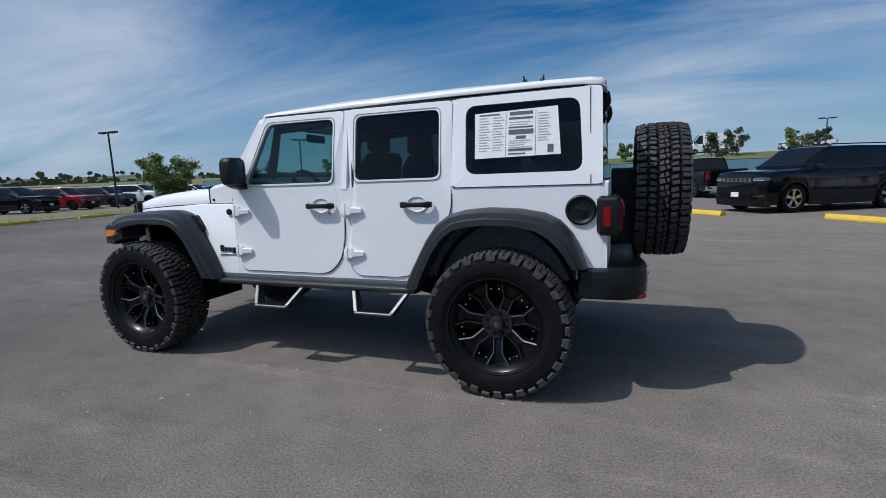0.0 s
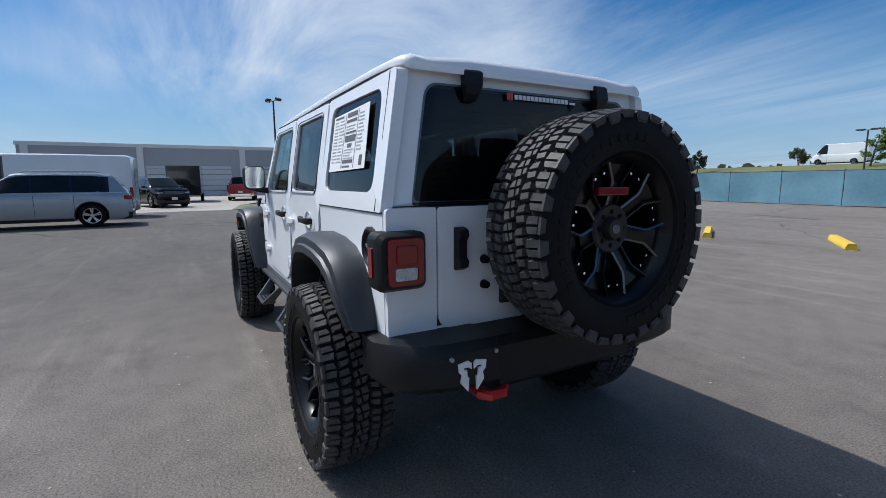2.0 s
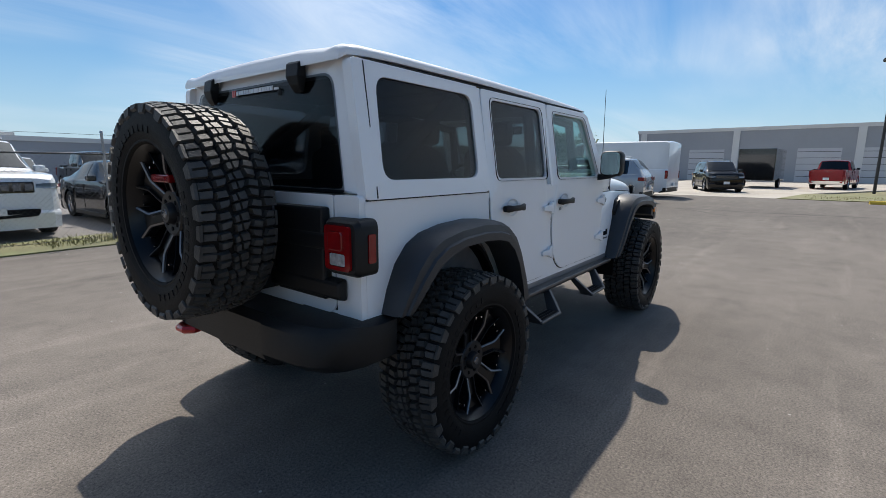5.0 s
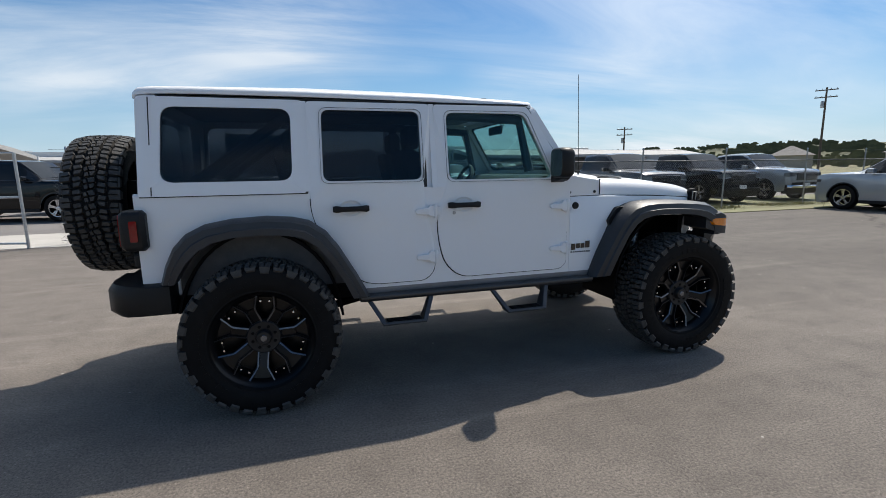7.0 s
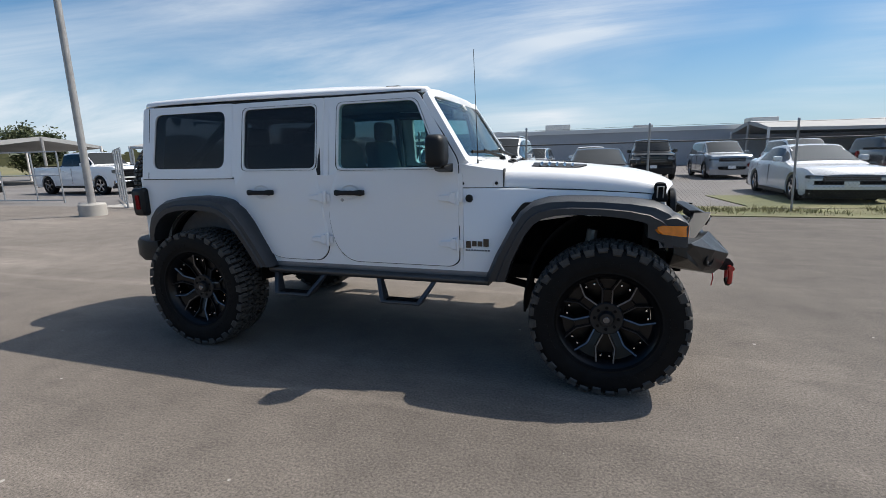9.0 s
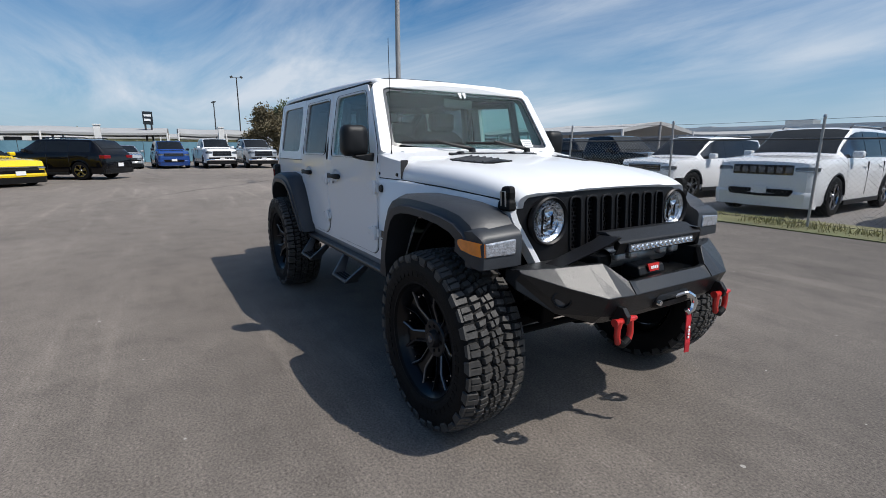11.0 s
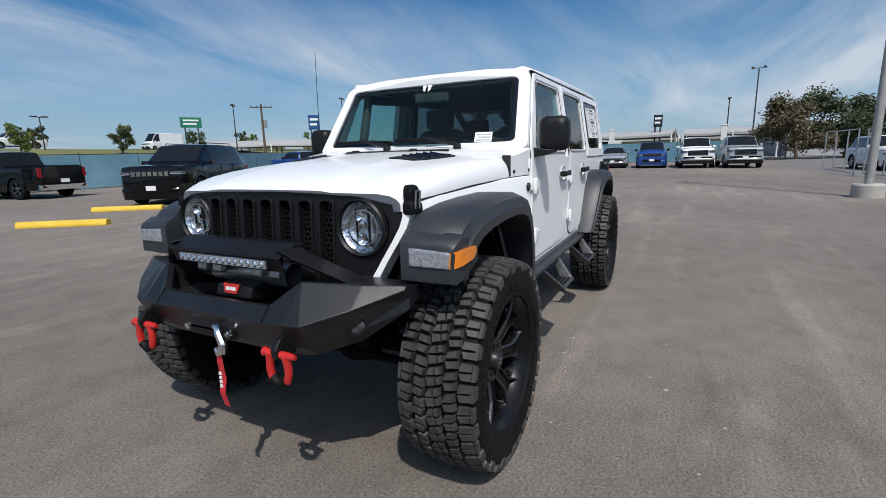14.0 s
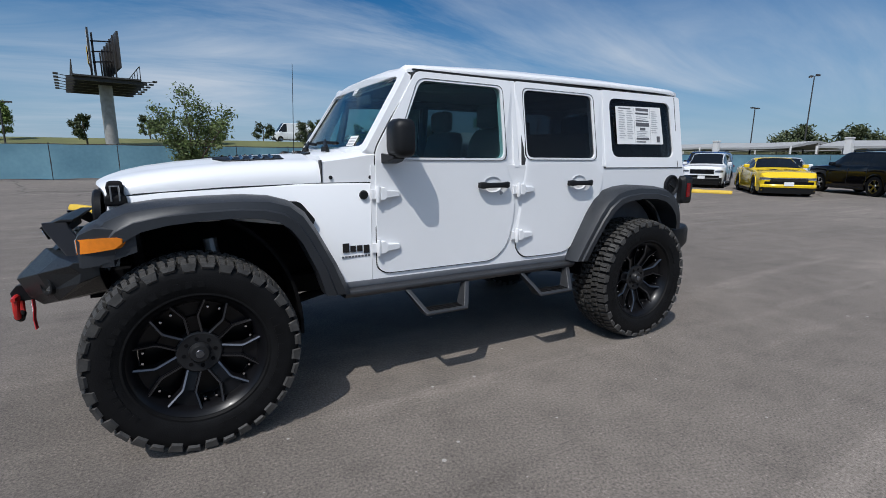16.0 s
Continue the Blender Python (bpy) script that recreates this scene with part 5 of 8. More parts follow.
# cabin
part("dashboard", loft([[(-0.62, y, 1.10), (-0.35, y, 1.10), (-0.32, y, 1.30), (-0.42, y, 1.372), (-0.62, y, 1.375)] for y in (-0.70, 0, 0.70)]), "cabin", lifted_car, bevel=0.03)
wheel_s = bmesh.new()
add_lathe(wheel_s, [(0.185 + 0.016 * math.cos(a), 0.016 * math.sin(a)) for a in [radians(60 * k) for k in range(6)]], 28, "x", closed=True)
for a in (0, 2.2, 4.1):
    add_tube(wheel_s, [(0, 0, 0), (0, 0.18 * math.sin(a), -0.18 * math.cos(a) if a else 0.0) if a else (0, 0.18, 0.0)], 0.018, 6)
part("steering_wheel", wheel_s, "cabin", lifted_car, smooth=True, at=pose(-0.17, -0.37, 1.28, 0, -24, 0))


def seat(x, y, w, name="seat"):
    st = part(name, loft([[(x + u, y + q, z) for u, z in ((-0.26, 0.92), (0.26, 0.90), (0.26, 1.02), (0.0, 1.04), (-0.26, 1.06))] for q in (-w, -w * 0.9, w * 0.9, w)]), "cabin", lifted_car, bevel=0.03)
    part("seat_back", loft([[(x + 0.20 + (z - 1.0) * 0.22, y + q * k, z), (x + 0.34 + (z - 1.0) * 0.22, y + q * k, z), (x + 0.34 + (z - 1.0) * 0.22, y - q * k, z), (x + 0.20 + (z - 1.0) * 0.22, y - q * k, z)] for q in (w,) for z, k in ((0.98, 0.95), (1.25, 1.0), (1.50, 0.86), (1.56, 0.6))]), "cabin", st, bevel=0.03)
    return st


for y in (-0.36, 0.36):
    st = seat(0.12, y, 0.25)
    part("headrest", box(0.42, 0.52, y - 0.13, y + 0.13, 1.56, 1.73), "cabin", st, bevel=0.04)
st = seat(0.95, 0.0, 0.60, "rear_bench")
for y in (-0.36, 0.36):
    part("headrest", box(1.25, 1.34, y - 0.13, y + 0.13, 1.54, 1.68), "cabin", st, bevel=0.03)
for s in (-1, 1):
    part("roll_bar", tube([(-0.36, s * 0.60, 1.40), (-0.28, s * 0.58, 1.76), (0.45, s * 0.58, 1.80), (1.25, s * 0.58, 1.80), (1.85, s * 0.58, 1.36)], 0.035, 10), "cabin", lifted_car, smooth=True)
    part("roll_bar", tube([(0.42, s * 0.58, 1.80), (0.40, s * 0.66, 1.0)], 0.035, 10), "cabin", lifted_car, smooth=True)
    part("inner_panel", box(-0.55, 2.05, min(s * 0.69, s * 0.71), max(s * 0.69, s * 0.71), 0.70, 1.33), "cabin", lifted_car)
part("cross_bar", tube([(1.25, -0.58, 1.80), (1.25, 0.58, 1.80)], 0.035, 10), "cabin", lifted_car, smooth=True)
part("headliner", loft([[(x, y, 1.838) for y in (-0.62, 0.62)] + [(x, y, 1.846) for y in (0.62, -0.62)] for x in (-0.30, 2.0)]), "headliner", lifted_car)
part("rear_mirror", box(-0.36, -0.33, -0.13, 0.13, 1.70, 1.77), "cabin", lifted_car, bevel=0.02)

# ---- wheels ----
R, HW = 0.455, 0.158


def tyre_mesh():
    prof = [(0.281, -0.118), (0.287, -0.132), (0.306, -0.148), (0.345, -0.157), (0.385, -0.158), (0.415, -0.153), (0.430, -0.142), (0.435, -0.12), (0.436, 0.0), (0.435, 0.12), (0.430, 0.142), (0.415, 0.153), (0.385, 0.158), (0.345, 0.157), (0.306, 0.148), (0.287, 0.132), (0.281, 0.118)]
    bm = lathe(prof, 72, "y")
    # raised rim guard and sidewall lettering blocks
    for o in (-1, 1):
        add_lathe(bm, [(0.290, o * 0.138), (0.297, o * 0.148), (0.306, o * 0.148)], 72, "y")
    for k in range(46):
        a = 2 * math.pi * k / 46
        if (k // 7) % 3 == 2:
            continue
        for o in (1,):
            u, t = Vector((math.cos(a), 0, math.sin(a))), Vector((-math.sin(a), 0, math.cos(a)))
            add_loft(bm, [[u * r + t * q * 0.014 + Vector((0, o * y, 0)) for r, q in ((0.335, -1), (0.335, 1), (0.362, 1), (0.362, -1))] for y in (0.154, 0.1592)])
    return bm


def tread_mesh():
    """Interlocking mud-terrain blocks: narrow grooves, skewed inner rows split by sipes, wide shoulder lugs that turn down the sidewall."""
    bm = bmesh.new()
    n = 36
    rnd = random.Random(9)
    p = 2 * math.pi / n

    def block(a, pts, r0, r1, gap=0.0045):
        cy = sum(q[1] for q in pts) / len(pts)
        ca = sum(q[0] for q in pts) / len(pts)
        lo, hi = [], []
        for da, y in pts:
            u, v = (da - ca) * R, y - cy
            d = math.hypot(u, v)
            drop = 0.013 * max(0, (abs(y) - 0.06) / 0.095) ** 2
            for lst, r, g in ((lo, r0, gap * 0.7), (hi, r1 - drop, gap * 1.5)):
                k = max(0.2, 1 - g * 1.35 / d)
                t = a + ca + u * k / R
                lst.append((math.cos(t) * r, cy + v * k, math.sin(t) * r))
        add_loft(bm, [lo, hi])

    for k in range(n):
        a = k * p
        for sgn in (-1, 1):
            aa = a + (0.5 * p if sgn > 0 else 0) + rnd.uniform(-0.02, 0.02) * p
            e = 0.157 if k % 2 else 0.151
            # shoulder lug with one short sipe, and its foot on the sidewall
            block(aa, [(-0.44 * p, sgn * 0.100), (-0.02 * p, sgn * 0.089), (0.02 * p, sgn * e), (-0.40 * p, sgn * e)], 0.434, R + 0.002, 0.0052)
            block(aa, [(-0.02 * p, sgn * 0.089), (0.46 * p, sgn * 0.094), (0.46 * p, sgn * e), (0.02 * p, sgn * e)], 0.434, R + 0.002, 0.0052)
            w0, w1 = aa - 0.36 * p, aa + 0.42 * p
            depth = 0.400 if k % 2 else 0.416
            lo = [(math.cos(t) * r, sgn * y, math.sin(t) * r) for t, r, y in ((w0, 0.444, 0.146), (w1, 0.444, 0.146), (w1 - 0.06 * p, depth, 0.154), (w0 + 0.06 * p, depth, 0.154))]
            hi = [(math.cos(t) * r, sgn * y, math.sin(t) * r) for t, r, y in ((w0, 0.443, 0.1575), (w1, 0.443, 0.1575), (w1 - 0.10 * p, depth + 0.010, 0.1615), (w0 + 0.10 * p, depth + 0.010, 0.1615))]
            add_loft(bm, [lo, hi])
            # inner row, half a pitch on, cut in two by a slanting sipe
            b = aa + 0.5 * p
            block(b, [(-0.56 * p, sgn * 0.040), (-0.10 * p, sgn * 0.030), (0.02 * p, sgn * 0.092), (-0.42 * p, sgn * 0.098)], 0.434, R + 0.003, 0.0066)
            block(b, [(-0.10 * p, sgn * 0.030), (0.36 * p, sgn * 0.036), (0.50 * p, sgn * 0.088), (0.02 * p, sgn * 0.092)], 0.434, R + 0.003, 0.0066)
        # middle row: bent blocks
        block(a, [(-0.46 * p, -0.026), (0.04 * p, -0.036), (0.10 * p, 0.004), (-0.34 * p, 0.014)], 0.434, R + 0.0035, 0.0036)
        block(a, [(0.04 * p, -0.036), (0.50 * p, -0.024), (0.56 * p, -0.002), (0.10 * p, 0.004)], 0.434, R + 0.0035, 0.0036)
        block(a, [(-0.34 * p, 0.014), (0.10 * p, 0.004), (0.18 * p, 0.030), (-0.24 * p, 0.036)], 0.434, R + 0.0035, 0.0036)
        block(a, [(0.10 * p, 0.004), (0.56 * p, -0.002), (0.62 * p, 0.026), (0.18 * p, 0.030)], 0.434, R + 0.0035, 0.0036)
    return bm


def rim_parts():
    made = {}
    bm = bmesh.new()
    add_lathe(bm, [(0.262, -0.12), (0.25, -0.10), (0.238, 0.0), (0.240, 0.085), (0.256, 0.112), (0.268, 0.130), (0.274, 0.136), (0.270, 0.124), (0.262, 0.10)], 64, "y")
    add_lathe(bm, [(0.238, -0.02), (0.12, -0.035), (0.0, -0.035)], 48, "y")
    made["barrel"] = ("rim_black", bm)
    bm, edge = bmesh.new(), bmesh.new()
    lift = [(0.06, 0.058), (0.10, 0.066), (0.155, 0.084), (0.20, 0.098), (0.246, 0.108)]
    for k in range(7):
        m = Matrix.Rotation(2 * math.pi * k / 7, 4, "Y")
        for q in (-1, 1):
            # each flank runs straight from the hub, then turns out to the lip
            line = [(0.084, 0.0190, 0.0300), (0.168, 0.0185, 0.0295), (0.180, 0.0215, 0.0330), (0.246, 0.0600, 0.0720)]
            web, rim_line = [], []
            for r, i0, o0 in line:
                y0 = lerp(lift, r)
                web.append([m @ Vector((q * i0, y0 - 0.040, r)), m @ Vector((q * i0, y0 - 0.001, r)), m @ Vector((q * o0, y0 - 0.004, r)), m @ Vector((q * (o0 + 0.004), y0 - 0.045, r))])
                w0 = o0 - 0.0072
                rim_line.append([m @ Vector((q * w0, y0 - 0.006, r)), m @ Vector((q * w0, y0 + 0.0012, r)), m @ Vector((q * (o0 + 0.0005), y0 - 0.0022, r)), m @ Vector((q * (o0 + 0.0015), y0 - 0.010, r))])
            add_loft(bm, web)
            add_loft(edge, rim_line)
        # sunken floor between the flanks, and the pocket inside the fork
        add_loft(bm, [[m @ Vector((x, lerp(lift, r) - d, r)) for x, d in ((-w, 0.012), (w, 0.012), (w, 0.04), (-w, 0.04))] for r, w in ((0.080, 0.019), (0.168, 0.0185), (0.174, 0.0195))])
        add_loft(bm, [[m @ Vector((x, lerp(lift, r) - d, r)) for x, d in ((-w, 0.024), (w, 0.024), (w, 0.05), (-w, 0.05))] for r, w in ((0.176, 0.0195), (0.248, 0.060))])
    made["spokes"] = ("rim_black", bm)
    made["spoke_edges"] = ("edge_metal", edge)
    bm = bmesh.new()
    add_lathe(bm, [(0.098, 0.02), (0.095, 0.062), (0.088, 0.069), (0.046, 0.064), (0.044, 0.078), (0.036, 0.092), (0.0, 0.094)], 32, "y")
    made["hub"] = ("hub_black", bm)
    bm = bmesh.new()
    add_lathe(bm, [(0.0, 0.0965), (0.018, 0.0955), (0.021, 0.092)], 16, "y")
    made["centre_cap"] = ("dark_tint", bm)
    bm = bmesh.new()
    add_lathe(bm, [(0.0, 0.010), (0.0055, 0.009), (0.0075, -0.02)], 8, "y")
    made["lip_bolt"] = ("chrome", bm)
    bm = bmesh.new()
    add_lathe(bm, [(0.0, 0.0755), (0.009, 0.075), (0.0125, 0.06)], 10, "y")
    made["lug_nut"] = ("under", bm)
    for nm in ("barrel", "spokes", "spoke_edges", "hub"):
        bmesh.ops.scale(made[nm][1], vec=(1.045, 1.0, 1.045), verts=made[nm][1].verts)
    return made


wheel_data = {}


def off_road_wheel(name, at, label):
    spots = {"lug_nut": [pose(math.sin(2 * math.pi * k / 8) * 0.067, -0.006, math.cos(2 * math.pi * k / 8) * 0.067) for k in range(8)],
             "lip_bolt": [pose(math.sin(t) * 0.226, 0.080, math.cos(t) * 0.226) for t in [2 * math.pi * (k + 0.5) / 7 + d for k in range(7) for d in (-0.11, 0.11)]]}

    def repeat(nm, me, parent, skip):
        for m in spots[nm][skip:]:
            o = new(nm, me)
            o.parent, o.matrix_basis = parent, m

    if not wheel_data:
        a = part(name, rim_parts()["barrel"][1], "rim_black", lifted_car, label, smooth=True, at=at)
        wheel_data["wheel"] = a.data
        for nm, (mt, bm) in [("tyre", ("rubber", tyre_mesh())), ("tread", ("tread", tread_mesh()))] + [(n, v) for n, v in rim_parts().items() if n != "barrel"]:
            o = part(nm, bm, mt, a, smooth=True, angle=30)
            wheel_data[nm] = o.data
            if nm in spots:
                o.matrix_basis = spots[nm][0]
                repeat(nm, o.data, a, 1)
        return a
    a = new(name, wheel_data["wheel"])
    a.parent, a.matrix_basis = lifted_car, at
    tagged(a, label)
    for nm, me in wheel_data.items():
        if nm in spots:
            repeat(nm, me, a, 0)
        elif nm != "wheel":
            o = new(nm, me)
            o.parent = a
    return a


ZW = 0.4535
for x, turn in ((-1.504, 0), (1.504, 20)):
    off_road_wheel("wheel", pose(x, 0.828, ZW, 0, turn, 0), "deep-lugged mud tyre on a black seven-spoke rim")
    off_road_wheel("wheel", pose(x, -0.828, ZW, 0, turn + 7, 180), "deep-lugged mud tyre on a black seven-spoke rim")
spare = off_road_wheel("spare_wheel", pose(2.452, 0.02, 1.222, 0, 0, -90), "spare mud tyre on a black rim on the tailgate")
part("brake_light", box(2.50, 2.545, -0.085, 0.085, 1.352, 1.386), "red_lens", lifted_car, "red third brake light inside the spare", bevel=0.006)


# ---- parked vehicles ----
TYRES = {}


def road_wheel(parent, x, y, r, w, side, rim="silver", spokes=5):
    """A road tyre with its rim; side is +1 where the outer face looks towards +y."""
    key = (round(r, 2), round(w, 2))
    wheel = part("wheel", lathe([(r * 0.15, side * w * 0.28), (r * 0.15, -side * w * 0.2), (r * 0.6, -side * w * 0.3)], 16), "under", parent, at=pose(x, y, r))
    if key not in TYRES:
        prof = [(r * 0.66, -w * 0.46), (r * 0.86, -w * 0.5), (r * 0.96, -w * 0.45), (r, -w * 0.33), (r, w * 0.33), (r * 0.96, w * 0.45), (r * 0.86, w * 0.5), (r * 0.66, w * 0.46)]
        ob = part("tyre", lathe(prof, 28, closed=True), "rubber", wheel, smooth=True)
        TYRES[key] = ob.data
    else:
        ob = new("tyre", TYRES[key])
        ob.parent = wheel
    bm = bmesh.new()
    o = side * w
    add_lathe(bm, [(r * 0.67, o * 0.2), (r * 0.67, o * 0.44), (r * 0.62, o * 0.43), (r * 0.60, o * 0.30)], 24)
    for k in range(spokes):
        a = 2 * math.pi * k / spokes + 0.3
        for d in (-0.13, 0.13):
            u, v = Vector((math.cos(a + d), 0, math.sin(a + d))), Vector((math.cos(a + d * 0.5), 0, math.sin(a + d * 0.5)))
            t = Vector((-math.sin(a), 0, math.cos(a))) * r * 0.055
            add_loft(bm, [[v * r * 0.1 + q * t + Vector((0, o * h, 0)) for q, h in ((-1, 0.24), (1, 0.24), (1, 0.36), (-1, 0.36))],
                          [u * r * 0.62 + q * t + Vector((0, o * h, 0)) for q, h in ((-1, 0.30), (1, 0.30), (1, 0.42), (-1, 0.42))]])
    add_lathe(bm, [(0.0, o * 0.4), (r * 0.14, o * 0.4), (r * 0.17, o * 0.34), (r * 0.17, o * 0.2)], 14)
    part("rim", bm, {"silver": "machined", "dark": "dark_tint", "black": "gloss_black"}[rim], wheel, smooth=True)


FORMS = {
    # length, width, height, hood height, belt height, windscreen foot, roof front, roof back, rear foot (parts of the length), wheel radius, ground gap, roof width
    "suv": dict(L=5.1, W=1.94, H=1.77, hood=1.13, belt=1.12, green=(0.245, 0.395, 0.885, 0.985), r=0.385, gap=0.25, axles=(0.182, 0.78), roof=0.75),
    "sedan": dict(L=5.05, W=1.90, H=1.47, hood=0.93, belt=0.99, green=(0.285, 0.45, 0.70, 0.885), r=0.355, gap=0.18, axles=(0.175, 0.78), roof=0.70),
    "coupe": dict(L=5.0, W=1.92, H=1.45, hood=0.96, belt=1.01, green=(0.34, 0.485, 0.68, 0.90), r=0.37, gap=0.17, axles=(0.185, 0.775), roof=0.68),
    "pickup": dict(L=5.85, W=2.03, H=1.94, hood=1.27, belt=1.27, green=(0.245, 0.355, 0.60, 0.63), r=0.42, gap=0.34, axles=(0.17, 0.785), roof=0.76),
    "van": dict(L=5.95, W=2.05, H=2.62, hood=1.22, belt=1.30, green=(0.09, 0.235, 0.975, 0.998), r=0.36, gap=0.25, axles=(0.15, 0.77), roof=0.86),
    "hatch": dict(L=4.55, W=1.85, H=1.66, hood=1.03, belt=1.05, green=(0.225, 0.395, 0.87, 0.98), r=0.35, gap=0.21, axles=(0.185, 0.77), roof=0.74),
}


def vehicle(form, paint, at, label, category, rim="silver", face="bars", group="", name=None, tail="red_lens", stripe=False, **change):
    """A parked road vehicle, nose towards its own +x: one skin from sill to roof, glass laid into it."""
    f = dict(FORMS[form], **change)
    L, W, H, hb, gap, r = f["L"], f["W"] / 2, f["H"], f["belt"], f["gap"], f["r"]
    ca, cb, cc, cd = f["green"]
    ga, gb, gc, gd = [L * (0.5 - g) for g in f["green"]]
    axles = [L * (0.5 - a) for a in f["axles"]]
    root = thing(name or {"suv": "suv", "sedan": "sedan", "coupe": "coupe", "pickup": "pickup_truck", "van": "van", "hatch": "suv"}[form], label, category, group, at)
    body_mat = "car_" + paint
    hood = f["hood"]
    if form in ("sedan", "coupe"):
        front = f.get("nose", 0.70)
        tops = [(0, front), (0.012, front + 0.06), (0.04, hood - 0.07), (0.10, hood - 0.025), (ca - 0.03, hood + 0.015), (ca, hb)]
        rear = [(cd, hb + 0.085), (0.975, hb + 0.075), (0.99, hb + 0.02), (1, hb - 0.14)]
    elif form == "van":
        tops = [(0, 0.80), (0.008, 0.98), (0.035, 1.12), (ca, hb)]
        rear = [(1, H - 0.12)]
    else:
        tops = [(0, hood - 0.20), (0.008, hood - 0.10), (0.03, hood - 0.025), (0.08, hood), (ca - 0.02, hood + 0.045), (ca, hood + 0.06)]
        rear = [(cd, hb + 0.02), (cd + 0.006, hb + 0.02), (0.994, hb + 0.02), (1, hb - 0.03)] if form == "pickup" else [(cd, hb + 0.0), (1, hb - 0.20)]
    screen_top = [(ca + (cb - ca) * q, tops[-1][1] + (H - 0.045 - tops[-1][1]) * (q * 1.06 - 0.06 * q * q)) for q in (0.35, 0.7, 1.0)]
    back = [(cc + (cd - cc) * q, H - 0.055 - (H - 0.055 - rear[0][1]) * (q ** (1.25 if form in ("suv", "hatch") else 1.0))) for q in (0.0, 0.35, 0.7)] if form != "van" else [(cc, H - 0.03), (cd, H - 0.09)]
    tops = tops + screen_top + [(cb + 0.035, H - 0.012), (cb * 0.55 + cc * 0.45, H), (cc - 0.05, H - 0.022)] + back + rear
    wide = [(0, 0.80), (0.012, 0.875), (0.035, 0.935), (0.08, 0.975), (0.15, 1.0), (0.82, 1.0), (0.93, 0.975), (0.975, 0.93), (1, 0.86)]
    ra = r * 1.16

    def half_ring(c):
        """Half a cross-section, from the sill to the middle of the roof."""
        x = L * (0.5 - c)
        zb, arch = gap + (0.10 if c < 0.012 or c > 0.988 else 0.0), False
        for a in axles:
            if abs(x - a) < ra:
                zb, arch = max(zb, r + math.sqrt(ra * ra - (x - a) ** 2)), True
        zt, w = lerp(tops, c), W * lerp(wide, c)
        bz = min(hb, zt - 0.025)
        zb = min(zb, bz - 0.10)
        h = bz - zb
        k = min(1.0, max(0.0, (zt - bz - 0.03) / 0.30))
        we = w * 0.84 + (W * f["roof"] - w * 0.84) * k
        ze = zt - 0.012 - 0.038 * k
        base = w * 0.935
        return [(w * (1.0 if arch else 0.955), zb), (w * (1.0 if arch else 0.99), zb + 0.10 * h), (w, zb + 0.45 * h), (w * 0.992, zb + 0.74 * h), (w * 0.978, zb + 0.90 * h), (w * 0.950, bz),
                (base, bz + 0.012 * k), (base + (we - base) * 0.46, bz + (ze - bz) * 0.52), (we, ze), (we - 0.045, zt - 0.010 * k), (we * 0.55, zt + 0.014), (0.0, zt + 0.022)]

    cuts = sorted({t[0] for t in tops} | {t[0] for t in wide} | {0.3, 0.5, 0.6, 0.7, cb + 0.015, (ca + cb) / 2}
                  | {0.5 - (a + d * ra) / L for a in axles for d in (-1.02, -0.99, -0.9, -0.7, -0.4, 0, 0.4, 0.7, 0.9, 0.99, 1.02)})
    rings = []
    for c in [c for c in cuts if 0 <= c <= 1]:
        half = half_ring(c)
        x = L * (0.5 - c)
        rings.append([Vector((x, -y, z)) for y, z in half] + [Vector((x, y, z)) for y, z in reversed(half[:-1])])
    part("body", loft(rings), body_mat, root, smooth=True, angle=26)
    # floor pan, so that no light comes up through the arches
    part("underbody", box(-L * 0.46, L * 0.46, -W * 0.72, W * 0.72, gap + 0.02, hb * 0.75), "under", root)
    wb, wt = W * 0.935, W * f["roof"]

    def flank_at(c, v, s, off):
        h = half_ring(c)
        a, b, q = (h[6], h[7], v / 0.52) if v < 0.52 else (h[7], h[8], (v - 0.52) / 0.48)
        return Vector((L * (0.5 - c), s * (a[0] + (b[0] - a[0]) * q + off), a[1] + (b[1] - a[1]) * q + off * 0.2))

    def side_pane(nm, c0, c1, v0, v1, s, off, material, lean0=0.0, lean1=0.0):
        rows = []
        for i in range(7):
            q = i / 6
            line = [(c0 + lean0 * v + (c1 + lean1 * v - c0 - lean0 * v) * q, v) for v in (v0, 0.52, v1)]
            rows.append([flank_at(c, v, s, off) for c, v in line] + [flank_at(c, v, s, off - 0.02) for c, v in reversed(line)])
        return part(nm, loft(rows), material, root, smooth=True)

    def top_pane(nm, c0, c1, reach, off, material):
        rows = []
        for t in (-1, -0.66, -0.33, 0, 0.33, 0.66, 1):
            out, inn = [], []
            for i in range(5):
                c = c0 + (c1 - c0) * i / 4
                h = half_ring(c)
                slope = (lerp(tops, c + 0.004) - lerp(tops, c - 0.004)) / (0.008 * L)
                n = Vector((slope, 0, 1)).normalized()
                y = abs(t) * reach * h[8][0]
                z = lerp([(0.0, h[11][1]), (h[10][0], h[10][1]), (h[9][0], h[9][1]), (h[8][0], h[8][1])], y)
                p = Vector((L * (0.5 - c), math.copysign(y, t), z))
                out.append(p + n * off)
                inn.append(p - n * 0.012)
            rows.append(out + inn[::-1])
        return part(nm, loft(rows), material, root, smooth=True)

    top_pane("windshield", ca + (cb - ca) * 0.06, cb - (cb - ca) * 0.02, 0.955, 0.010, "car_glass")
    if form != "van":
        top_pane("rear_window", cc + (cd - cc) * (0.10 if form in ("suv", "hatch") else 0.06), cc + (cd - cc) * (0.72 if form in ("suv", "hatch") else 0.93), 0.93, 0.010, "car_glass")
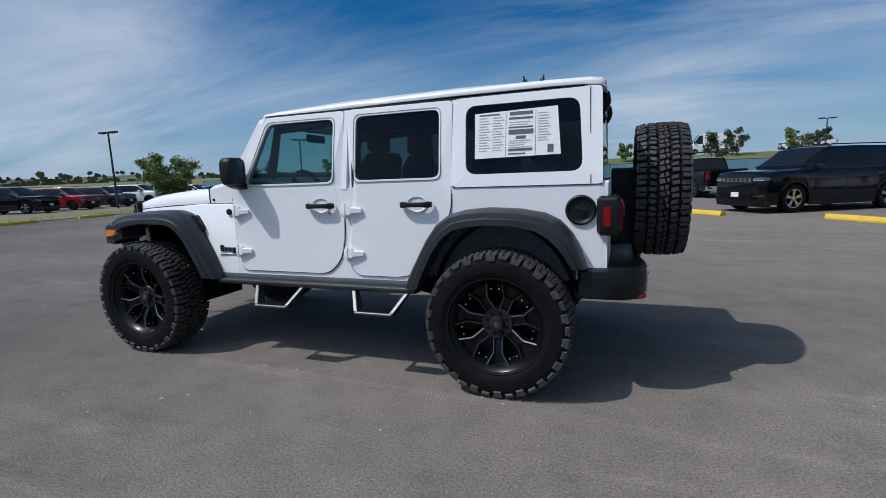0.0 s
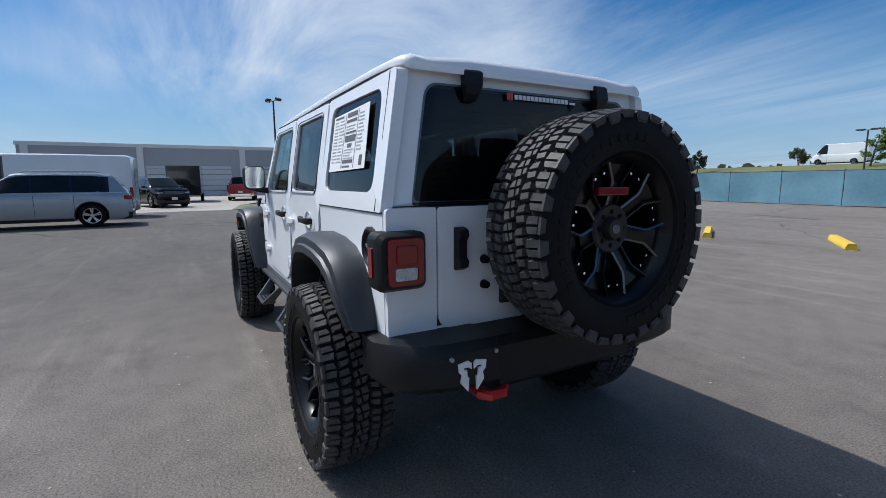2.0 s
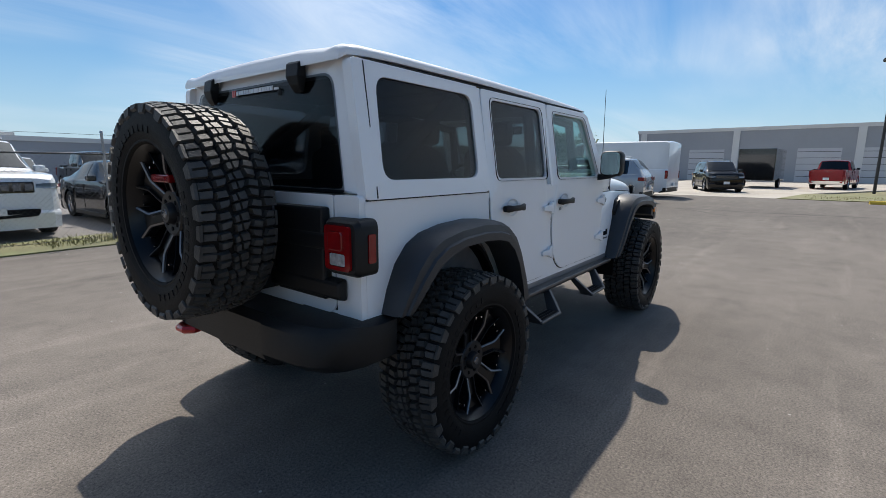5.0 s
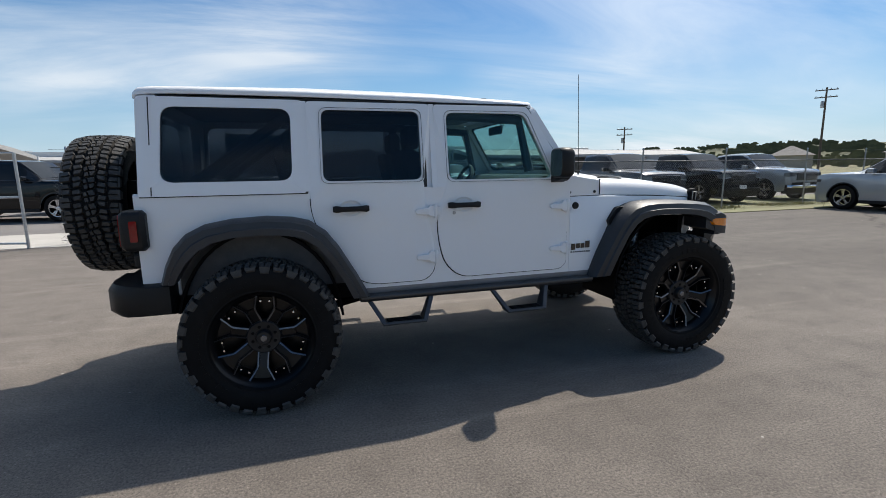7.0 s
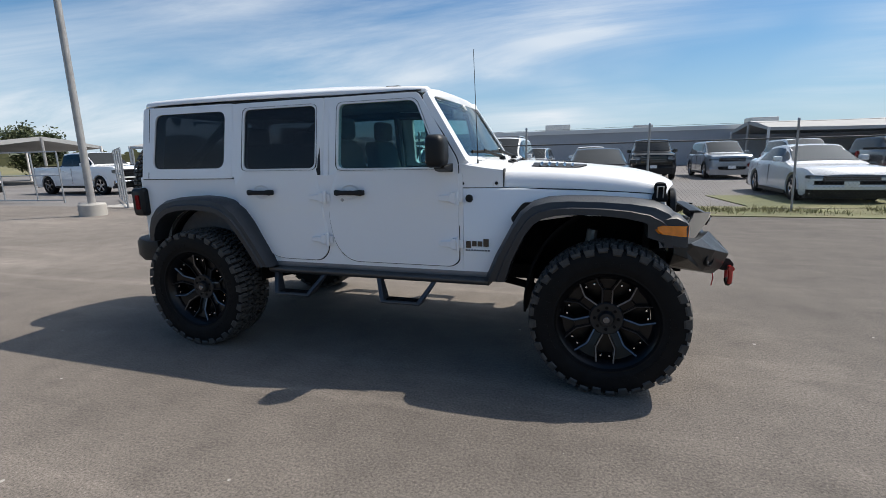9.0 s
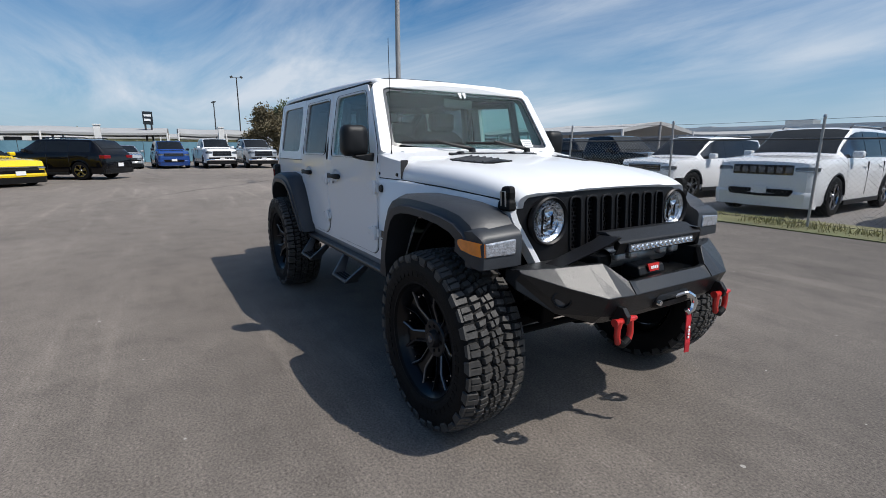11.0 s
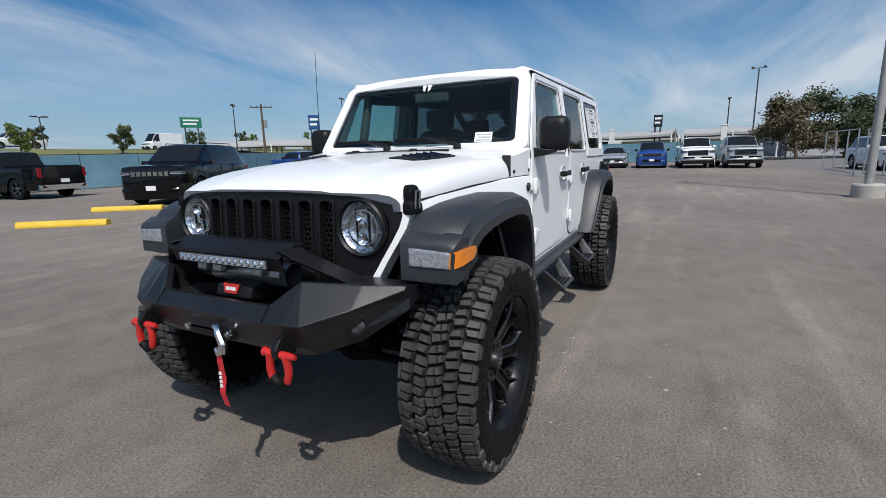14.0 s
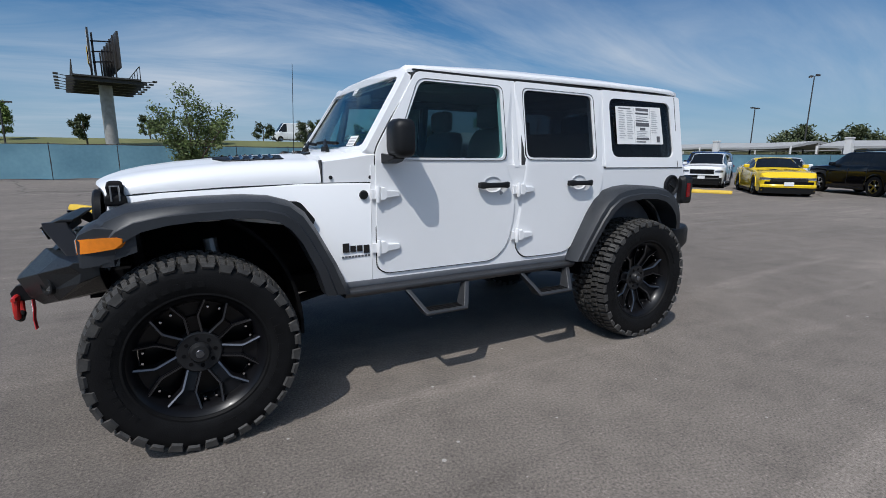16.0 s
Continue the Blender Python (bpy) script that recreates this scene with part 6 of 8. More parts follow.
    lo = ca + (cb - ca) * 0.30
    ends = {"suv": (lo, 0.49, 0.685, 0.875), "hatch": (lo, 0.50, 0.70, 0.865), "sedan": (lo, 0.53, 0.735), "coupe": (lo, 0.62, 0.735), "pickup": (lo, 0.475, 0.605), "van": (lo, 0.30)}[form]
    spans = list(zip(ends, ends[1:]))
    doors = spans[:2] if form != "coupe" else spans[:1]
    for s in (-1, 1):
        side_pane("window_trim", ends[0] - 0.012, ends[-1] + 0.006, 0.03, 0.95, s, 0.004, "gloss_black")
        for k, (c0, c1) in enumerate(spans):
            side_pane("side_window", c0 + (0.004 if k else 0.0), c1 - 0.004, 0.08, 0.92, s, 0.009, "car_glass", lean1=-0.015 if k == len(spans) - 1 and form in ("suv", "hatch") else 0.0)
        # handles, mirrors, sill
        for u0, u1 in doors:
            x = L * (0.5 - u1) + 0.06
            part("door_handle", box(x, x + 0.2, s * W * 0.99 - 0.012, s * W * 0.99 + 0.022, hb - 0.19, hb - 0.16), body_mat if paint != "black" else "gloss_black", root, bevel=0.01)
            xs = L * (0.5 - u1) - 0.05
            part("door_gap", box(xs, xs + 0.010, s * (W - 0.03), s * (W + 0.003), gap + 0.16, hb - 0.07), "seam", root)
        part("mirror", box(ga - 0.52, ga - 0.34, s * (wb + 0.02), s * (wb + 0.22), hb + 0.02, hb + 0.17), body_mat if paint in ("white", "silver", "yellow") else "gloss_black", root, bevel=0.035)
        part("sill", box(axles[1] + ra * 1.05, axles[0] - ra * 1.05, s * W * 0.94, s * (W + 0.006), gap - 0.03, gap + 0.07), "black_plastic", root, bevel=0.01)
        for a in axles:
            bm = bmesh.new()
            arc = [radians(d) for d in range(-4, 185, 14)]
            add_loft(bm, [[Vector((a + math.cos(t) * q, s * y, r + math.sin(t) * q)) for q, y in ((ra * 0.97, W * 0.9), (ra * 0.97, W + 0.012), (ra * 1.05, W + 0.006), (ra * 1.05, W * 0.9))] for t in arc])
            part("wheel_arch", bm, "black_plastic" if form in ("suv", "hatch") and paint != "black" else body_mat, root, smooth=True)
            road_wheel(root, a, s * (W - 0.125), r, 0.25, s, rim)
        # lamps
        hz = f["hood"] - 0.235 if form not in ("sedan", "coupe") else 0.66
        lamp_h = 0.052 if form in ("suv", "hatch") else 0.085 if form in ("pickup", "van") else 0.045
        stations = ((0.585, 0.016, 0.7), (0.70, 0.014, 0.9), (0.80, 0.008, 1.0), (0.885, -0.052, 1.0), (0.945, -0.175, 0.75))
        lamp = part("headlight", loft([[(L * 0.5 + d, s * W * t, hz - lamp_h * q), (L * 0.5 + d - 0.012, s * W * t, hz + lamp_h * q), (L * 0.5 + d - 0.10, s * W * t * 0.97, hz + lamp_h * q), (L * 0.5 + d - 0.10, s * W * t * 0.97, hz - lamp_h * q)] for t, d, q in stations]), "dark_lens" if form != "van" else "clear_lens", root)
        part("lamp_strip", loft([[(L * 0.5 + d + u, s * W * t, hz - lamp_h * q * 0.8 + v) for u, v in ((0.006, 0), (0.003, 0.020), (-0.03, 0.020), (-0.03, 0))] for t, d, q in stations[:4]]), "clear_lens", lamp)
        tz = hb - 0.16
        if form in ("suv", "hatch", "sedan"):
            part("taillight", box(-L * 0.5 - 0.006, -L * 0.5 + 0.22, s * W * 0.52, s * W * 0.945, tz - 0.07, tz + 0.07), tail, root, bevel=0.02)
        elif form == "coupe":
            part("taillight", box(-L * 0.5 - 0.01, -L * 0.5 + 0.1, s * W * 0.12, s * W * 0.8, tz - 0.03, tz + 0.05), tail, root, bevel=0.02)
        else:
            part("taillight", box(-L * 0.5 - 0.012, -L * 0.5 + 0.10, s * W * 0.80, s * W * 0.93, tz - 0.25, tz + 0.12), tail, root, bevel=0.02)
        part("fog_lamp", box(L * 0.5 - 0.12, L * 0.5 - 0.015, s * W * 0.58, s * W * 0.74, gap + 0.24, gap + 0.31), "clear_lens", root, bevel=0.01)
    # front
    if form in ("suv", "pickup", "van", "hatch"):
        g0, g1 = (f["hood"] - (0.33 if face == "bars" else 0.36), f["hood"] - 0.15) if form != "pickup" else (f["hood"] - 0.46, f["hood"] - 0.14)
        gw = W * 0.56
    else:
        g0, g1, gw = (0.54, 0.70, W * 0.62) if face != "mesh" else (0.50, 0.80, W * 0.36)
    grille = part("grille", box(L * 0.5 - 0.08, L * 0.5 + 0.022, -gw, gw, g0, g1), "gloss_black", root, bevel=0.02)
    if face == "slots":
        for k in range(7):
            y = -gw * 0.86 + k * gw * 1.72 / 6
            part("grille_slot", box(L * 0.5 - 0.02, L * 0.5 + 0.034, y - gw * 0.10, y + gw * 0.10, g0 + 0.04, g1 - 0.04), "chrome" if paint != "white" else "dark_tint", grille, bevel=0.008)
    elif face == "mesh":
        part("grille_frame", plate(smooth_loop([(-gw, g0, 0.1), (gw, g0, 0.1), (gw * 1.05, g1, 0.04), (-gw * 1.05, g1, 0.04)]), [smooth_loop([(-gw * 0.92, g0 + 0.025, 0.08), (gw * 0.92, g0 + 0.025, 0.08), (gw * 0.96, g1 - 0.025, 0.03), (-gw * 0.96, g1 - 0.025, 0.03)])], lambda u, v, d: Vector((L * 0.5 + 0.036 - d, u, v)), 0.03), "steel", grille)
        for k in range(5):
            z = g0 + (g1 - g0) * (k + 0.7) / 5.6
            part("grille_bar", box(L * 0.5 - 0.02, L * 0.5 + 0.030, -gw * 0.95, gw * 0.95, z - 0.007, z + 0.007), "steel", grille)
        for k in range(9):
            y = -gw * 0.85 + gw * 1.7 * k / 8
            part("grille_bar", box(L * 0.5 - 0.02, L * 0.5 + 0.028, y - 0.006, y + 0.006, g0 + 0.03, g1 - 0.03), "steel", grille)
    elif face == "bars":
        for k in range(3):
            z = g0 + (g1 - g0) * (k + 0.5) / 3
            part("grille_bar", box(L * 0.5 - 0.02, L * 0.5 + 0.030, -gw * 0.95, gw * 0.95, z - 0.012, z + 0.012), "dark_tint", grille)
    else:
        part("grille_bar", box(L * 0.5 - 0.02, L * 0.5 + 0.03, -gw * 0.98, gw * 0.98, g1 - 0.03, g1 - 0.008), "chrome", grille)
    nosed = ((-0.92, -0.10), (-0.80, 0.0), (-0.4, 0.018), (0, 0.022), (0.4, 0.018), (0.80, 0.0), (0.92, -0.10))
    chin_z = gap + 0.17
    part("front_bumper", loft([[(L * 0.5 - 0.30, t * W, chin_z), (L * 0.5 + d + 0.02, t * W, chin_z), (L * 0.5 + d + 0.03, t * W, chin_z + 0.07), (L * 0.5 + d, t * W, chin_z + 0.12), (L * 0.5 - 0.30, t * W, chin_z + 0.12)] for t, d in nosed]),
         "black_plastic" if form in ("van", "hatch") else "chrome" if form == "pickup" and paint in ("silver", "white") else "black_plastic" if form == "pickup" else body_mat, root, smooth=True)
    if form == "suv":
        # wide dark intake in the painted bumper, with a slim fog slot beside it
        part("lower_grille", loft([[(L * 0.5 - 0.20, t * W, chin_z + z0), (L * 0.5 + 0.054, t * W, chin_z + z0), (L * 0.5 + 0.042, t * W, chin_z + z1), (L * 0.5 - 0.20, t * W, chin_z + z1)] for t, z0, z1 in ((-0.60, 0.10, 0.15), (-0.55, 0.02, 0.16), (0, 0.0, 0.16), (0.55, 0.02, 0.16), (0.60, 0.10, 0.15))]), "under", root)
    else:
        part("lower_grille", loft([[(L * 0.5 - 0.20, t * W, chin_z + 0.121), (L * 0.5 + d + 0.012, t * W, chin_z + 0.121), (L * 0.5 + d + 0.008, t * W, chin_z + 0.22), (L * 0.5 - 0.20, t * W, chin_z + 0.22)] for t, d in nosed[1:-1]]), "under", root)
    part("chin", loft([[(L * 0.5 - 0.30, t * W, gap - 0.06), (L * 0.5 + d - 0.03, t * W, gap - 0.05), (L * 0.5 + d + 0.012, t * W, chin_z - 0.002), (L * 0.5 - 0.30, t * W, chin_z - 0.002)] for t, d in nosed]), body_mat if form == "suv" else "black_plastic", root, smooth=True)
    part("rear_bumper", loft([[(-L * 0.5 + 0.30, y, gap - 0.02), (-L * 0.5 - 0.03 + abs(y) / W * 0.06, y, gap + 0.02), (-L * 0.5 - 0.05 + abs(y) / W * 0.06, y, gap + 0.22), (-L * 0.5 + 0.30, y, gap + 0.24)] for y in (-W * 0.92, -W * 0.55, 0, W * 0.55, W * 0.92)]),
         "chrome" if form == "pickup" else "black_plastic", root, smooth=True)
    part("number_plate", box(L * 0.5 + 0.03, L * 0.5 + 0.066, -0.15, 0.15, chin_z + 0.06, chin_z + 0.20), "white_decal", root)
    part("number_plate", box(-L * 0.5 - 0.066, -L * 0.5 - 0.03, -0.16, 0.16, gap + 0.30, gap + 0.45), "paper", root)
    if form in ("suv",):
        for s in (-1, 1):
            part("roof_rail", tube([(gb - 0.25, s * wt * 0.86, H), (gb - 0.35, s * wt * 0.88, H + 0.05), (gc + 0.35, s * wt * 0.88, H + 0.05), (gc + 0.25, s * wt * 0.86, H)], 0.018, 6), "gloss_black" if paint != "silver" else "steel", root)
    if form == "pickup":
        part("bed_opening", box(-L * 0.5 + 0.10, gd - 0.12, -W * 0.78, W * 0.78, hb - 0.10, hb + 0.062), "under", root)
        part("tailgate", box(-L * 0.5 - 0.012, -L * 0.5 + 0.04, -W * 0.78, W * 0.78, gap + 0.30, hb + 0.02), body_mat, root, bevel=0.015)
    if form == "coupe":
        part("spoiler", box(-L * 0.5 - 0.01, -L * 0.5 + 0.22, -W * 0.75, W * 0.75, hb + 0.05, hb + 0.085), "gloss_black" if stripe else body_mat, root, bevel=0.012)
    if stripe:
        for s in (-1, 1):
            x0, x1 = ga + 0.1, L * 0.5 - 0.35
            part("hood_stripe", loft([[(x, s * 0.16, lerp(tops, 0.5 - x / L) + 0.022), (x, s * 0.40, lerp(tops, 0.5 - x / L) + 0.016), (x, s * 0.40, lerp(tops, 0.5 - x / L) - 0.02), (x, s * 0.16, lerp(tops, 0.5 - x / L) - 0.02)] for x in (x0, (x0 + x1) / 2, x1)]), "gloss_black", root)
    return root


# ---- ground ----
def asphalt_mat():
    m = bpy.data.materials.new("asphalt")
    m.use_nodes = True
    nt = m.node_tree
    b = nt.nodes["Principled BSDF"]
    b.inputs["Roughness"].default_value = 0.88
    b.inputs["Diffuse Roughness"].default_value = 0.25
    b.inputs["Specular IOR Level"].default_value = 0.42
    t = nt.nodes.new("ShaderNodeTexCoord")

    def noise_at(scale, detail=4, rough=0.55, stretch=None):
        n = nt.nodes.new("ShaderNodeTexNoise")
        n.inputs["Scale"].default_value, n.inputs["Detail"].default_value, n.inputs["Roughness"].default_value = scale, detail, rough
        if stretch:
            mp = nt.nodes.new("ShaderNodeMapping")
            mp.inputs["Scale"].default_value, mp.inputs["Rotation"].default_value = stretch, (0, 0, radians(24))
            nt.links.new(t.outputs["Object"], mp.inputs[0])
            nt.links.new(mp.outputs[0], n.inputs["Vector"])
        else:
            nt.links.new(t.outputs["Object"], n.inputs["Vector"])
        return n.outputs["Fac"]

    def ramp(fac, stops):
        r = nt.nodes.new("ShaderNodeValToRGB")
        while len(r.color_ramp.elements) < len(stops):
            r.color_ramp.elements.new(0.5)
        for e, (p, v) in zip(r.color_ramp.elements, stops):
            e.position, e.color = p, (v, v, v, 1)
        nt.links.new(fac, r.inputs[0])
        return r.outputs[0]

    def mult(a, c):
        x = nt.nodes.new("ShaderNodeMix")
        x.data_type, x.blend_type = "RGBA", "MULTIPLY"
        x.inputs["Factor"].default_value = 1.0
        nt.links.new(a, x.inputs["A"])
        nt.links.new(c, x.inputs["B"])
        return x.outputs["Result"]

    base = nt.nodes.new("ShaderNodeRGB")
    base.outputs[0].default_value = (0.158, 0.137, 0.119, 1)
    c = mult(base.outputs[0], ramp(noise_at(0.11, 5, 0.6), [(0.3, 0.76), (0.5, 1.0), (0.70, 1.22)]))
    c = mult(c, ramp(noise_at(0.5, 5, 0.65, (0.35, 2.2, 1)), [(0.28, 0.74), (0.42, 0.96), (0.56, 1.0), (0.72, 1.22)]))
    c = mult(c, ramp(noise_at(3.2, 5, 0.7), [(0.30, 0.80), (0.5, 1.0), (0.66, 1.10), (0.76, 1.5)]))
    grain = noise_at(75, 3, 0.8)
    c = mult(c, ramp(grain, [(0.28, 0.34), (0.5, 1.0), (0.64, 1.34), (0.76, 2.7)]))
    v = nt.nodes.new("ShaderNodeTexVoronoi")
    v.inputs["Scale"].default_value = 26
    nt.links.new(t.outputs["Object"], v.inputs["Vector"])
    c = mult(c, ramp(v.outputs["Distance"], [(0.0, 1.7), (0.045, 1.35), (0.075, 1.0), (1.0, 1.0)]))
    # dusty scuffs along the driving lanes
    c = mult(c, ramp(noise_at(1.1, 6, 0.6, (0.22, 2.6, 1)), [(0.0, 1.0), (0.56, 1.0), (0.66, 1.22), (0.80, 1.45)]))
    c = mult(c, ramp(noise_at(0.9, 6, 0.7), [(0.20, 0.70), (0.36, 0.97), (0.5, 1.0), (1.0, 1.0)]))
    # uneven wear tone, plus sun-angle shading put into colour: paler north-east, darker south-west
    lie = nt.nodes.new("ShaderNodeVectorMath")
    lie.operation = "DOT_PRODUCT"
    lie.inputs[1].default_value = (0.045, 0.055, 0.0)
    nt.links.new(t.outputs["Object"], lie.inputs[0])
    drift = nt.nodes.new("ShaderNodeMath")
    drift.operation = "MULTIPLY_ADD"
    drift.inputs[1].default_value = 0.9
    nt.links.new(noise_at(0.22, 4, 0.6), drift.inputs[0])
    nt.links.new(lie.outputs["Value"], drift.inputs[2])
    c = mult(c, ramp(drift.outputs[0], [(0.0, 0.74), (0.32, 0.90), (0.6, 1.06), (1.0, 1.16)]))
    # a few long thin cracks
    warp = nt.nodes.new("ShaderNodeTexNoise")
    warp.inputs["Scale"].default_value, warp.inputs["Detail"].default_value = 0.8, 5
    nt.links.new(t.outputs["Object"], warp.inputs["Vector"])
    bent = nt.nodes.new("ShaderNodeVectorMath")
    bent.operation = "MULTIPLY_ADD"
    bent.inputs[1].default_value = (0.9, 0.9, 0.0)
    nt.links.new(warp.outputs["Color"], bent.inputs[0])
    nt.links.new(t.outputs["Object"], bent.inputs[2])
    crack = nt.nodes.new("ShaderNodeTexVoronoi")
    crack.feature = "DISTANCE_TO_EDGE"
    crack.inputs["Scale"].default_value = 0.085
    nt.links.new(bent.outputs[0], crack.inputs["Vector"])
    far = nt.nodes.new("ShaderNodeVectorMath")
    far.operation = "LENGTH"
    nt.links.new(t.outputs["Object"], far.inputs[0])
    sound = nt.nodes.new("ShaderNodeMapRange")
    sound.inputs["From Min"].default_value, sound.inputs["From Max"].default_value = 9.0, 14.0
    sound.inputs["To Min"].default_value, sound.inputs["To Max"].default_value = 0.004, 0.0
    nt.links.new(far.outputs["Value"], sound.inputs["Value"])
    gapw = nt.nodes.new("ShaderNodeMath")
    nt.links.new(crack.outputs["Distance"], gapw.inputs[0])
    nt.links.new(sound.outputs[0], gapw.inputs[1])
    c = mult(c, ramp(gapw.outputs[0], [(0.0, 0.42), (0.0008, 0.60), (0.0018, 1.0), (1.0, 1.0)]))
    # pale stones pressed into the surface, sparse and uneven in size
    st = nt.nodes.new("ShaderNodeTexVoronoi")
    st.inputs["Scale"].default_value = 7.0
    nt.links.new(t.outputs["Object"], st.inputs["Vector"])
    pick = nt.nodes.new("ShaderNodeSeparateColor")
    nt.links.new(st.outputs["Color"], pick.inputs[0])
    size = nt.nodes.new("ShaderNodeMapRange")
    size.inputs["From Min"].default_value, size.inputs["From Max"].default_value = 0.6, 1.0
    size.inputs["To Min"].default_value, size.inputs["To Max"].default_value = 0.0, 0.085
    nt.links.new(pick.outputs[0], size.inputs["Value"])
    less = nt.nodes.new("ShaderNodeMath")
    less.operation = "LESS_THAN"
    nt.links.new(st.outputs["Distance"], less.inputs[0])
    nt.links.new(size.outputs[0], less.inputs[1])
    stone = nt.nodes.new("ShaderNodeMix")
    stone.data_type = "RGBA"
    stone.inputs["B"].default_value = (0.36, 0.34, 0.31, 1)
    nt.links.new(less.outputs[0], stone.inputs["Factor"])
    nt.links.new(c, stone.inputs["A"])
    c = stone.outputs["Result"]
    nt.links.new(c, b.inputs["Base Color"])
    bu = nt.nodes.new("ShaderNodeBump")
    bu.inputs["Strength"].default_value, bu.inputs["Distance"].default_value = 0.8, 0.006
    nt.links.new(grain, bu.inputs["Height"])
    nt.links.new(bu.outputs[0], b.inputs["Normal"])
    return m


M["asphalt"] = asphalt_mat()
M["field"] = mat("field", (0.115, 0.125, 0.045), 0.9, vary=0.3, scale=0.05, second=(0.24, 0.21, 0.11), detail=8)
M["bank"] = mat("bank", (0.10, 0.125, 0.035), 0.9, vary=0.3, scale=0.12, second=(0.19, 0.19, 0.07), detail=8)
M["hill_woods"] = mat("hill_woods", (0.055, 0.072, 0.034), 0.95, vary=0.4, scale=0.03, second=(0.12, 0.125, 0.07), detail=9)
M["gravel"] = mat("gravel", (0.34, 0.31, 0.27), 0.92, vary=0.3, scale=0.3, bump=0.5, bump_scale=30, detail=8)
M["old_asphalt"] = mat("old_asphalt", (0.16, 0.15, 0.145), 0.9, vary=0.25, scale=0.3, bump=0.4, bump_scale=60, detail=8)


def sheet(name, outline, z0, z1, material, label, category="ground"):
    bm = prism(outline, z0, z1, "z")
    ob = part(name, bm, material)
    return tagged(ob, label, category, kind="structure")


bm = bmesh.new()
bmesh.ops.create_grid(bm, x_segments=60, y_segments=60, size=1500)
for v in bm.verts:
    d = v.co.length
    base_z = -0.06
    v.co.z = base_z if d < 90 else base_z + 8 * max(0, noise.noise(v.co * 0.004)) * min(1, (d - 90) / 400)
tagged(part("ground", bm, "field", smooth=True), "dry green and straw coloured field out to the horizon", "ground", kind="structure")
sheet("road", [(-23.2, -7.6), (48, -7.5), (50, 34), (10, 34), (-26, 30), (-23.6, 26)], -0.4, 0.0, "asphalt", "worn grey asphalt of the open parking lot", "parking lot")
sheet("pavement", [(-60, -60), (5.6, -60), (5.6, -8.9), (-60, -8.9)], -0.3, -0.012, "old_asphalt", "faded asphalt of the fenced storage lot", "parking lot")
sheet("pavement", [(5.6, -60), (14.5, -60), (14.5, -10.2), (5.6, -10.2)], -0.3, -0.012, "old_asphalt", "faded asphalt behind the tube gate", "parking lot")
sheet("pavement", [(5.6, -10.2), (14, -10.2), (14.5, -7.5), (5.6, -7.5)], -0.3, 0.006, "concrete", "pale concrete apron at the gate", "apron")
sheet("pavement", [(14.5, -60), (50, -60), (50, -7.5), (14.5, -7.5)], -0.3, -0.004, "old_asphalt", "asphalt drive past the gates", "drive")
sheet("pavement", [(-29, 2.0), (-23.2, 1.0), (-23.6, 26), (-26, 30), (-33, 30)], -0.3, 0.03, "straw", "dry grass and dirt strip along the lot edge", "verge")
sheet("pavement", [(-70, -9), (-23.2, -7.6), (-23.2, 1.0), (-29, 2.0), (-70, 20)], -0.3, 0.012, "gravel", "pale gravel yard with thin weeds", "gravel yard")
sheet("pavement", [(-75, 24), (-28, 8), (-29, 60), (-75, 80)], -0.3, -0.02, "old_asphalt", "sunken lot full of parked cars", "parking lot")
sheet("pavement", [(50, -60), (110, -60), (110, 60), (50, 31)], -0.3, -0.02, "old_asphalt", "sales lot under the shade canopies", "parking lot")
sheet("grass_verge", [(-23.2, -13.2), (-4.6, -12.6), (-5.0, -9.402), (-23.2, -9.902)], -0.2, 0.008, "grass", "green grass under the trucks behind the fence", "verge")
sheet("grass_verge", [(-23.2, -9.9), (-5.0, -9.4), (5.6, -8.85), (5.6, -7.5), (-23.2, -7.55)], -0.2, 0.02, "straw", "thin dry grass along the chain link fence", "verge")

# grass bank to the north with the road on top
prof = [(33, -0.05), (40, 0.5), (52, 2.2), (62, 3.9), (68, 4.05), (78, 4.1), (100, 4.5), (140, 5.6), (220, 8.0)]
rings = []
for x in (-260, -180, -120, -70, -40, -20, 0, 20, 45, 80, 140, 260):
    f = lerp([(-260, 1.0), (-60, 0.9), (-20, 0.95), (20, 1.0), (60, 0.85), (120, 0.5), (260, 0.4)], x)
    rings.append([(x, y + (abs(x) * 0.05), z * f * 0.82) for y, z in prof])
tagged(part("grass_bank", loft(rings, caps=False, closed=False), "bank", smooth=True), "mown green grass bank below the highway", "embankment", kind="structure")


# ---- fences, kerbs, poles ----
def wheel_stop(x, y, turn, z=0.0):
    root = thing("wheel_stop", "yellow painted concrete parking stop on the asphalt", "parking stop", "yellow parking stops", pose(x, y, z, 0, 0, turn))
    o = [(-0.10, 0), (0.10, 0), (0.10, 0.05), (0.065, 0.135), (-0.065, 0.135), (-0.10, 0.05)]
    bm = bmesh.new()
    add_loft(bm, [[(u, k * 0.96 if abs(k) < 1 else k * 0.915, v * (0.75 if abs(k) == 1 else 1)) for u, v in o] for k in (-1, -0.97, -0.4, 0.4, 0.97, 1)])
    part("block", bm, "yellow_paint", root, bevel=0.012)
    for s in (-0.6, 0.6):
        part("anchor_pin", lathe([(0, 0.142), (0.014, 0.142), (0.014, 0.12)], 8, "z", (0, s, 0)), "steel", root)
    return root


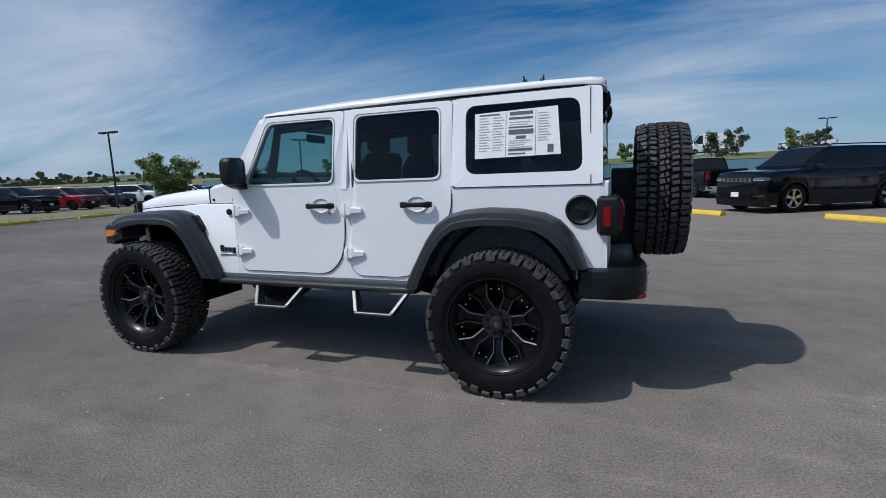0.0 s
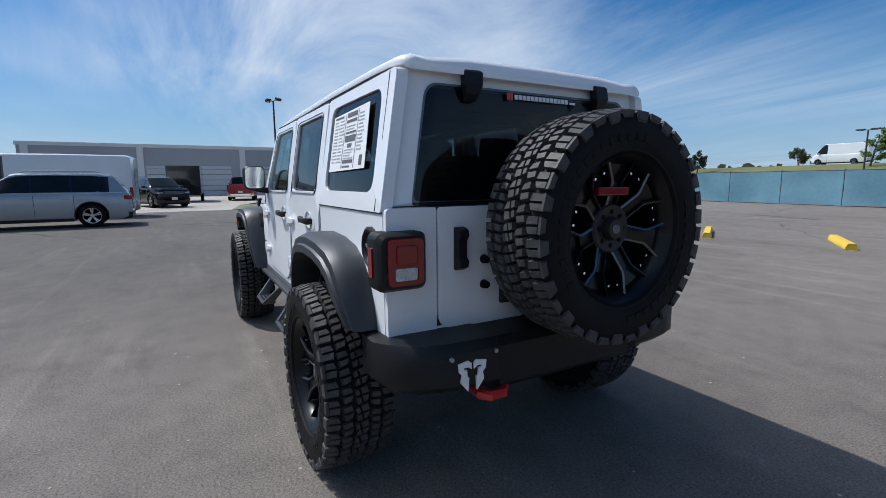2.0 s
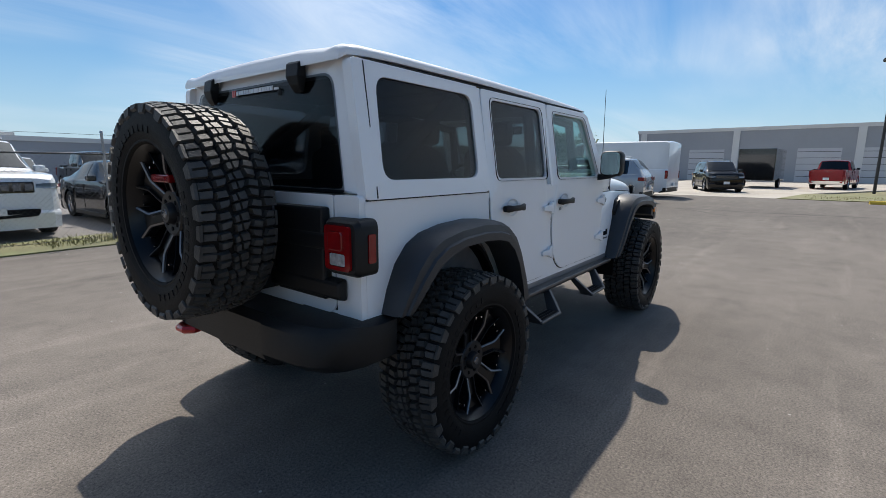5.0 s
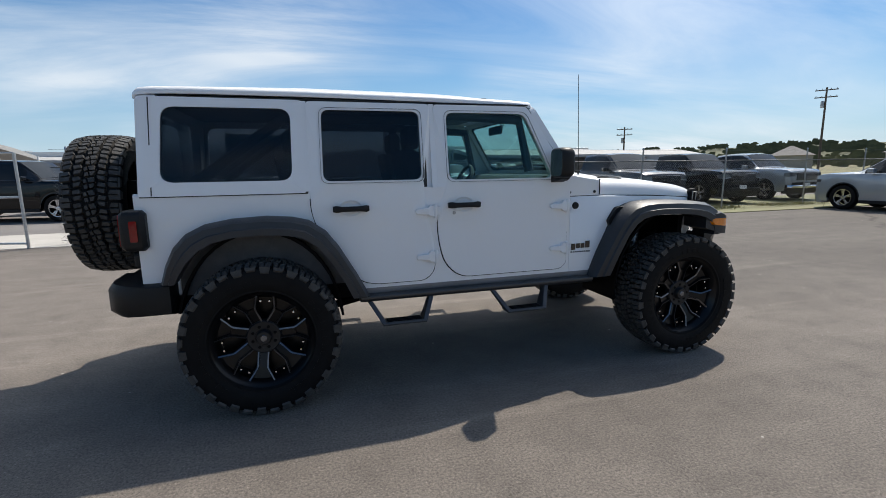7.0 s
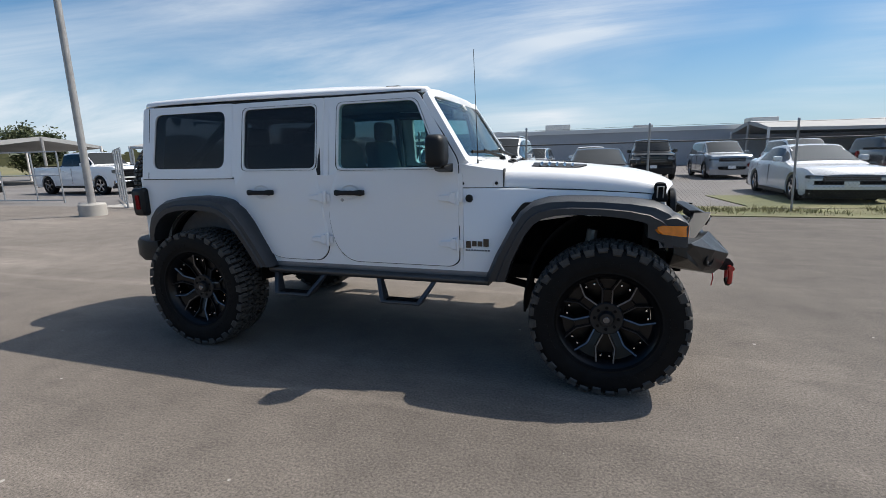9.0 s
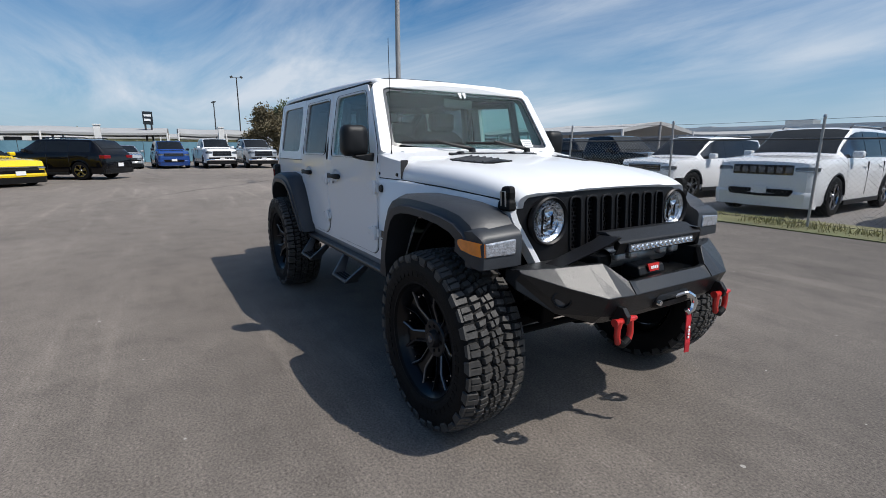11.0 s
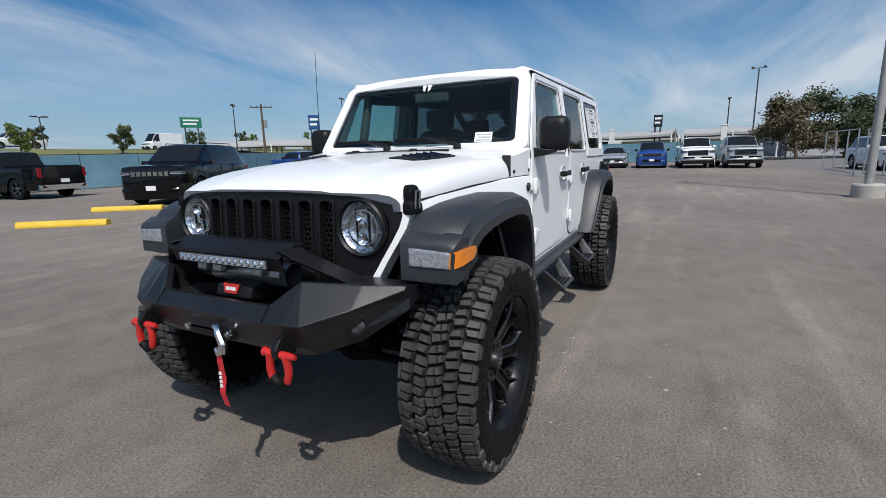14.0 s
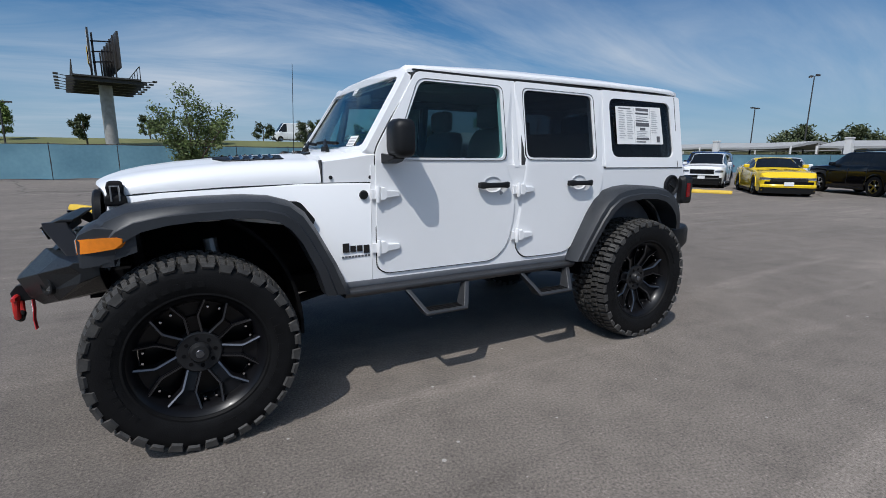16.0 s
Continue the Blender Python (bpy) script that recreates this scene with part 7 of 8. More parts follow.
for x, y, a in ((2.0, 10.6, 34), (4.5, 12.6, 36), (7.65, 10.1, 30), (10.1, 11.6, 26), (-0.7, 10.9, 30), (-3.4, 10.5, 30), (-6.9, 12.4, 30), (17.2, 8.3, 24), (22.4, 8.7, 24)):
    wheel_stop(x, y, a)
for x, y in ((-22.0, 5.0), (-22.4, 8.9), (-22.7, 12.6), (-22.9, 16.2), (-23.0, 19.8), (-23.1, 23.4)):
    wheel_stop(x, y, 8, 0.0)


def screen_fence(name, x0, y0, x1, y1, h, label, step=3.0):
    """A chain link fence that carries a teal wind screen."""
    root = thing(name, label, "fence", at=pose(x0, y0, 0, 0, 0, math.degrees(math.atan2(y1 - y0, x1 - x0))))
    d = math.hypot(x1 - x0, y1 - y0)
    n = max(1, round(d / step))
    for k in range(n + 1):
        part("post", tube([(d * k / n, 0, -0.1), (d * k / n, 0, h + 0.06)], 0.035, 8), "dark_pole", root)
    part("top_rail", tube([(0, 0, h), (d, 0, h)], 0.022, 6), "dark_pole", root)
    for k in range(n):
        a, b = d * k / n, d * (k + 1) / n
        rings = []
        for i in range(9):
            u = i / 8
            rings.append([(a + 0.02 + (b - a - 0.04) * u, -0.05 + 0.05 * math.sin(u * 3.1) * random.uniform(0.3, 1) + q, h * v - 0.02 + 0.05 * (1 if v < 0.5 else -0.3) * math.sin(u * 3.14)) for v, q in ((0.02, 0), (0.5, 0.03), (1, 0), (1, 0.006), (0.5, 0.036), (0.02, 0.006))])
        part("screen_panel", loft(rings), "mesh_screen", root, smooth=True)
    return root


screen_fence("screen_fence", -34, 30.0, 16.5, 27.0, 1.85, "chain link fence with a faded teal wind screen")
screen_fence("screen_fence", 16.5, 27.0, 30.0, 32.0, 1.85, "chain link fence with a faded teal wind screen")
screen_fence("screen_fence", 30.0, 32.0, 49.0, 31.0, 1.85, "teal screened fence behind the parked pickups")
screen_fence("screen_fence", 49.0, 31.0, 46.8, -6.5, 1.85, "pale blue screened fence below the canopies")


def chain_fence(x0, y0, x1, y1, h, label, posts, links=True):
    root = thing("chain_link_fence", label, "fence", at=pose(x0, y0, 0, 0, 0, math.degrees(math.atan2(y1 - y0, x1 - x0))))
    d = math.hypot(x1 - x0, y1 - y0)
    for k, u in enumerate(posts):
        lean = random.uniform(-0.12, 0.12)
        p = part("post", tube([(u, 0, -0.1), (u + lean, 0, h + 0.40)], 0.024, 8), "pole_paint", root)
        part("cap", lathe([(0, h + 0.43), (0.022, h + 0.42), (0.033, h + 0.38)], 8, "z", (u + lean, 0, 0)), "galvanised", p)
    for z, r in ((h, 0.017), (0.08, 0.004)):
        part("tension_wire" if r < 0.01 else "top_rail", tube([(0, 0, z), (d, 0, z)], r, 6), "wire", root)
    part("barbed_wire", tube([(0, 0, h + 0.36), (d * 0.5, 0, h + 0.33), (d, 0, h + 0.36)], 0.004, 4), "wire", root)
    if links:
        verts, faces = [], []
        s, r = 0.085, 0.0015
        n = int(d / s)
        for k in range(-int(h / s), n):
            for up in (1, -1):
                a = k * s
                lo, hi = (max(0, -a), min(h, d - a))
                if hi - lo < 0.05:
                    continue
                p = [(a + lo, lo if up > 0 else h - lo), (a + hi, hi if up > 0 else h - hi)]
                base = len(verts)
                for (px, pz) in p:
                    for (ox, oz) in ((-r, -r), (r, -r), (r, r), (-r, r)):
                        verts.append((px + ox, (0.003 if up > 0 else -0.003) + oz, pz + oz * 0 + ox * 0))
                for i in range(4):
                    j = (i + 1) % 4
                    faces.append((base + i, base + j, base + 4 + j, base + 4 + i))
        me = bpy.data.meshes.new("mesh_fabric")
        me.from_pydata(verts, [], faces)
        me.materials.append(M["wire"])
        ob = new("mesh_fabric", me)
        ob.parent = root
        tagged(ob, kind="stuff")
    return root


chain_fence(-22.5, -9.45, -2.0, -8.3, 1.6, "leaning chain link fence with a top wire", [0, 3.0, 6.2, 10.2, 13.7, 17.0, 20.0])
chain_fence(-2.0, -8.3, 6.2, -7.9, 1.6, "leaning chain link fence with a top wire", [2.27, 5.0, 8.0])


def tube_gate(x0, y0, turn, w, h):
    root = thing("tube_gate", "open tube gate leaf of dull galvanised steel", "gate", "gate leaves", pose(x0, y0, -0.02, 0, 0, turn))
    for x in (0, w * 0.28, w * 0.64, w):
        part("upright", tube([(x, 0, 0.0 if x == 0 else 0.12), (x, 0, h)], 0.028, 8), "galvanised", root)
    for z in (0.12, h * 0.55, h):
        part("rail", tube([(0, 0, z), (w, 0, z)], 0.022, 6), "galvanised", root)
    return root


tube_gate(6.6, -7.5, -18, 3.6, 1.9)
tube_gate(10.3, -7.4, -8, 2.4, 1.9)
tube_gate(12.8, -7.4, -35, 4.0, 1.9)
tube_gate(17.5, -8.6, 8, 4.2, 1.9)
tube_gate(22.0, -7.8, 2, 4.4, 1.9)


def lamp_post(x, y, h, label, heads=2, r=0.07, material="dark_pole", base=False, turn=0, flood=True):
    root = thing("lamp_post", label, "lamp post", at=pose(x, y, 0, 0, 0, turn))
    part("pole", tube([(0, 0, 0), (0, 0, h * 0.5), (0, 0, h)], [r * 1.15, r, r * 0.8], 12), material, root, smooth=True)
    if base:
        part("footing", lathe([(0, 0.34), (0.30, 0.34), (0.33, 0.30), (0.33, -0.05)], 20, "z"), "concrete", root, smooth=True)
    part("crossarm", tube([(-0.45, 0, h), (0.45, 0, h)], 0.03, 6), material, root)
    for s in ((-1, 1) if heads == 2 else (-1, 0, 1)):
        head = part("lamp_head", box(-0.2, 0.2, -0.14, 0.14, -0.09, 0.09) if flood else box(-0.32, 0.32, -0.16, 0.16, -0.06, 0.06), material, root, bevel=0.03, at=pose(s * 0.52, 0, h + 0.06, 25 if flood else 0, 0, 90 * s if flood else 0))
        part("lens", box(-0.15, 0.15, -0.10, 0.10, -0.10, -0.08), "clear_lens", head)
    return root


lamp_post(11.9, -5.65, 9.6, "tall grey steel lamp post on a round concrete footing", material="pole_paint", base=True, r=0.085)
lamp_post(-32.0, 20.3, 5.35, "dark flat-headed lamp post by the sunken lot", flood=False)
lamp_post(-32.3, 5.0, 7.2, "dark lamp post with twin floodlights in the gravel yard", turn=30)
lamp_post(-75.0, 62.0, 6.0, "thin dark lamp post far across the lot", flood=False)
lamp_post(60.0, 49.0, 10.5, "lamp post with twin floodlights by the far fence", turn=20)
lamp_post(62.0, 24.9, 10.6, "lamp post with twin floodlights above the canopies", turn=60)
lamp_post(56.0, -7.5, 9.0, "lamp post with twin floodlights by the drive", turn=80)
lamp_post(61.0, 30.3, 7.5, "thin lamp post among the canopies", flood=False)
lamp_post(60.0, -5.4, 6.5, "thin lamp post among the canopies", flood=False)
lamp_post(50.0, -20.0, 5.9, "lamp post with twin floodlights by the drive", turn=10)
lamp_post(-14.0, 50, 5.5, "dark flat-headed lamp post below the bank", flood=False)
lamp_post(40.0, 50.5, 8.1, "lamp post with twin floodlights beyond the fence", turn=40)
lamp_post(-27.0, 35.4, 5.5, "dark flat-headed lamp post behind the screened fence", flood=False, turn=50)
lamp_post(24, 62, 6.5, "dark flat-headed lamp post on the bank", flood=False)


def utility_pole(x, y, h, turn, label, arms=2):
    root = thing("utility_pole", label, "utility pole", at=pose(x, y, 0, 0, 0, turn))
    part("pole", tube([(0, 0, -0.2), (0, 0, h)], [0.16, 0.10], 10), "wood_pole", root, smooth=True)
    for k in range(arms):
        z = h - 0.35 - 0.9 * k
        part("crossarm", box(-1.2, 1.2, -0.06, 0.06, z - 0.06, z + 0.06), "wood_pole", root)
        for s in (-1.05, -0.45, 0.45, 1.05):
            part("insulator", lathe([(0, 0.16), (0.035, 0.15), (0.05, 0.08), (0.03, 0.0)], 8, "z", (s, 0, z + 0.06)), "steel", root)
    part("transformer", lathe([(0, 0.9), (0.16, 0.88), (0.2, 0.82), (0.2, 0.05), (0, 0)], 12, "z", (0.3, 0, h - 2.6)), "galvanised", root)
    return root


utility_pole(-64.5, -42.9, 11.3, -57, "weathered wooden power pole with two crossarms")
utility_pole(-50, -64.0, 8.0, -36, "weathered wooden power pole with transformer")
utility_pole(36.3, 41.5, 7.4, -45, "wooden power pole with a camera box", 1)
utility_pole(-95, -37.6, 10.0, -66, "far wooden power pole", 1)


# ---- trees ----
def crown_of(root, tips, spread, material, leaves, leaf, open_, rnd):
    """Many single leaves in uneven clumps round the twigs."""
    verts, faces = [], []
    clumps = [(t, rnd.uniform(0.10, 0.24) * spread) for t in tips for _ in range(2)]
    for i in range(leaves):
        c, cr = clumps[rnd.randrange(len(clumps))]
        d = Vector((rnd.gauss(0, 1), rnd.gauss(0, 1), rnd.gauss(0, 0.8)))
        p = c + d.normalized() * cr * (rnd.random() ** open_) * 1.4
        n = Vector((rnd.gauss(0, 1), rnd.gauss(0, 1), rnd.gauss(0.6, 1))).normalized()
        u = n.orthogonal().normalized()
        u.rotate(Matrix.Rotation(rnd.uniform(0, 6.28), 3, n))
        v = n.cross(u)
        s = leaf * rnd.uniform(0.6, 1.4)
        k = len(verts)
        verts += [p - u * s, p - v * s * 0.45 + n * s * 0.12, p + u * s, p + v * s * 0.45 + n * s * 0.12]
        faces.append((k, k + 1, k + 2, k + 3))
    me = bpy.data.meshes.new("crown")
    me.from_pydata(verts, [], faces)
    me.materials.append(M[material])
    ob = new("crown", me)
    ob.parent = root


def tree(x, y, h, spread, material, label, trunk_h=0.3, leaves=2600, leaf=0.11, z=0.0, seed=1, open_=0.5, name="tree", stems=0):
    rnd = random.Random(seed)
    root = thing(name, label, "tree", at=pose(x, y, z, 0, 0, rnd.uniform(0, 360)))
    bm = bmesh.new()
    if stems:
        r0, tips = h * 0.011, []
        for k in range(stems):
            a = 2 * math.pi * k / stems + rnd.uniform(-0.4, 0.4)
            out = spread * rnd.uniform(0.15, 1.0)
            hh = h * rnd.uniform(0.55, 1.0) * (1.0 - 0.35 * out / spread)
            pts = [Vector((math.cos(a) * out * u ** 1.15, math.sin(a) * out * u ** 1.15, hh * u ** 0.8)) + Vector((rnd.uniform(-0.08, 0.08), rnd.uniform(-0.08, 0.08), 0)) * (u > 0) * h * 0.3 for u in (0, 0.3, 0.6, 0.85, 1.0)]
            add_tube(bm, pts, [r0 * 1.2, r0, r0 * 0.6, r0 * 0.3, r0 * 0.06], 6)
            for i, p in enumerate(pts[1:]):
                tips.append(p)
                for j in range(3):
                    b2, ln = rnd.uniform(0, 6.3), spread * rnd.uniform(0.15, 0.42) * (1.1 - 0.18 * i)
                    t2 = p + Vector((math.cos(b2) * ln, math.sin(b2) * ln, ln * rnd.uniform(-0.35, 0.8)))
                    t2.z = max(t2.z, 0.2)
                    add_tube(bm, [p, p.lerp(t2, 0.5) + Vector((0, 0, 0.06 * ln)), t2], [r0 * 0.3, r0 * 0.2, r0 * 0.04], 4)
                    tips += [t2, p.lerp(t2, 0.55)]
        part("trunk", bm, "bark", root, smooth=True)
        crown_of(root, tips, spread * 0.75, material, leaves, leaf, open_, rnd)
        return root
    th = h * trunk_h
    top = Vector((rnd.uniform(-0.1, 0.1) * h, rnd.uniform(-0.1, 0.1) * h, h * 0.8))
    r0 = h * 0.022
    add_tube(bm, [(0, 0, -0.1), (top.x * 0.2, top.y * 0.2, th), top * 0.65, top], [r0 * 1.3, r0, r0 * 0.55, r0 * 0.12], 8)
    tips = []
    for k in range(11):
        u = 0.25 + 0.65 * k / 10
        a = rnd.uniform(0, 6.3)
        base = Vector((top.x * u, top.y * u, max(th * 0.7, top.z * u)))
        ln = spread * rnd.uniform(0.55, 1.05) * (1.0 - 0.55 * abs(u - 0.45))
        tip = base + Vector((math.cos(a) * ln, math.sin(a) * ln, h * rnd.uniform(0.05, 0.24)))
        mid = base.lerp(tip, 0.5) + Vector((0, 0, -0.03 * h))
        add_tube(bm, [base, mid, tip], [r0 * 0.45, r0 * 0.28, r0 * 0.06], 5)
        tips += [mid, tip, base.lerp(tip, 0.8)]
        for j in range(2):
            b2 = a + rnd.uniform(-1.0, 1.0)
            t2 = mid + Vector((math.cos(b2), math.sin(b2), rnd.uniform(0.1, 0.7))) * ln * 0.5
            add_tube(bm, [mid, t2], [r0 * 0.2, r0 * 0.04], 4)
            tips.append(t2)
    tips.append(top)
    part("trunk", bm, "bark", root, smooth=True)
    crown_of(root, tips, spread, material, leaves, leaf, open_, rnd)
    return root


tree(-0.8, 24.6, 4.7, 2.25, "leaf", "young leafy tree in front of the screened fence", 0.16, 7500, 0.08, seed=3, stems=10)
tree(-31.6, 24.6, 4.8, 2.3, "leaf_bright", "small bright green tree on the lot edge", 0.16, 9500, 0.11, seed=5, stems=9)
tree(54.0, -14.8, 6.2, 4.6, "leaf_dark", "broad dark green oak beyond the gates", 0.22, 16000, 0.16, seed=7)
tree(50.5, -10.5, 5.3, 3.3, "leaf_brown", "oak with brownish spring leaves", 0.22, 11000, 0.15, seed=8)
tree(48.7, -26.8, 5.1, 3.2, "leaf_dark", "round dark tree beyond the roofs", 0.3, 5600, 0.17, seed=9)
tree(78.0, 33.0, 6.6, 4.0, "leaf_dark", "far tree above the canopies", 0.3, 4200, 0.24, seed=10)
tree(84.0, 28.0, 6.5, 3.4, "leaf_dark", "far tree above the canopies", 0.3, 3600, 0.24, seed=11)
tree(-58.0, -24.0, 6.2, 4.6, "leaf", "broad tree beside far houses", 0.2, 6500, 0.2, seed=12)
tree(-75.0, -36.0, 5.5, 3.8, "leaf_dark", "broad tree beside far houses", 0.2, 5000, 0.2, seed=13)
rnd = random.Random(4)
for k, (x, y) in enumerate(((-42, 62), (-34, 58), (-26, 66), (-17, 60), (-9, 55), (-4, 64), (3, 58), (9, 66), (15, 60), (19, 55), (24, 64), (30, 58), (35, 66), (41, 60), (52, 64), (60, 70), (12, 52), (-60, 70), (70, 66))):
    zz = lerp(prof, y - abs(x) * 0.05) * 0.75
    tree(x, y, rnd.uniform(2.4, 4.0), rnd.uniform(0.9, 1.5), "leaf_dark" if k % 3 else "leaf_bright", "young planted tree on the grass bank", 0.2, 1800, 0.13, zz - 0.05, seed=20 + k)


# dry grass and weeds along the chain link fence and the lot edge
rnd = random.Random(61)
verts, faces = [], []
for k in range(15000):
    if k % 4:
        x = rnd.uniform(-23.0, 5.6)
        y = -8.12 + 0.05 * (x - 3.0) + rnd.gauss(0, 0.33)
        if not -9.8 < y < -7.6 or (x > -5 and y < -8.8):
            continue
    else:
        x, y = -23.9 + rnd.uniform(-2.5, 0.5), rnd.uniform(2, 26)
    if noise.noise(Vector((x * 0.7, y * 0.7, 3.0))) < -0.12:
        continue
    hgt, a = rnd.uniform(0.03, 0.14) * (1.6 if rnd.random() < 0.08 else 1.0), rnd.uniform(0, 6.3)
    lean = Vector((rnd.gauss(0, 0.4), rnd.gauss(0, 0.4), 1)) * hgt
    u = Vector((math.cos(a), math.sin(a), 0)) * rnd.uniform(0.004, 0.011)
    b0 = Vector((x, y, 0.012))
    i = len(verts)
    verts += [b0 - u, b0 + u, b0 + lean * 0.6 + u * 0.6, b0 + lean]
    faces.append((i, i + 1, i + 2, i + 3))
me = bpy.data.meshes.new("weeds")
me.from_pydata(verts, [], faces)
me.materials.append(M["weed"])
tagged(new("weeds", me), "dry grass and green weeds along the fence foot", "weeds", kind="stuff")


# ---- buildings, billboard, canopies ----
def long_building(name, x, y, turn, w, d, h, label, wall="stucco", doors=0, steps=(), parapet=0.35):
    """A plain commercial block: its front runs along its own x, and looks towards its own -y."""
    root = thing(name, label, "building", at=pose(x, y, 0, 0, 0, turn))
    part("wall", box(0, w, 0, d, 0, h), wall, root)
    part("roof", box(-0.1, w + 0.1, -0.1, d + 0.1, h, h + parapet), "white_wall" if wall != "white_wall" else "stucco", root)
    for k in range(doors):
        x0 = w * (k + 0.5) / doors - 1.7
        dr = part("garage_door", box(x0, x0 + 3.4, -0.05, 0.05, 0.0, 3.3), "shutter", root)
        for j in range(5):
            part("slat_joint", box(x0 + 0.05, x0 + 3.35, -0.06, -0.045, 0.6 * j + 0.55, 0.6 * j + 0.59), "seam", dr)
    for a in steps:
        part("pilaster", box(a - 0.3, a + 0.3, -0.12, 0.0, 0, h), "white_wall", root)
    return root


long_building("warehouse", -56, -14.6, 89, 29.2, 30, 5.2, "long grey warehouse with a row of garage doors", doors=6, steps=(0.6, 10, 20, 28.8))
long_building("warehouse", -55.0, 14.8, 89, 8, 18, 3.7, "lower grey wing of the warehouse", doors=1)
long_building("service_building", -42, -60, 2, 78, 16, 3.0, "long grey service building behind the storage lot", "stucco", doors=6)
long_building("office_building", 66, -12, -84, 18, 14, 3.4, "grey office building with a white roof edge", "stucco", doors=0)
long_building("sales_office", 74, 20, -92, 12, 10, 3.1, "small white sales office under a wide roof", "white_wall", doors=0)
for x, y, h, t in ((-160, -85, 7.5, 20), (-140, -105, 7.0, 40), (-185, -60, 7.0, 10), (-120, -140, 7.5, 60)):
    house = thing("house", "far house with tan walls and a hipped brown roof", "house", "far houses", pose(x, y, 0, 0, 0, t))
    part("wall", box(-8, 8, -5, 5, -0.6, h * 0.6), "house_wall", house)
    part("roof", loft([[(-8.6, -5.6, h * 0.6), (8.6, -5.6, h * 0.6), (8.6, 5.6, h * 0.6), (-8.6, 5.6, h * 0.6)], [(-4, -0.3, h), (4, -0.3, h), (4, 0.3, h), (-4, 0.3, h)]]), "roofing", house)
    for k in range(4):
        part("window", box(-6.6 + 3.8 * k, -5.2 + 3.8 * k, -5.05, -4.9, 1.2, 2.6), "car_glass", house)

# units on the service building's roof
for u, w, h in ((4, 2.2, 1.3), (11, 1.0, 0.7), (23, 2.6, 1.5), (26.6, 1.3, 0.6), (35, 2.0, 1.1), (44, 2.8, 1.5), (52, 1.4, 0.8), (60, 2.4, 1.3), (70, 1.6, 0.9)):
    unit = part("roof_unit", box(u, u + w, 2.0, 2.0 + w * 0.8, 3.3, 3.3 + h * 0.8), "galvanised", bpy.data.objects["service_building"], bevel=0.04)
    part("unit_grille", box(u + 0.15, u + w - 0.15, 1.97, 2.01, 3.4, 3.2 + h * 0.8), "seam", unit)

# office details: windows and a glass door
for u in (1.0, 3.6, 6.2, 9.0):
    part("window", box(u, u + 1.7, -0.06, 0.04, 0.9, 2.5), "car_glass", bpy.data.objects["sales_office"])
for u in (1.2, 5.0, 9.0, 13.0):
    part("window", box(u, u + 2.6, -0.06, 0.04, 0.8, 3.2), "car_glass", bpy.data.objects["office_building"])


def canopy(x, y, turn, w, d, h, rise):
    """A tensile shade: a ridge on masts, low edges between posts."""
    root = thing("shade_canopy", "white tensile shade canopy on steel posts", "canopy", "shade canopies", pose(x, y, 0, 0, 0, turn))
    rings = []
    for i in range(9):
        u = i / 8
        sag = 0.10 * math.sin(math.pi * ((u * 2) % 1))
        rings.append([(w * u, 0, h - sag), (w * u, d * 0.3, h + rise * 0.7 - sag), (w * u, d * 0.5, h + rise - sag), (w * u, d * 0.7, h + rise * 0.7 - sag), (w * u, d, h - sag),
                      (w * u, d, h - sag - 0.22), (w * u, d * 0.5, h + rise * 0.6), (w * u, 0, h - sag - 0.22)])
    part("fabric", loft(rings), "canvas", root, smooth=True, angle=60)
    for u in (0, 0.5, 1):
        for v in (0, 1):
            part("post", tube([(w * u, d * v, 0), (w * u, d * v, h)], 0.09, 8), "white_wall", root)
        part("mast", tube([(w * u, d * 0.5, 0), (w * u, d * 0.5, h + rise * 0.9)], 0.1, 8), "pole_paint", root)
    return root


for x, y, t, w, d in ((43, 62, -54, 20, 9), (54, 42, -93, 20, 10), (53.5, 20, -93, 20, 10), (53, -1, -93, 9, 9), (68, 44, -93, 22, 10), (78, 12, -93, 24, 10), (18, -34, -2, 18, 8), (36, -24, -4, 20, 8), (14, -47, -2, 16, 7), (-38, -44, 3, 26, 8)):
    canopy(x, y, t, w, d, 3.4 if y > 50 else 2.75, 0.9 if y > 50 else 0.62)
for x, y in ((48.6, 27.8), (48.2, 15.9), (48, 5.5), (47.6, -4.5), (49, 38.0)):
    col = thing("gate_column", "white square column at the lot entrance", "column", "white entrance columns", pose(x + 1.2, y, 0))
    part("shaft", box(-0.25, 0.25, -0.25, 0.25, 0, 3.2), "white_wall", col, bevel=0.02)
    part("cap", box(-0.3, 0.3, -0.3, 0.3, 3.2, 3.32), "white_wall", col, bevel=0.02)


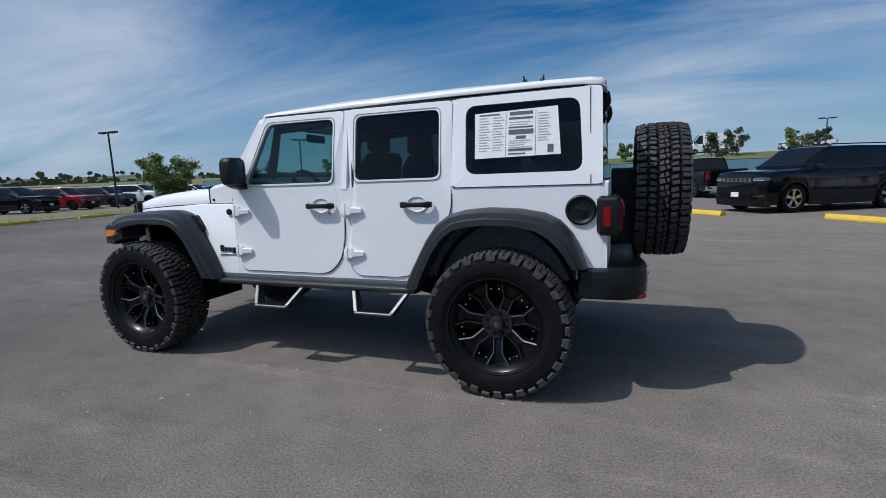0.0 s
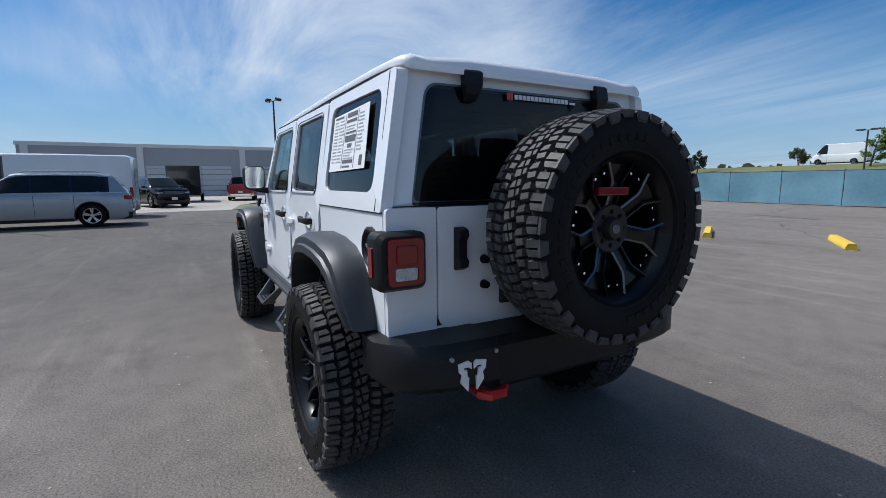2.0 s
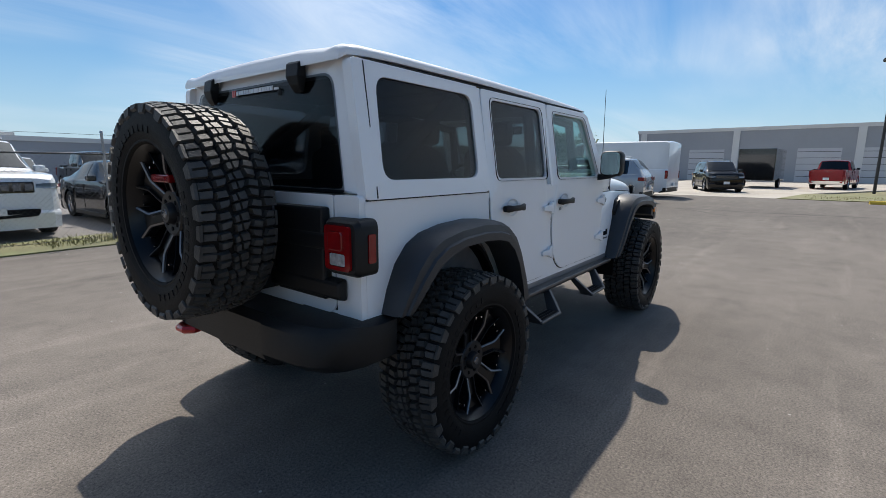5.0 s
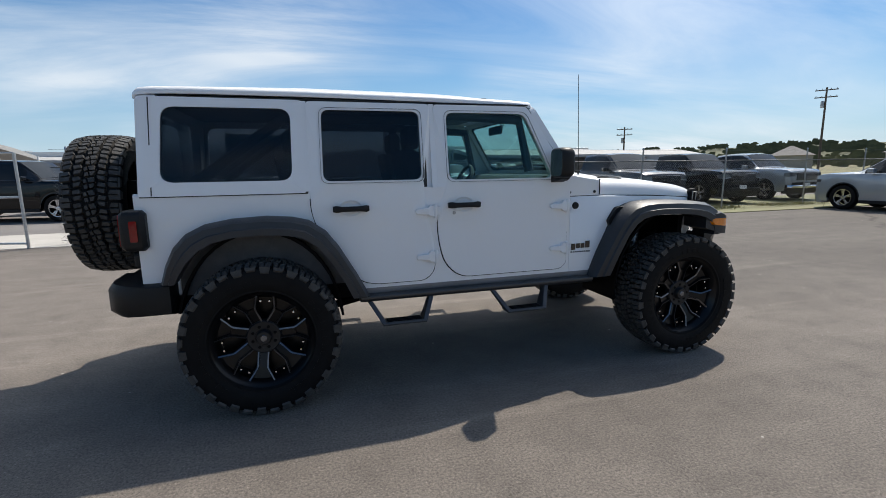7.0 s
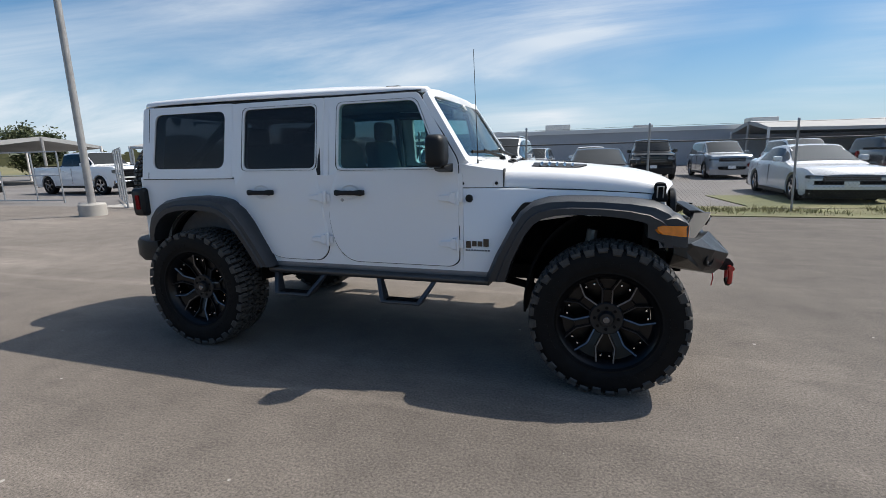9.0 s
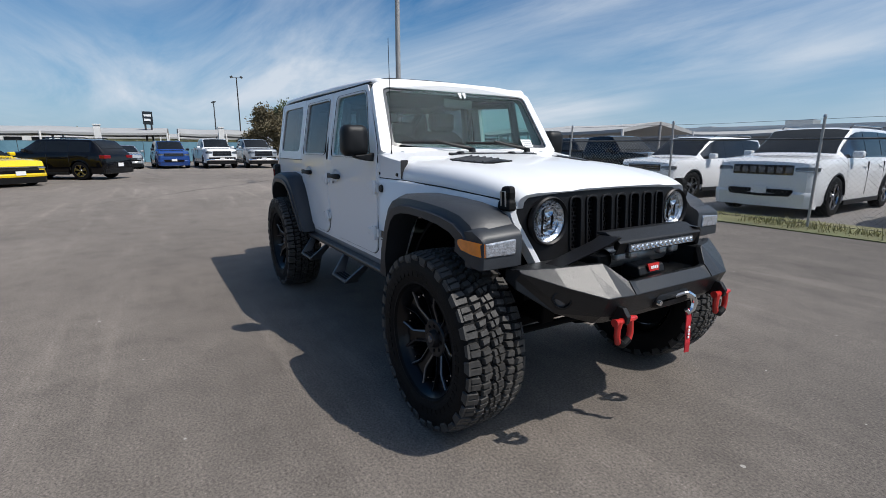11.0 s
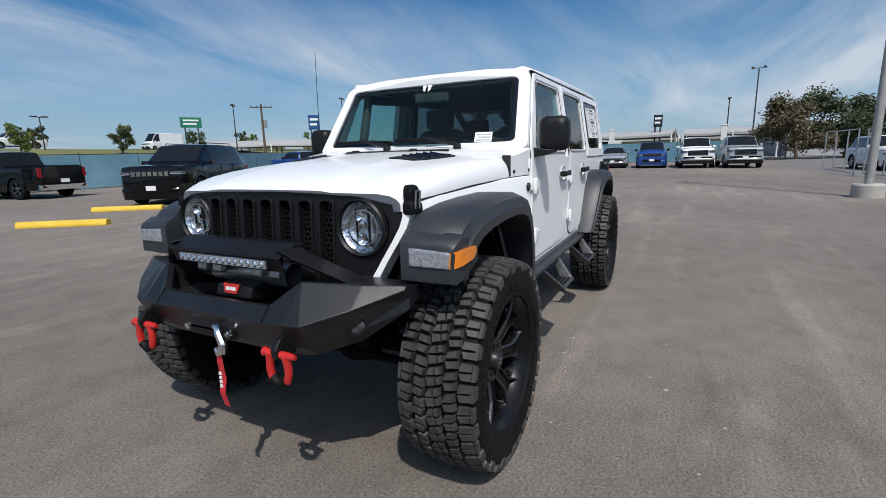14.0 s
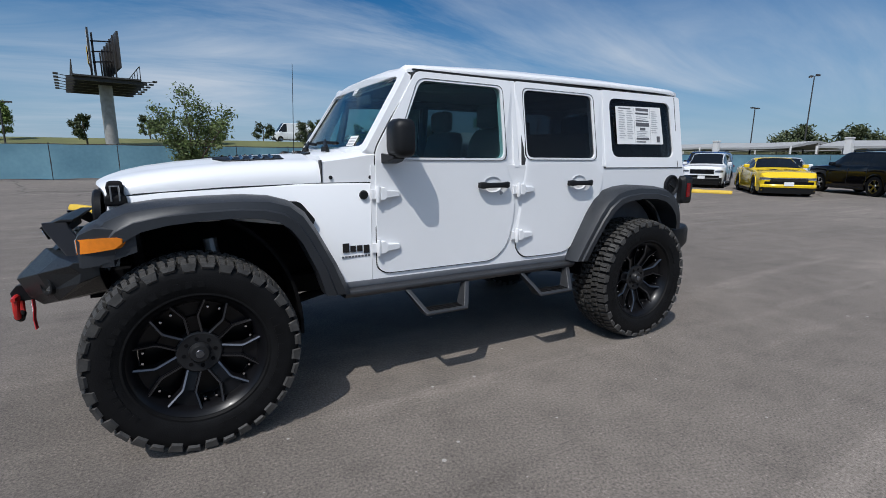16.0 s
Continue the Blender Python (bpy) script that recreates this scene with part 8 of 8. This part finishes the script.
def billboard():
    """Two faces back to back in a slight V on one column, seen nearly from their ends."""
    root = thing("billboard", "tall steel billboard on a single grey column", "billboard", at=pose(-6.4, 48.4, 0.0, 0, 0, 9))
    part("column", tube([(0, 0, -1), (0, 0, 7.3)], 0.5, 18), "pole_paint", root, smooth=True)
    for s in (-1, 1):
        y0, y1, x0, x1 = -3.6, 7.2, s * 1.05, s * 0.55
        face = part("face", loft([[(x0, y0, z), (x1, y1, z), (x1 - s * 0.14, y1, z), (x0 - s * 0.14, y0, z)] for z in (8.3, 11.1)]), "dark_pole", root)
        part("poster", loft([[(x0 + s * 0.004, y0 + 0.2, z), (x1 + s * 0.004, y1 - 0.2, z), (x1 + s * 0.03, y1 - 0.2, z), (x0 + s * 0.03, y0 + 0.2, z)] for z in (8.45, 10.95)]), "white_decal", face)
        part("poster_print", loft([[(x0 + s * 0.035, y0 + 1.5, z), (x1 + s * 0.05, y1 - 3.5, z), (x1 + s * 0.06, y1 - 3.5, z), (x0 + s * 0.06, y0 + 1.5, z)] for z in (8.6, 10.0)]), "yellow_paint", face)
        for k in range(6):
            u = (k + 0.5) / 6
            part("upright", box(x0 + (x1 - x0) * u - s * 0.32 - 0.06, x0 + (x1 - x0) * u - s * 0.32 + 0.06, y0 + (y1 - y0) * u - 0.08, y0 + (y1 - y0) * u + 0.08, 7.6, 10.9), "dark_pole", root)
    for z in (8.6, 9.4, 10.2):
        part("cross_brace", tube([(-0.8, -3.0, z), (0.8, -1.0, z + 0.5)], 0.06, 5), "dark_pole", root)
    plat = part("platform", box(-2.3, 2.3, -3.9, 7.5, 7.35, 7.47), "dark_pole", root)
    for s in (-2.25, 2.25):
        part("rail", tube([(s, -3.85, 8.5), (s, 7.4, 8.5)], 0.035, 5), "dark_pole", plat)
        for k in range(7):
            part("baluster", tube([(s, -3.85 + 1.87 * k, 7.47), (s, -3.85 + 1.87 * k, 8.5)], 0.03, 5), "dark_pole", plat)
    for k in range(6):
        y = -3.5 + 2.1 * k
        part("beam", box(-2.7, 2.7, y - 0.10, y + 0.10, 7.05, 7.35), "dark_pole", root)
        for s in (-1, 1):
            arm = part("lamp_arm", tube([(s * 2.6, y, 7.3), (s * 3.3, y, 7.4)], 0.03, 5), "dark_pole", root)
            part("lamp", box(s * 3.3 - 0.16, s * 3.3 + 0.16, y - 0.2, y + 0.2, 7.34, 7.48), "dark_pole", arm, bevel=0.03)
    return root


billboard()


def board_sign(x, y, z, w, h, turn, material, label, post_h, letters=""):
    root = thing("sign", label, "sign", at=pose(x, y, 0, 0, 0, turn))
    for s in (-0.3, 0.3):
        part("post", tube([(s * w, 0, 0), (s * w, 0, post_h)], 0.09, 8), "dark_pole", root)
    part("panel", box(-w / 2, w / 2, -0.12, 0.0, z, z + h), material, root, bevel=0.03)
    for k in range(2):
        part("lettering", box(-w * 0.36, w * (0.36 - 0.1 * k), -0.135, -0.122, z + h * (0.62 - 0.34 * k), z + h * (0.78 - 0.34 * k)), "white_decal", root)
    return root


board_sign(41, 60.5, 5.9, 2.7, 1.4, -30, "sign_green", "green highway sign on a tall post", 6.5)
board_sign(52.0, 48.0, 5.4, 1.6, 2.1, -48, "sign_blue", "blue dealer sign on a dark post", 6.0)
board_sign(55.0, 1.5, 3.6, 0.9, 1.3, -88, "gloss_black", "small dark rounded sign on a pole", 4.2)

# white B sign on the screened fence
bsign = thing("parking_sign", "white B lot sign on the screened fence", "sign", at=pose(5.2, 27.62, 0, 0, 0, -3.4))
part("panel", box(-0.38, 0.38, -0.11, -0.09, 0.95, 1.65), "white_decal", bsign)
fc = bpy.data.curves.new("letter", "FONT")
fc.body, fc.size, fc.extrude, fc.align_x = "B", 0.46, 0.004, "CENTER"
fob = new("letter", fc)
dg = bpy.context.evaluated_depsgraph_get()
fme = bpy.data.meshes.new_from_object(fob.evaluated_get(dg))
bpy.data.objects.remove(fob)
fme.materials.clear()
fme.materials.append(M["ink"])
letter = new("letter", fme)
letter.parent = bsign
letter.matrix_basis = pose(0, -0.118, 1.22, 90, 0, 0)
part("small_print", box(-0.28, 0.28, -0.116, -0.112, 1.04, 1.13), "ink", bsign)

for x, y in ((-76.3, 29.1), (-72.3, 30.0), (-68.0, 30.5)):
    flag = thing("flagpole", "thin grey flagpole far across the lot", "flagpole", "flagpoles", pose(x, y, 0))
    part("pole", tube([(0, 0, -0.2), (0, 0, 12)], [0.10, 0.05], 8), "pole_paint", flag, smooth=True)
    part("finial", lathe([(0, 0.1), (0.08, 0.05), (0.08, -0.05), (0, -0.1)], 8, "z", (0, 0, 12.05)), "pole_paint", flag)

# low wooded hills round the horizon
rings = []
for i in range(97):
    a = 2 * math.pi * i / 96
    d = Vector((math.cos(a), math.sin(a), 0))
    west = max(0.0, d.dot(Vector((-0.85, -0.5, 0)))) ** 3
    top = 15 + 9 * noise.noise(d * 2.3) + 4 * noise.noise(d * 9) + 13 * west
    rings.append([tuple(d * 560 + Vector((0, 0, -1))), tuple(d * 640 + Vector((0, 0, top * 0.55))), tuple(d * 720 + Vector((0, 0, top))), tuple(d * 900 + Vector((0, 0, top * 0.9)))])
tagged(part("backdrop_hills", loft(rings, caps=False, closed=False), "hill_woods", smooth=True), "low green wooded hills along the horizon", "hills", kind="structure")

# far woods on the horizon
rnd = random.Random(77)
verts, faces = [], []
for k in range(9000):
    a = rnd.uniform(0, 2 * math.pi)
    d = rnd.uniform(330, 520)
    if rnd.random() < 0.25 and math.sin(a) > 0.2:
        continue
    hgt = 5 + 6 * noise.noise(Vector((math.cos(a) * 7, math.sin(a) * 7, 0))) + rnd.uniform(0, 5)
    p = Vector((math.cos(a) * d, math.sin(a) * d, rnd.uniform(0.5, max(2, hgt))))
    s = rnd.uniform(1.2, 3.0)
    u = Vector((-math.sin(a), math.cos(a), 0))
    w = Vector((0, 0, 1))
    i = len(verts)
    q = [rnd.uniform(0.6, 1.2) * s for _ in range(5)]
    for j in range(5):
        t = 2 * math.pi * j / 5
        verts.append(p + u * math.cos(t) * q[j] + w * math.sin(t) * q[j] * 0.8)
    faces.append(tuple(range(i, i + 5)))
for k in range(7000):
    a = math.atan2(-0.5, -0.85) + rnd.gauss(0, 0.45)
    d = rnd.uniform(575, 725)
    c = Vector((math.cos(a), math.sin(a), 0))
    if noise.noise(c * 26 + Vector((0, 0, d * 0.02))) < -0.05:
        continue
    west = max(0.0, c.dot(Vector((-0.85, -0.5, 0)))) ** 3
    top = 15 + 9 * noise.noise(c * 2.3) + 4 * noise.noise(c * 9) + 13 * west
    p = c * d + Vector((0, 0, lerp([(560, -1), (640, top * 0.55), (720, top)], d) + rnd.uniform(0.5, 4.5)))
    s, u = rnd.uniform(1.6, 3.8), Vector((-math.sin(a), math.cos(a), 0))
    i = len(verts)
    for j in range(6):
        t, q = 2 * math.pi * j / 6, rnd.uniform(0.6, 1.2) * s
        verts.append(p + u * math.cos(t) * q + Vector((0, 0, math.sin(t) * q * 0.8)))
    faces.append(tuple(range(i, i + 6)))
me = bpy.data.meshes.new("far_woods")
me.from_pydata(verts, [], faces)
me.materials.append(M["far_leaf"])
tagged(new("far_woods", me), "dark band of far woods on the horizon", "woods", kind="stuff")

# ---- the parked vehicles in their places ----
vehicle("suv", "black", pose(8.0, 14.5, 0, 0, 0, 209), "glossy black full-size suv with a chrome slotted grille", "suv", "silver", "slots", L=5.45, W=2.12, H=1.92, hood=1.24, belt=1.22, r=0.42)
vehicle("pickup", "black", pose(6.3, 24.0, 0, 0, 0, 102), "black pickup truck parked by the screened fence", "pickup", "dark")
vehicle("coupe", "black", pose(10.4, 8.05, 0, 0, 0, 30), "black low sedan with a full-width tail lamp", "sedan", "black", "plain", green=(0.30, 0.46, 0.70, 0.92), L=5.1)
vehicle("coupe", "yellow", pose(20.2, 7.4, 0, 0, 0, 219), "yellow muscle coupe with black hood stripes", "coupe", "dark", "plain", stripe=True)
vehicle("hatch", "white", pose(22.4, 11.5, 0, 0, 0, 205), "white compact suv facing the lane", "suv", "dark", "plain")
vehicle("suv", "black", pose(23.1, 5.1, 0, 0, 0, 58), "dark crossover parked beside the coupe", "suv", "silver", "bars", L=4.8, H=1.70)
vehicle("suv", "blue", pose(25.2, 13.4, 0, 0, 0, 195), "blue boxy off-road vehicle behind the compact suv", "suv", "dark", "slots", L=4.3, green=(0.33, 0.38, 0.96, 0.99))
vehicle("sedan", "white", pose(25.4, 9.4, 0, 0, 0, 205), "white sedan in the second row", "sedan")
vehicle("pickup", "blue", pose(24.6, 24.85, 0, 0, 0, 83), "bright blue pickup truck along the fence", "pickup", "dark", L=5.7, H=1.84)
vehicle("pickup", "white", pose(34.8, 27.2, 0, 0, 0, 88), "white crew-cab pickup along the fence", "pickup", "silver")
vehicle("pickup", "white", pose(19.0, 12.6, 0, 0, 0, 20), "white van-topped truck behind the low sedan", "truck", "silver", L=5.4, H=1.9)
for k, (y, form, paint, lab) in enumerate(((6.4, "suv", "black", "black crossover at the far fence"), (3.3, "sedan", "silver", "silver sedan backed to the far fence"), (0.7, "suv", "blue", "blue crossover at the far fence"),
                                            (-2.0, "pickup", "white", "white pickup at the far fence"), (-4.5, "pickup", "silver", "beige pickup at the far fence"))):
    vehicle(form, paint, pose(35.4 - 0.55 * k, y, 0, 0, 0, 184), lab, "car", "dark", "bars", "vehicles at the far fence")

# storage lot behind the chain link fence, noses towards the lane
for x, y, form, paint, lab, face, extra in (
        (-18.0, -13.3, "pickup", "silver", "silver pickup with a chrome nose behind the chain link", "bars", {}),
        (-14.4, -12.9, "pickup", "black", "black pickup behind the chain link fence", "bars", {}),
        (-10.3, -12.2, "pickup", "grey", "dark grey crew-cab pickup behind the chain link", "bars", {}),
        (-7.3, -12.9, "sedan", "white", "white four-door muscle sedan behind the fence", "bars", {}),
        (-1.4, -12.2, "sedan", "black", "black sedan with a chrome mesh grille behind the fence", "mesh", {"hood": 1.0, "nose": 0.84, "H": 1.5}),
        (1.75, -12.1, "suv", "white", "large white suv with a dark slotted grille", "slots", {"L": 5.45, "W": 2.12, "H": 1.92, "hood": 1.24, "belt": 1.22, "r": 0.42}),
        (5.2, -12.9, "suv", "white", "white three-row suv behind the chain link", "bars", {"H": 1.78})):
    vehicle(form, paint, pose(x, y, 0, 0, 0, 90 + random.uniform(-3, 3)), lab, "car" if form == "sedan" else form, "silver", face, "cars behind the fence", **extra)
for k, (x, y, form, paint, turn) in enumerate(((-4.0, -19.5, "pickup", "black", 88), (-7.2, -19.8, "suv", "silver", 92), (-10.6, -19.6, "suv", "white", 90), (-14.5, -20, "suv", "black", 90), (-18.5, -19.8, "hatch", "blue", 91), (-22.5, -14.5, "suv", "white", 90), (-22, -21, "pickup", "black", 88),
                                               (-1.0, -19.6, "hatch", "white", 90), (2.0, -19.8, "hatch", "silver", 88), (5.2, -19.0, "suv", "black", 92), (8.4, -17.5, "pickup", "black", 175), (10.5, -14.5, "pickup", "black", 170), (14.5, -16.5, "pickup", "grey", 172), (17.5, -13.0, "pickup", "grey", 165),
                                               (22.0, -12.2, "pickup", "white", 178), (28.0, -9.6, "hatch", "white", 185), (20, -19, "suv", "blue", 90), (25, -20, "suv", "black", 88))):
    y -= 4.0 if x < 7 else 0.8
    vehicle(form, paint, pose(x, y, 0, 0, 0, turn), {"black": "black", "white": "white", "silver": "silver", "grey": "grey", "blue": "blue"}[paint] + " " + {"pickup": "pickup", "suv": "large suv", "hatch": "compact suv"}[form] + " in the storage lot's back row", form if form != "hatch" else "suv", "silver", "bars", "back row of the storage lot")

# west side
vehicle("suv", "silver", pose(-16.1, -5.4, 0, 0, 0, 272), "silver three-row suv parked across the lane", "suv", "silver", "bars", L=5.1)
vehicle("van", "white", pose(-21.2, -6.0, 0, 0, 0, 266), "white high-roof cargo van", "van", "silver", "bars")
vehicle("suv", "black", pose(-30, -2.5, 0, 0, 0, 20), "black suv in the gravel yard", "suv")
vehicle("pickup", "red", pose(-39.5, 3.4, 0, 0, 0, 170), "red pickup truck seen from behind in the gravel yard", "pickup")
trailer = thing("cargo_trailer", "black enclosed cargo trailer with double doors", "trailer", at=pose(-38.0, -0.8, 0, 0, 0, 175))
part("box_body", box(-2.2, 2.2, -1.1, 1.1, 0.55, 2.7), "gloss_black", trailer, bevel=0.04)
for s in (-1, 1):
    part("door", box(2.2, 2.24, s * 0.55 - 0.5, s * 0.55 + 0.5, 0.65, 2.6), "car_navy", trailer, bevel=0.01)
    road_wheel(trailer, 0, s * 1.05, 0.34, 0.22, s)
part("bumper", box(2.1, 2.3, -1.1, 1.1, 0.42, 0.55), "steel", trailer)
part("drawbar", tube([(-3.4, 0, 0.5), (-2.2, 0.5, 0.55)], 0.05, 6), "steel", trailer)
rnd = random.Random(12)
for k in range(26):
    form = rnd.choice(("suv", "sedan", "hatch", "suv"))
    paint = rnd.choice(("silver", "grey", "red", "white", "black", "bronze", "red", "grey"))
    row, col = divmod(k, 9)
    vehicle(form, paint, pose(-36 - row * 9 - col * 0.6, 16 + col * 3.4 + row * 4, -0.02, 0, 0, 20 + rnd.uniform(-3, 3)), {"silver": "silver", "grey": "dark grey", "red": "dark red", "white": "white", "black": "black", "bronze": "bronze"}[paint] + " car parked in the sunken lot", "car", "silver", "bars", "cars in the sunken lot")
# vehicles on the highway bank
for x, y, form, paint, turn, lab in ((13.8, 69.5, "van", "white", 183, "white cargo van up on the highway"), (25, 71, "pickup", "white", 183, "white pickup up on the highway"), (-24, 72, "van", "white", 183, "white box van up on the highway"), (44, 72, "van", "white", 182, "white van up on the highway"), (-70, 75, "suv", "white", 182, "white car far along the highway")):
    vehicle(form, paint, pose(x, y, 4.07 * 0.82 * lerp([(-260, 1.0), (-60, 0.9), (-20, 0.95), (20, 1.0), (60, 0.85), (120, 0.5)], x) + 0.02, 0, 0, turn), lab, form)
# cars under the canopies
rnd = random.Random(31)
for k in range(14):
    form = rnd.choice(("suv", "hatch", "sedan", "pickup"))
    paint = rnd.choice(("white", "black", "silver", "grey", "blue", "white"))
    vehicle(form, paint, pose(56 + (k % 2) * 9, 36 - k * 3.1, 0, 0, 0, 182), {"silver": "silver", "grey": "dark grey", "white": "white", "black": "black", "blue": "blue"}[paint] + " vehicle under the shade canopies", "car", "silver", "bars", "vehicles under the canopies")
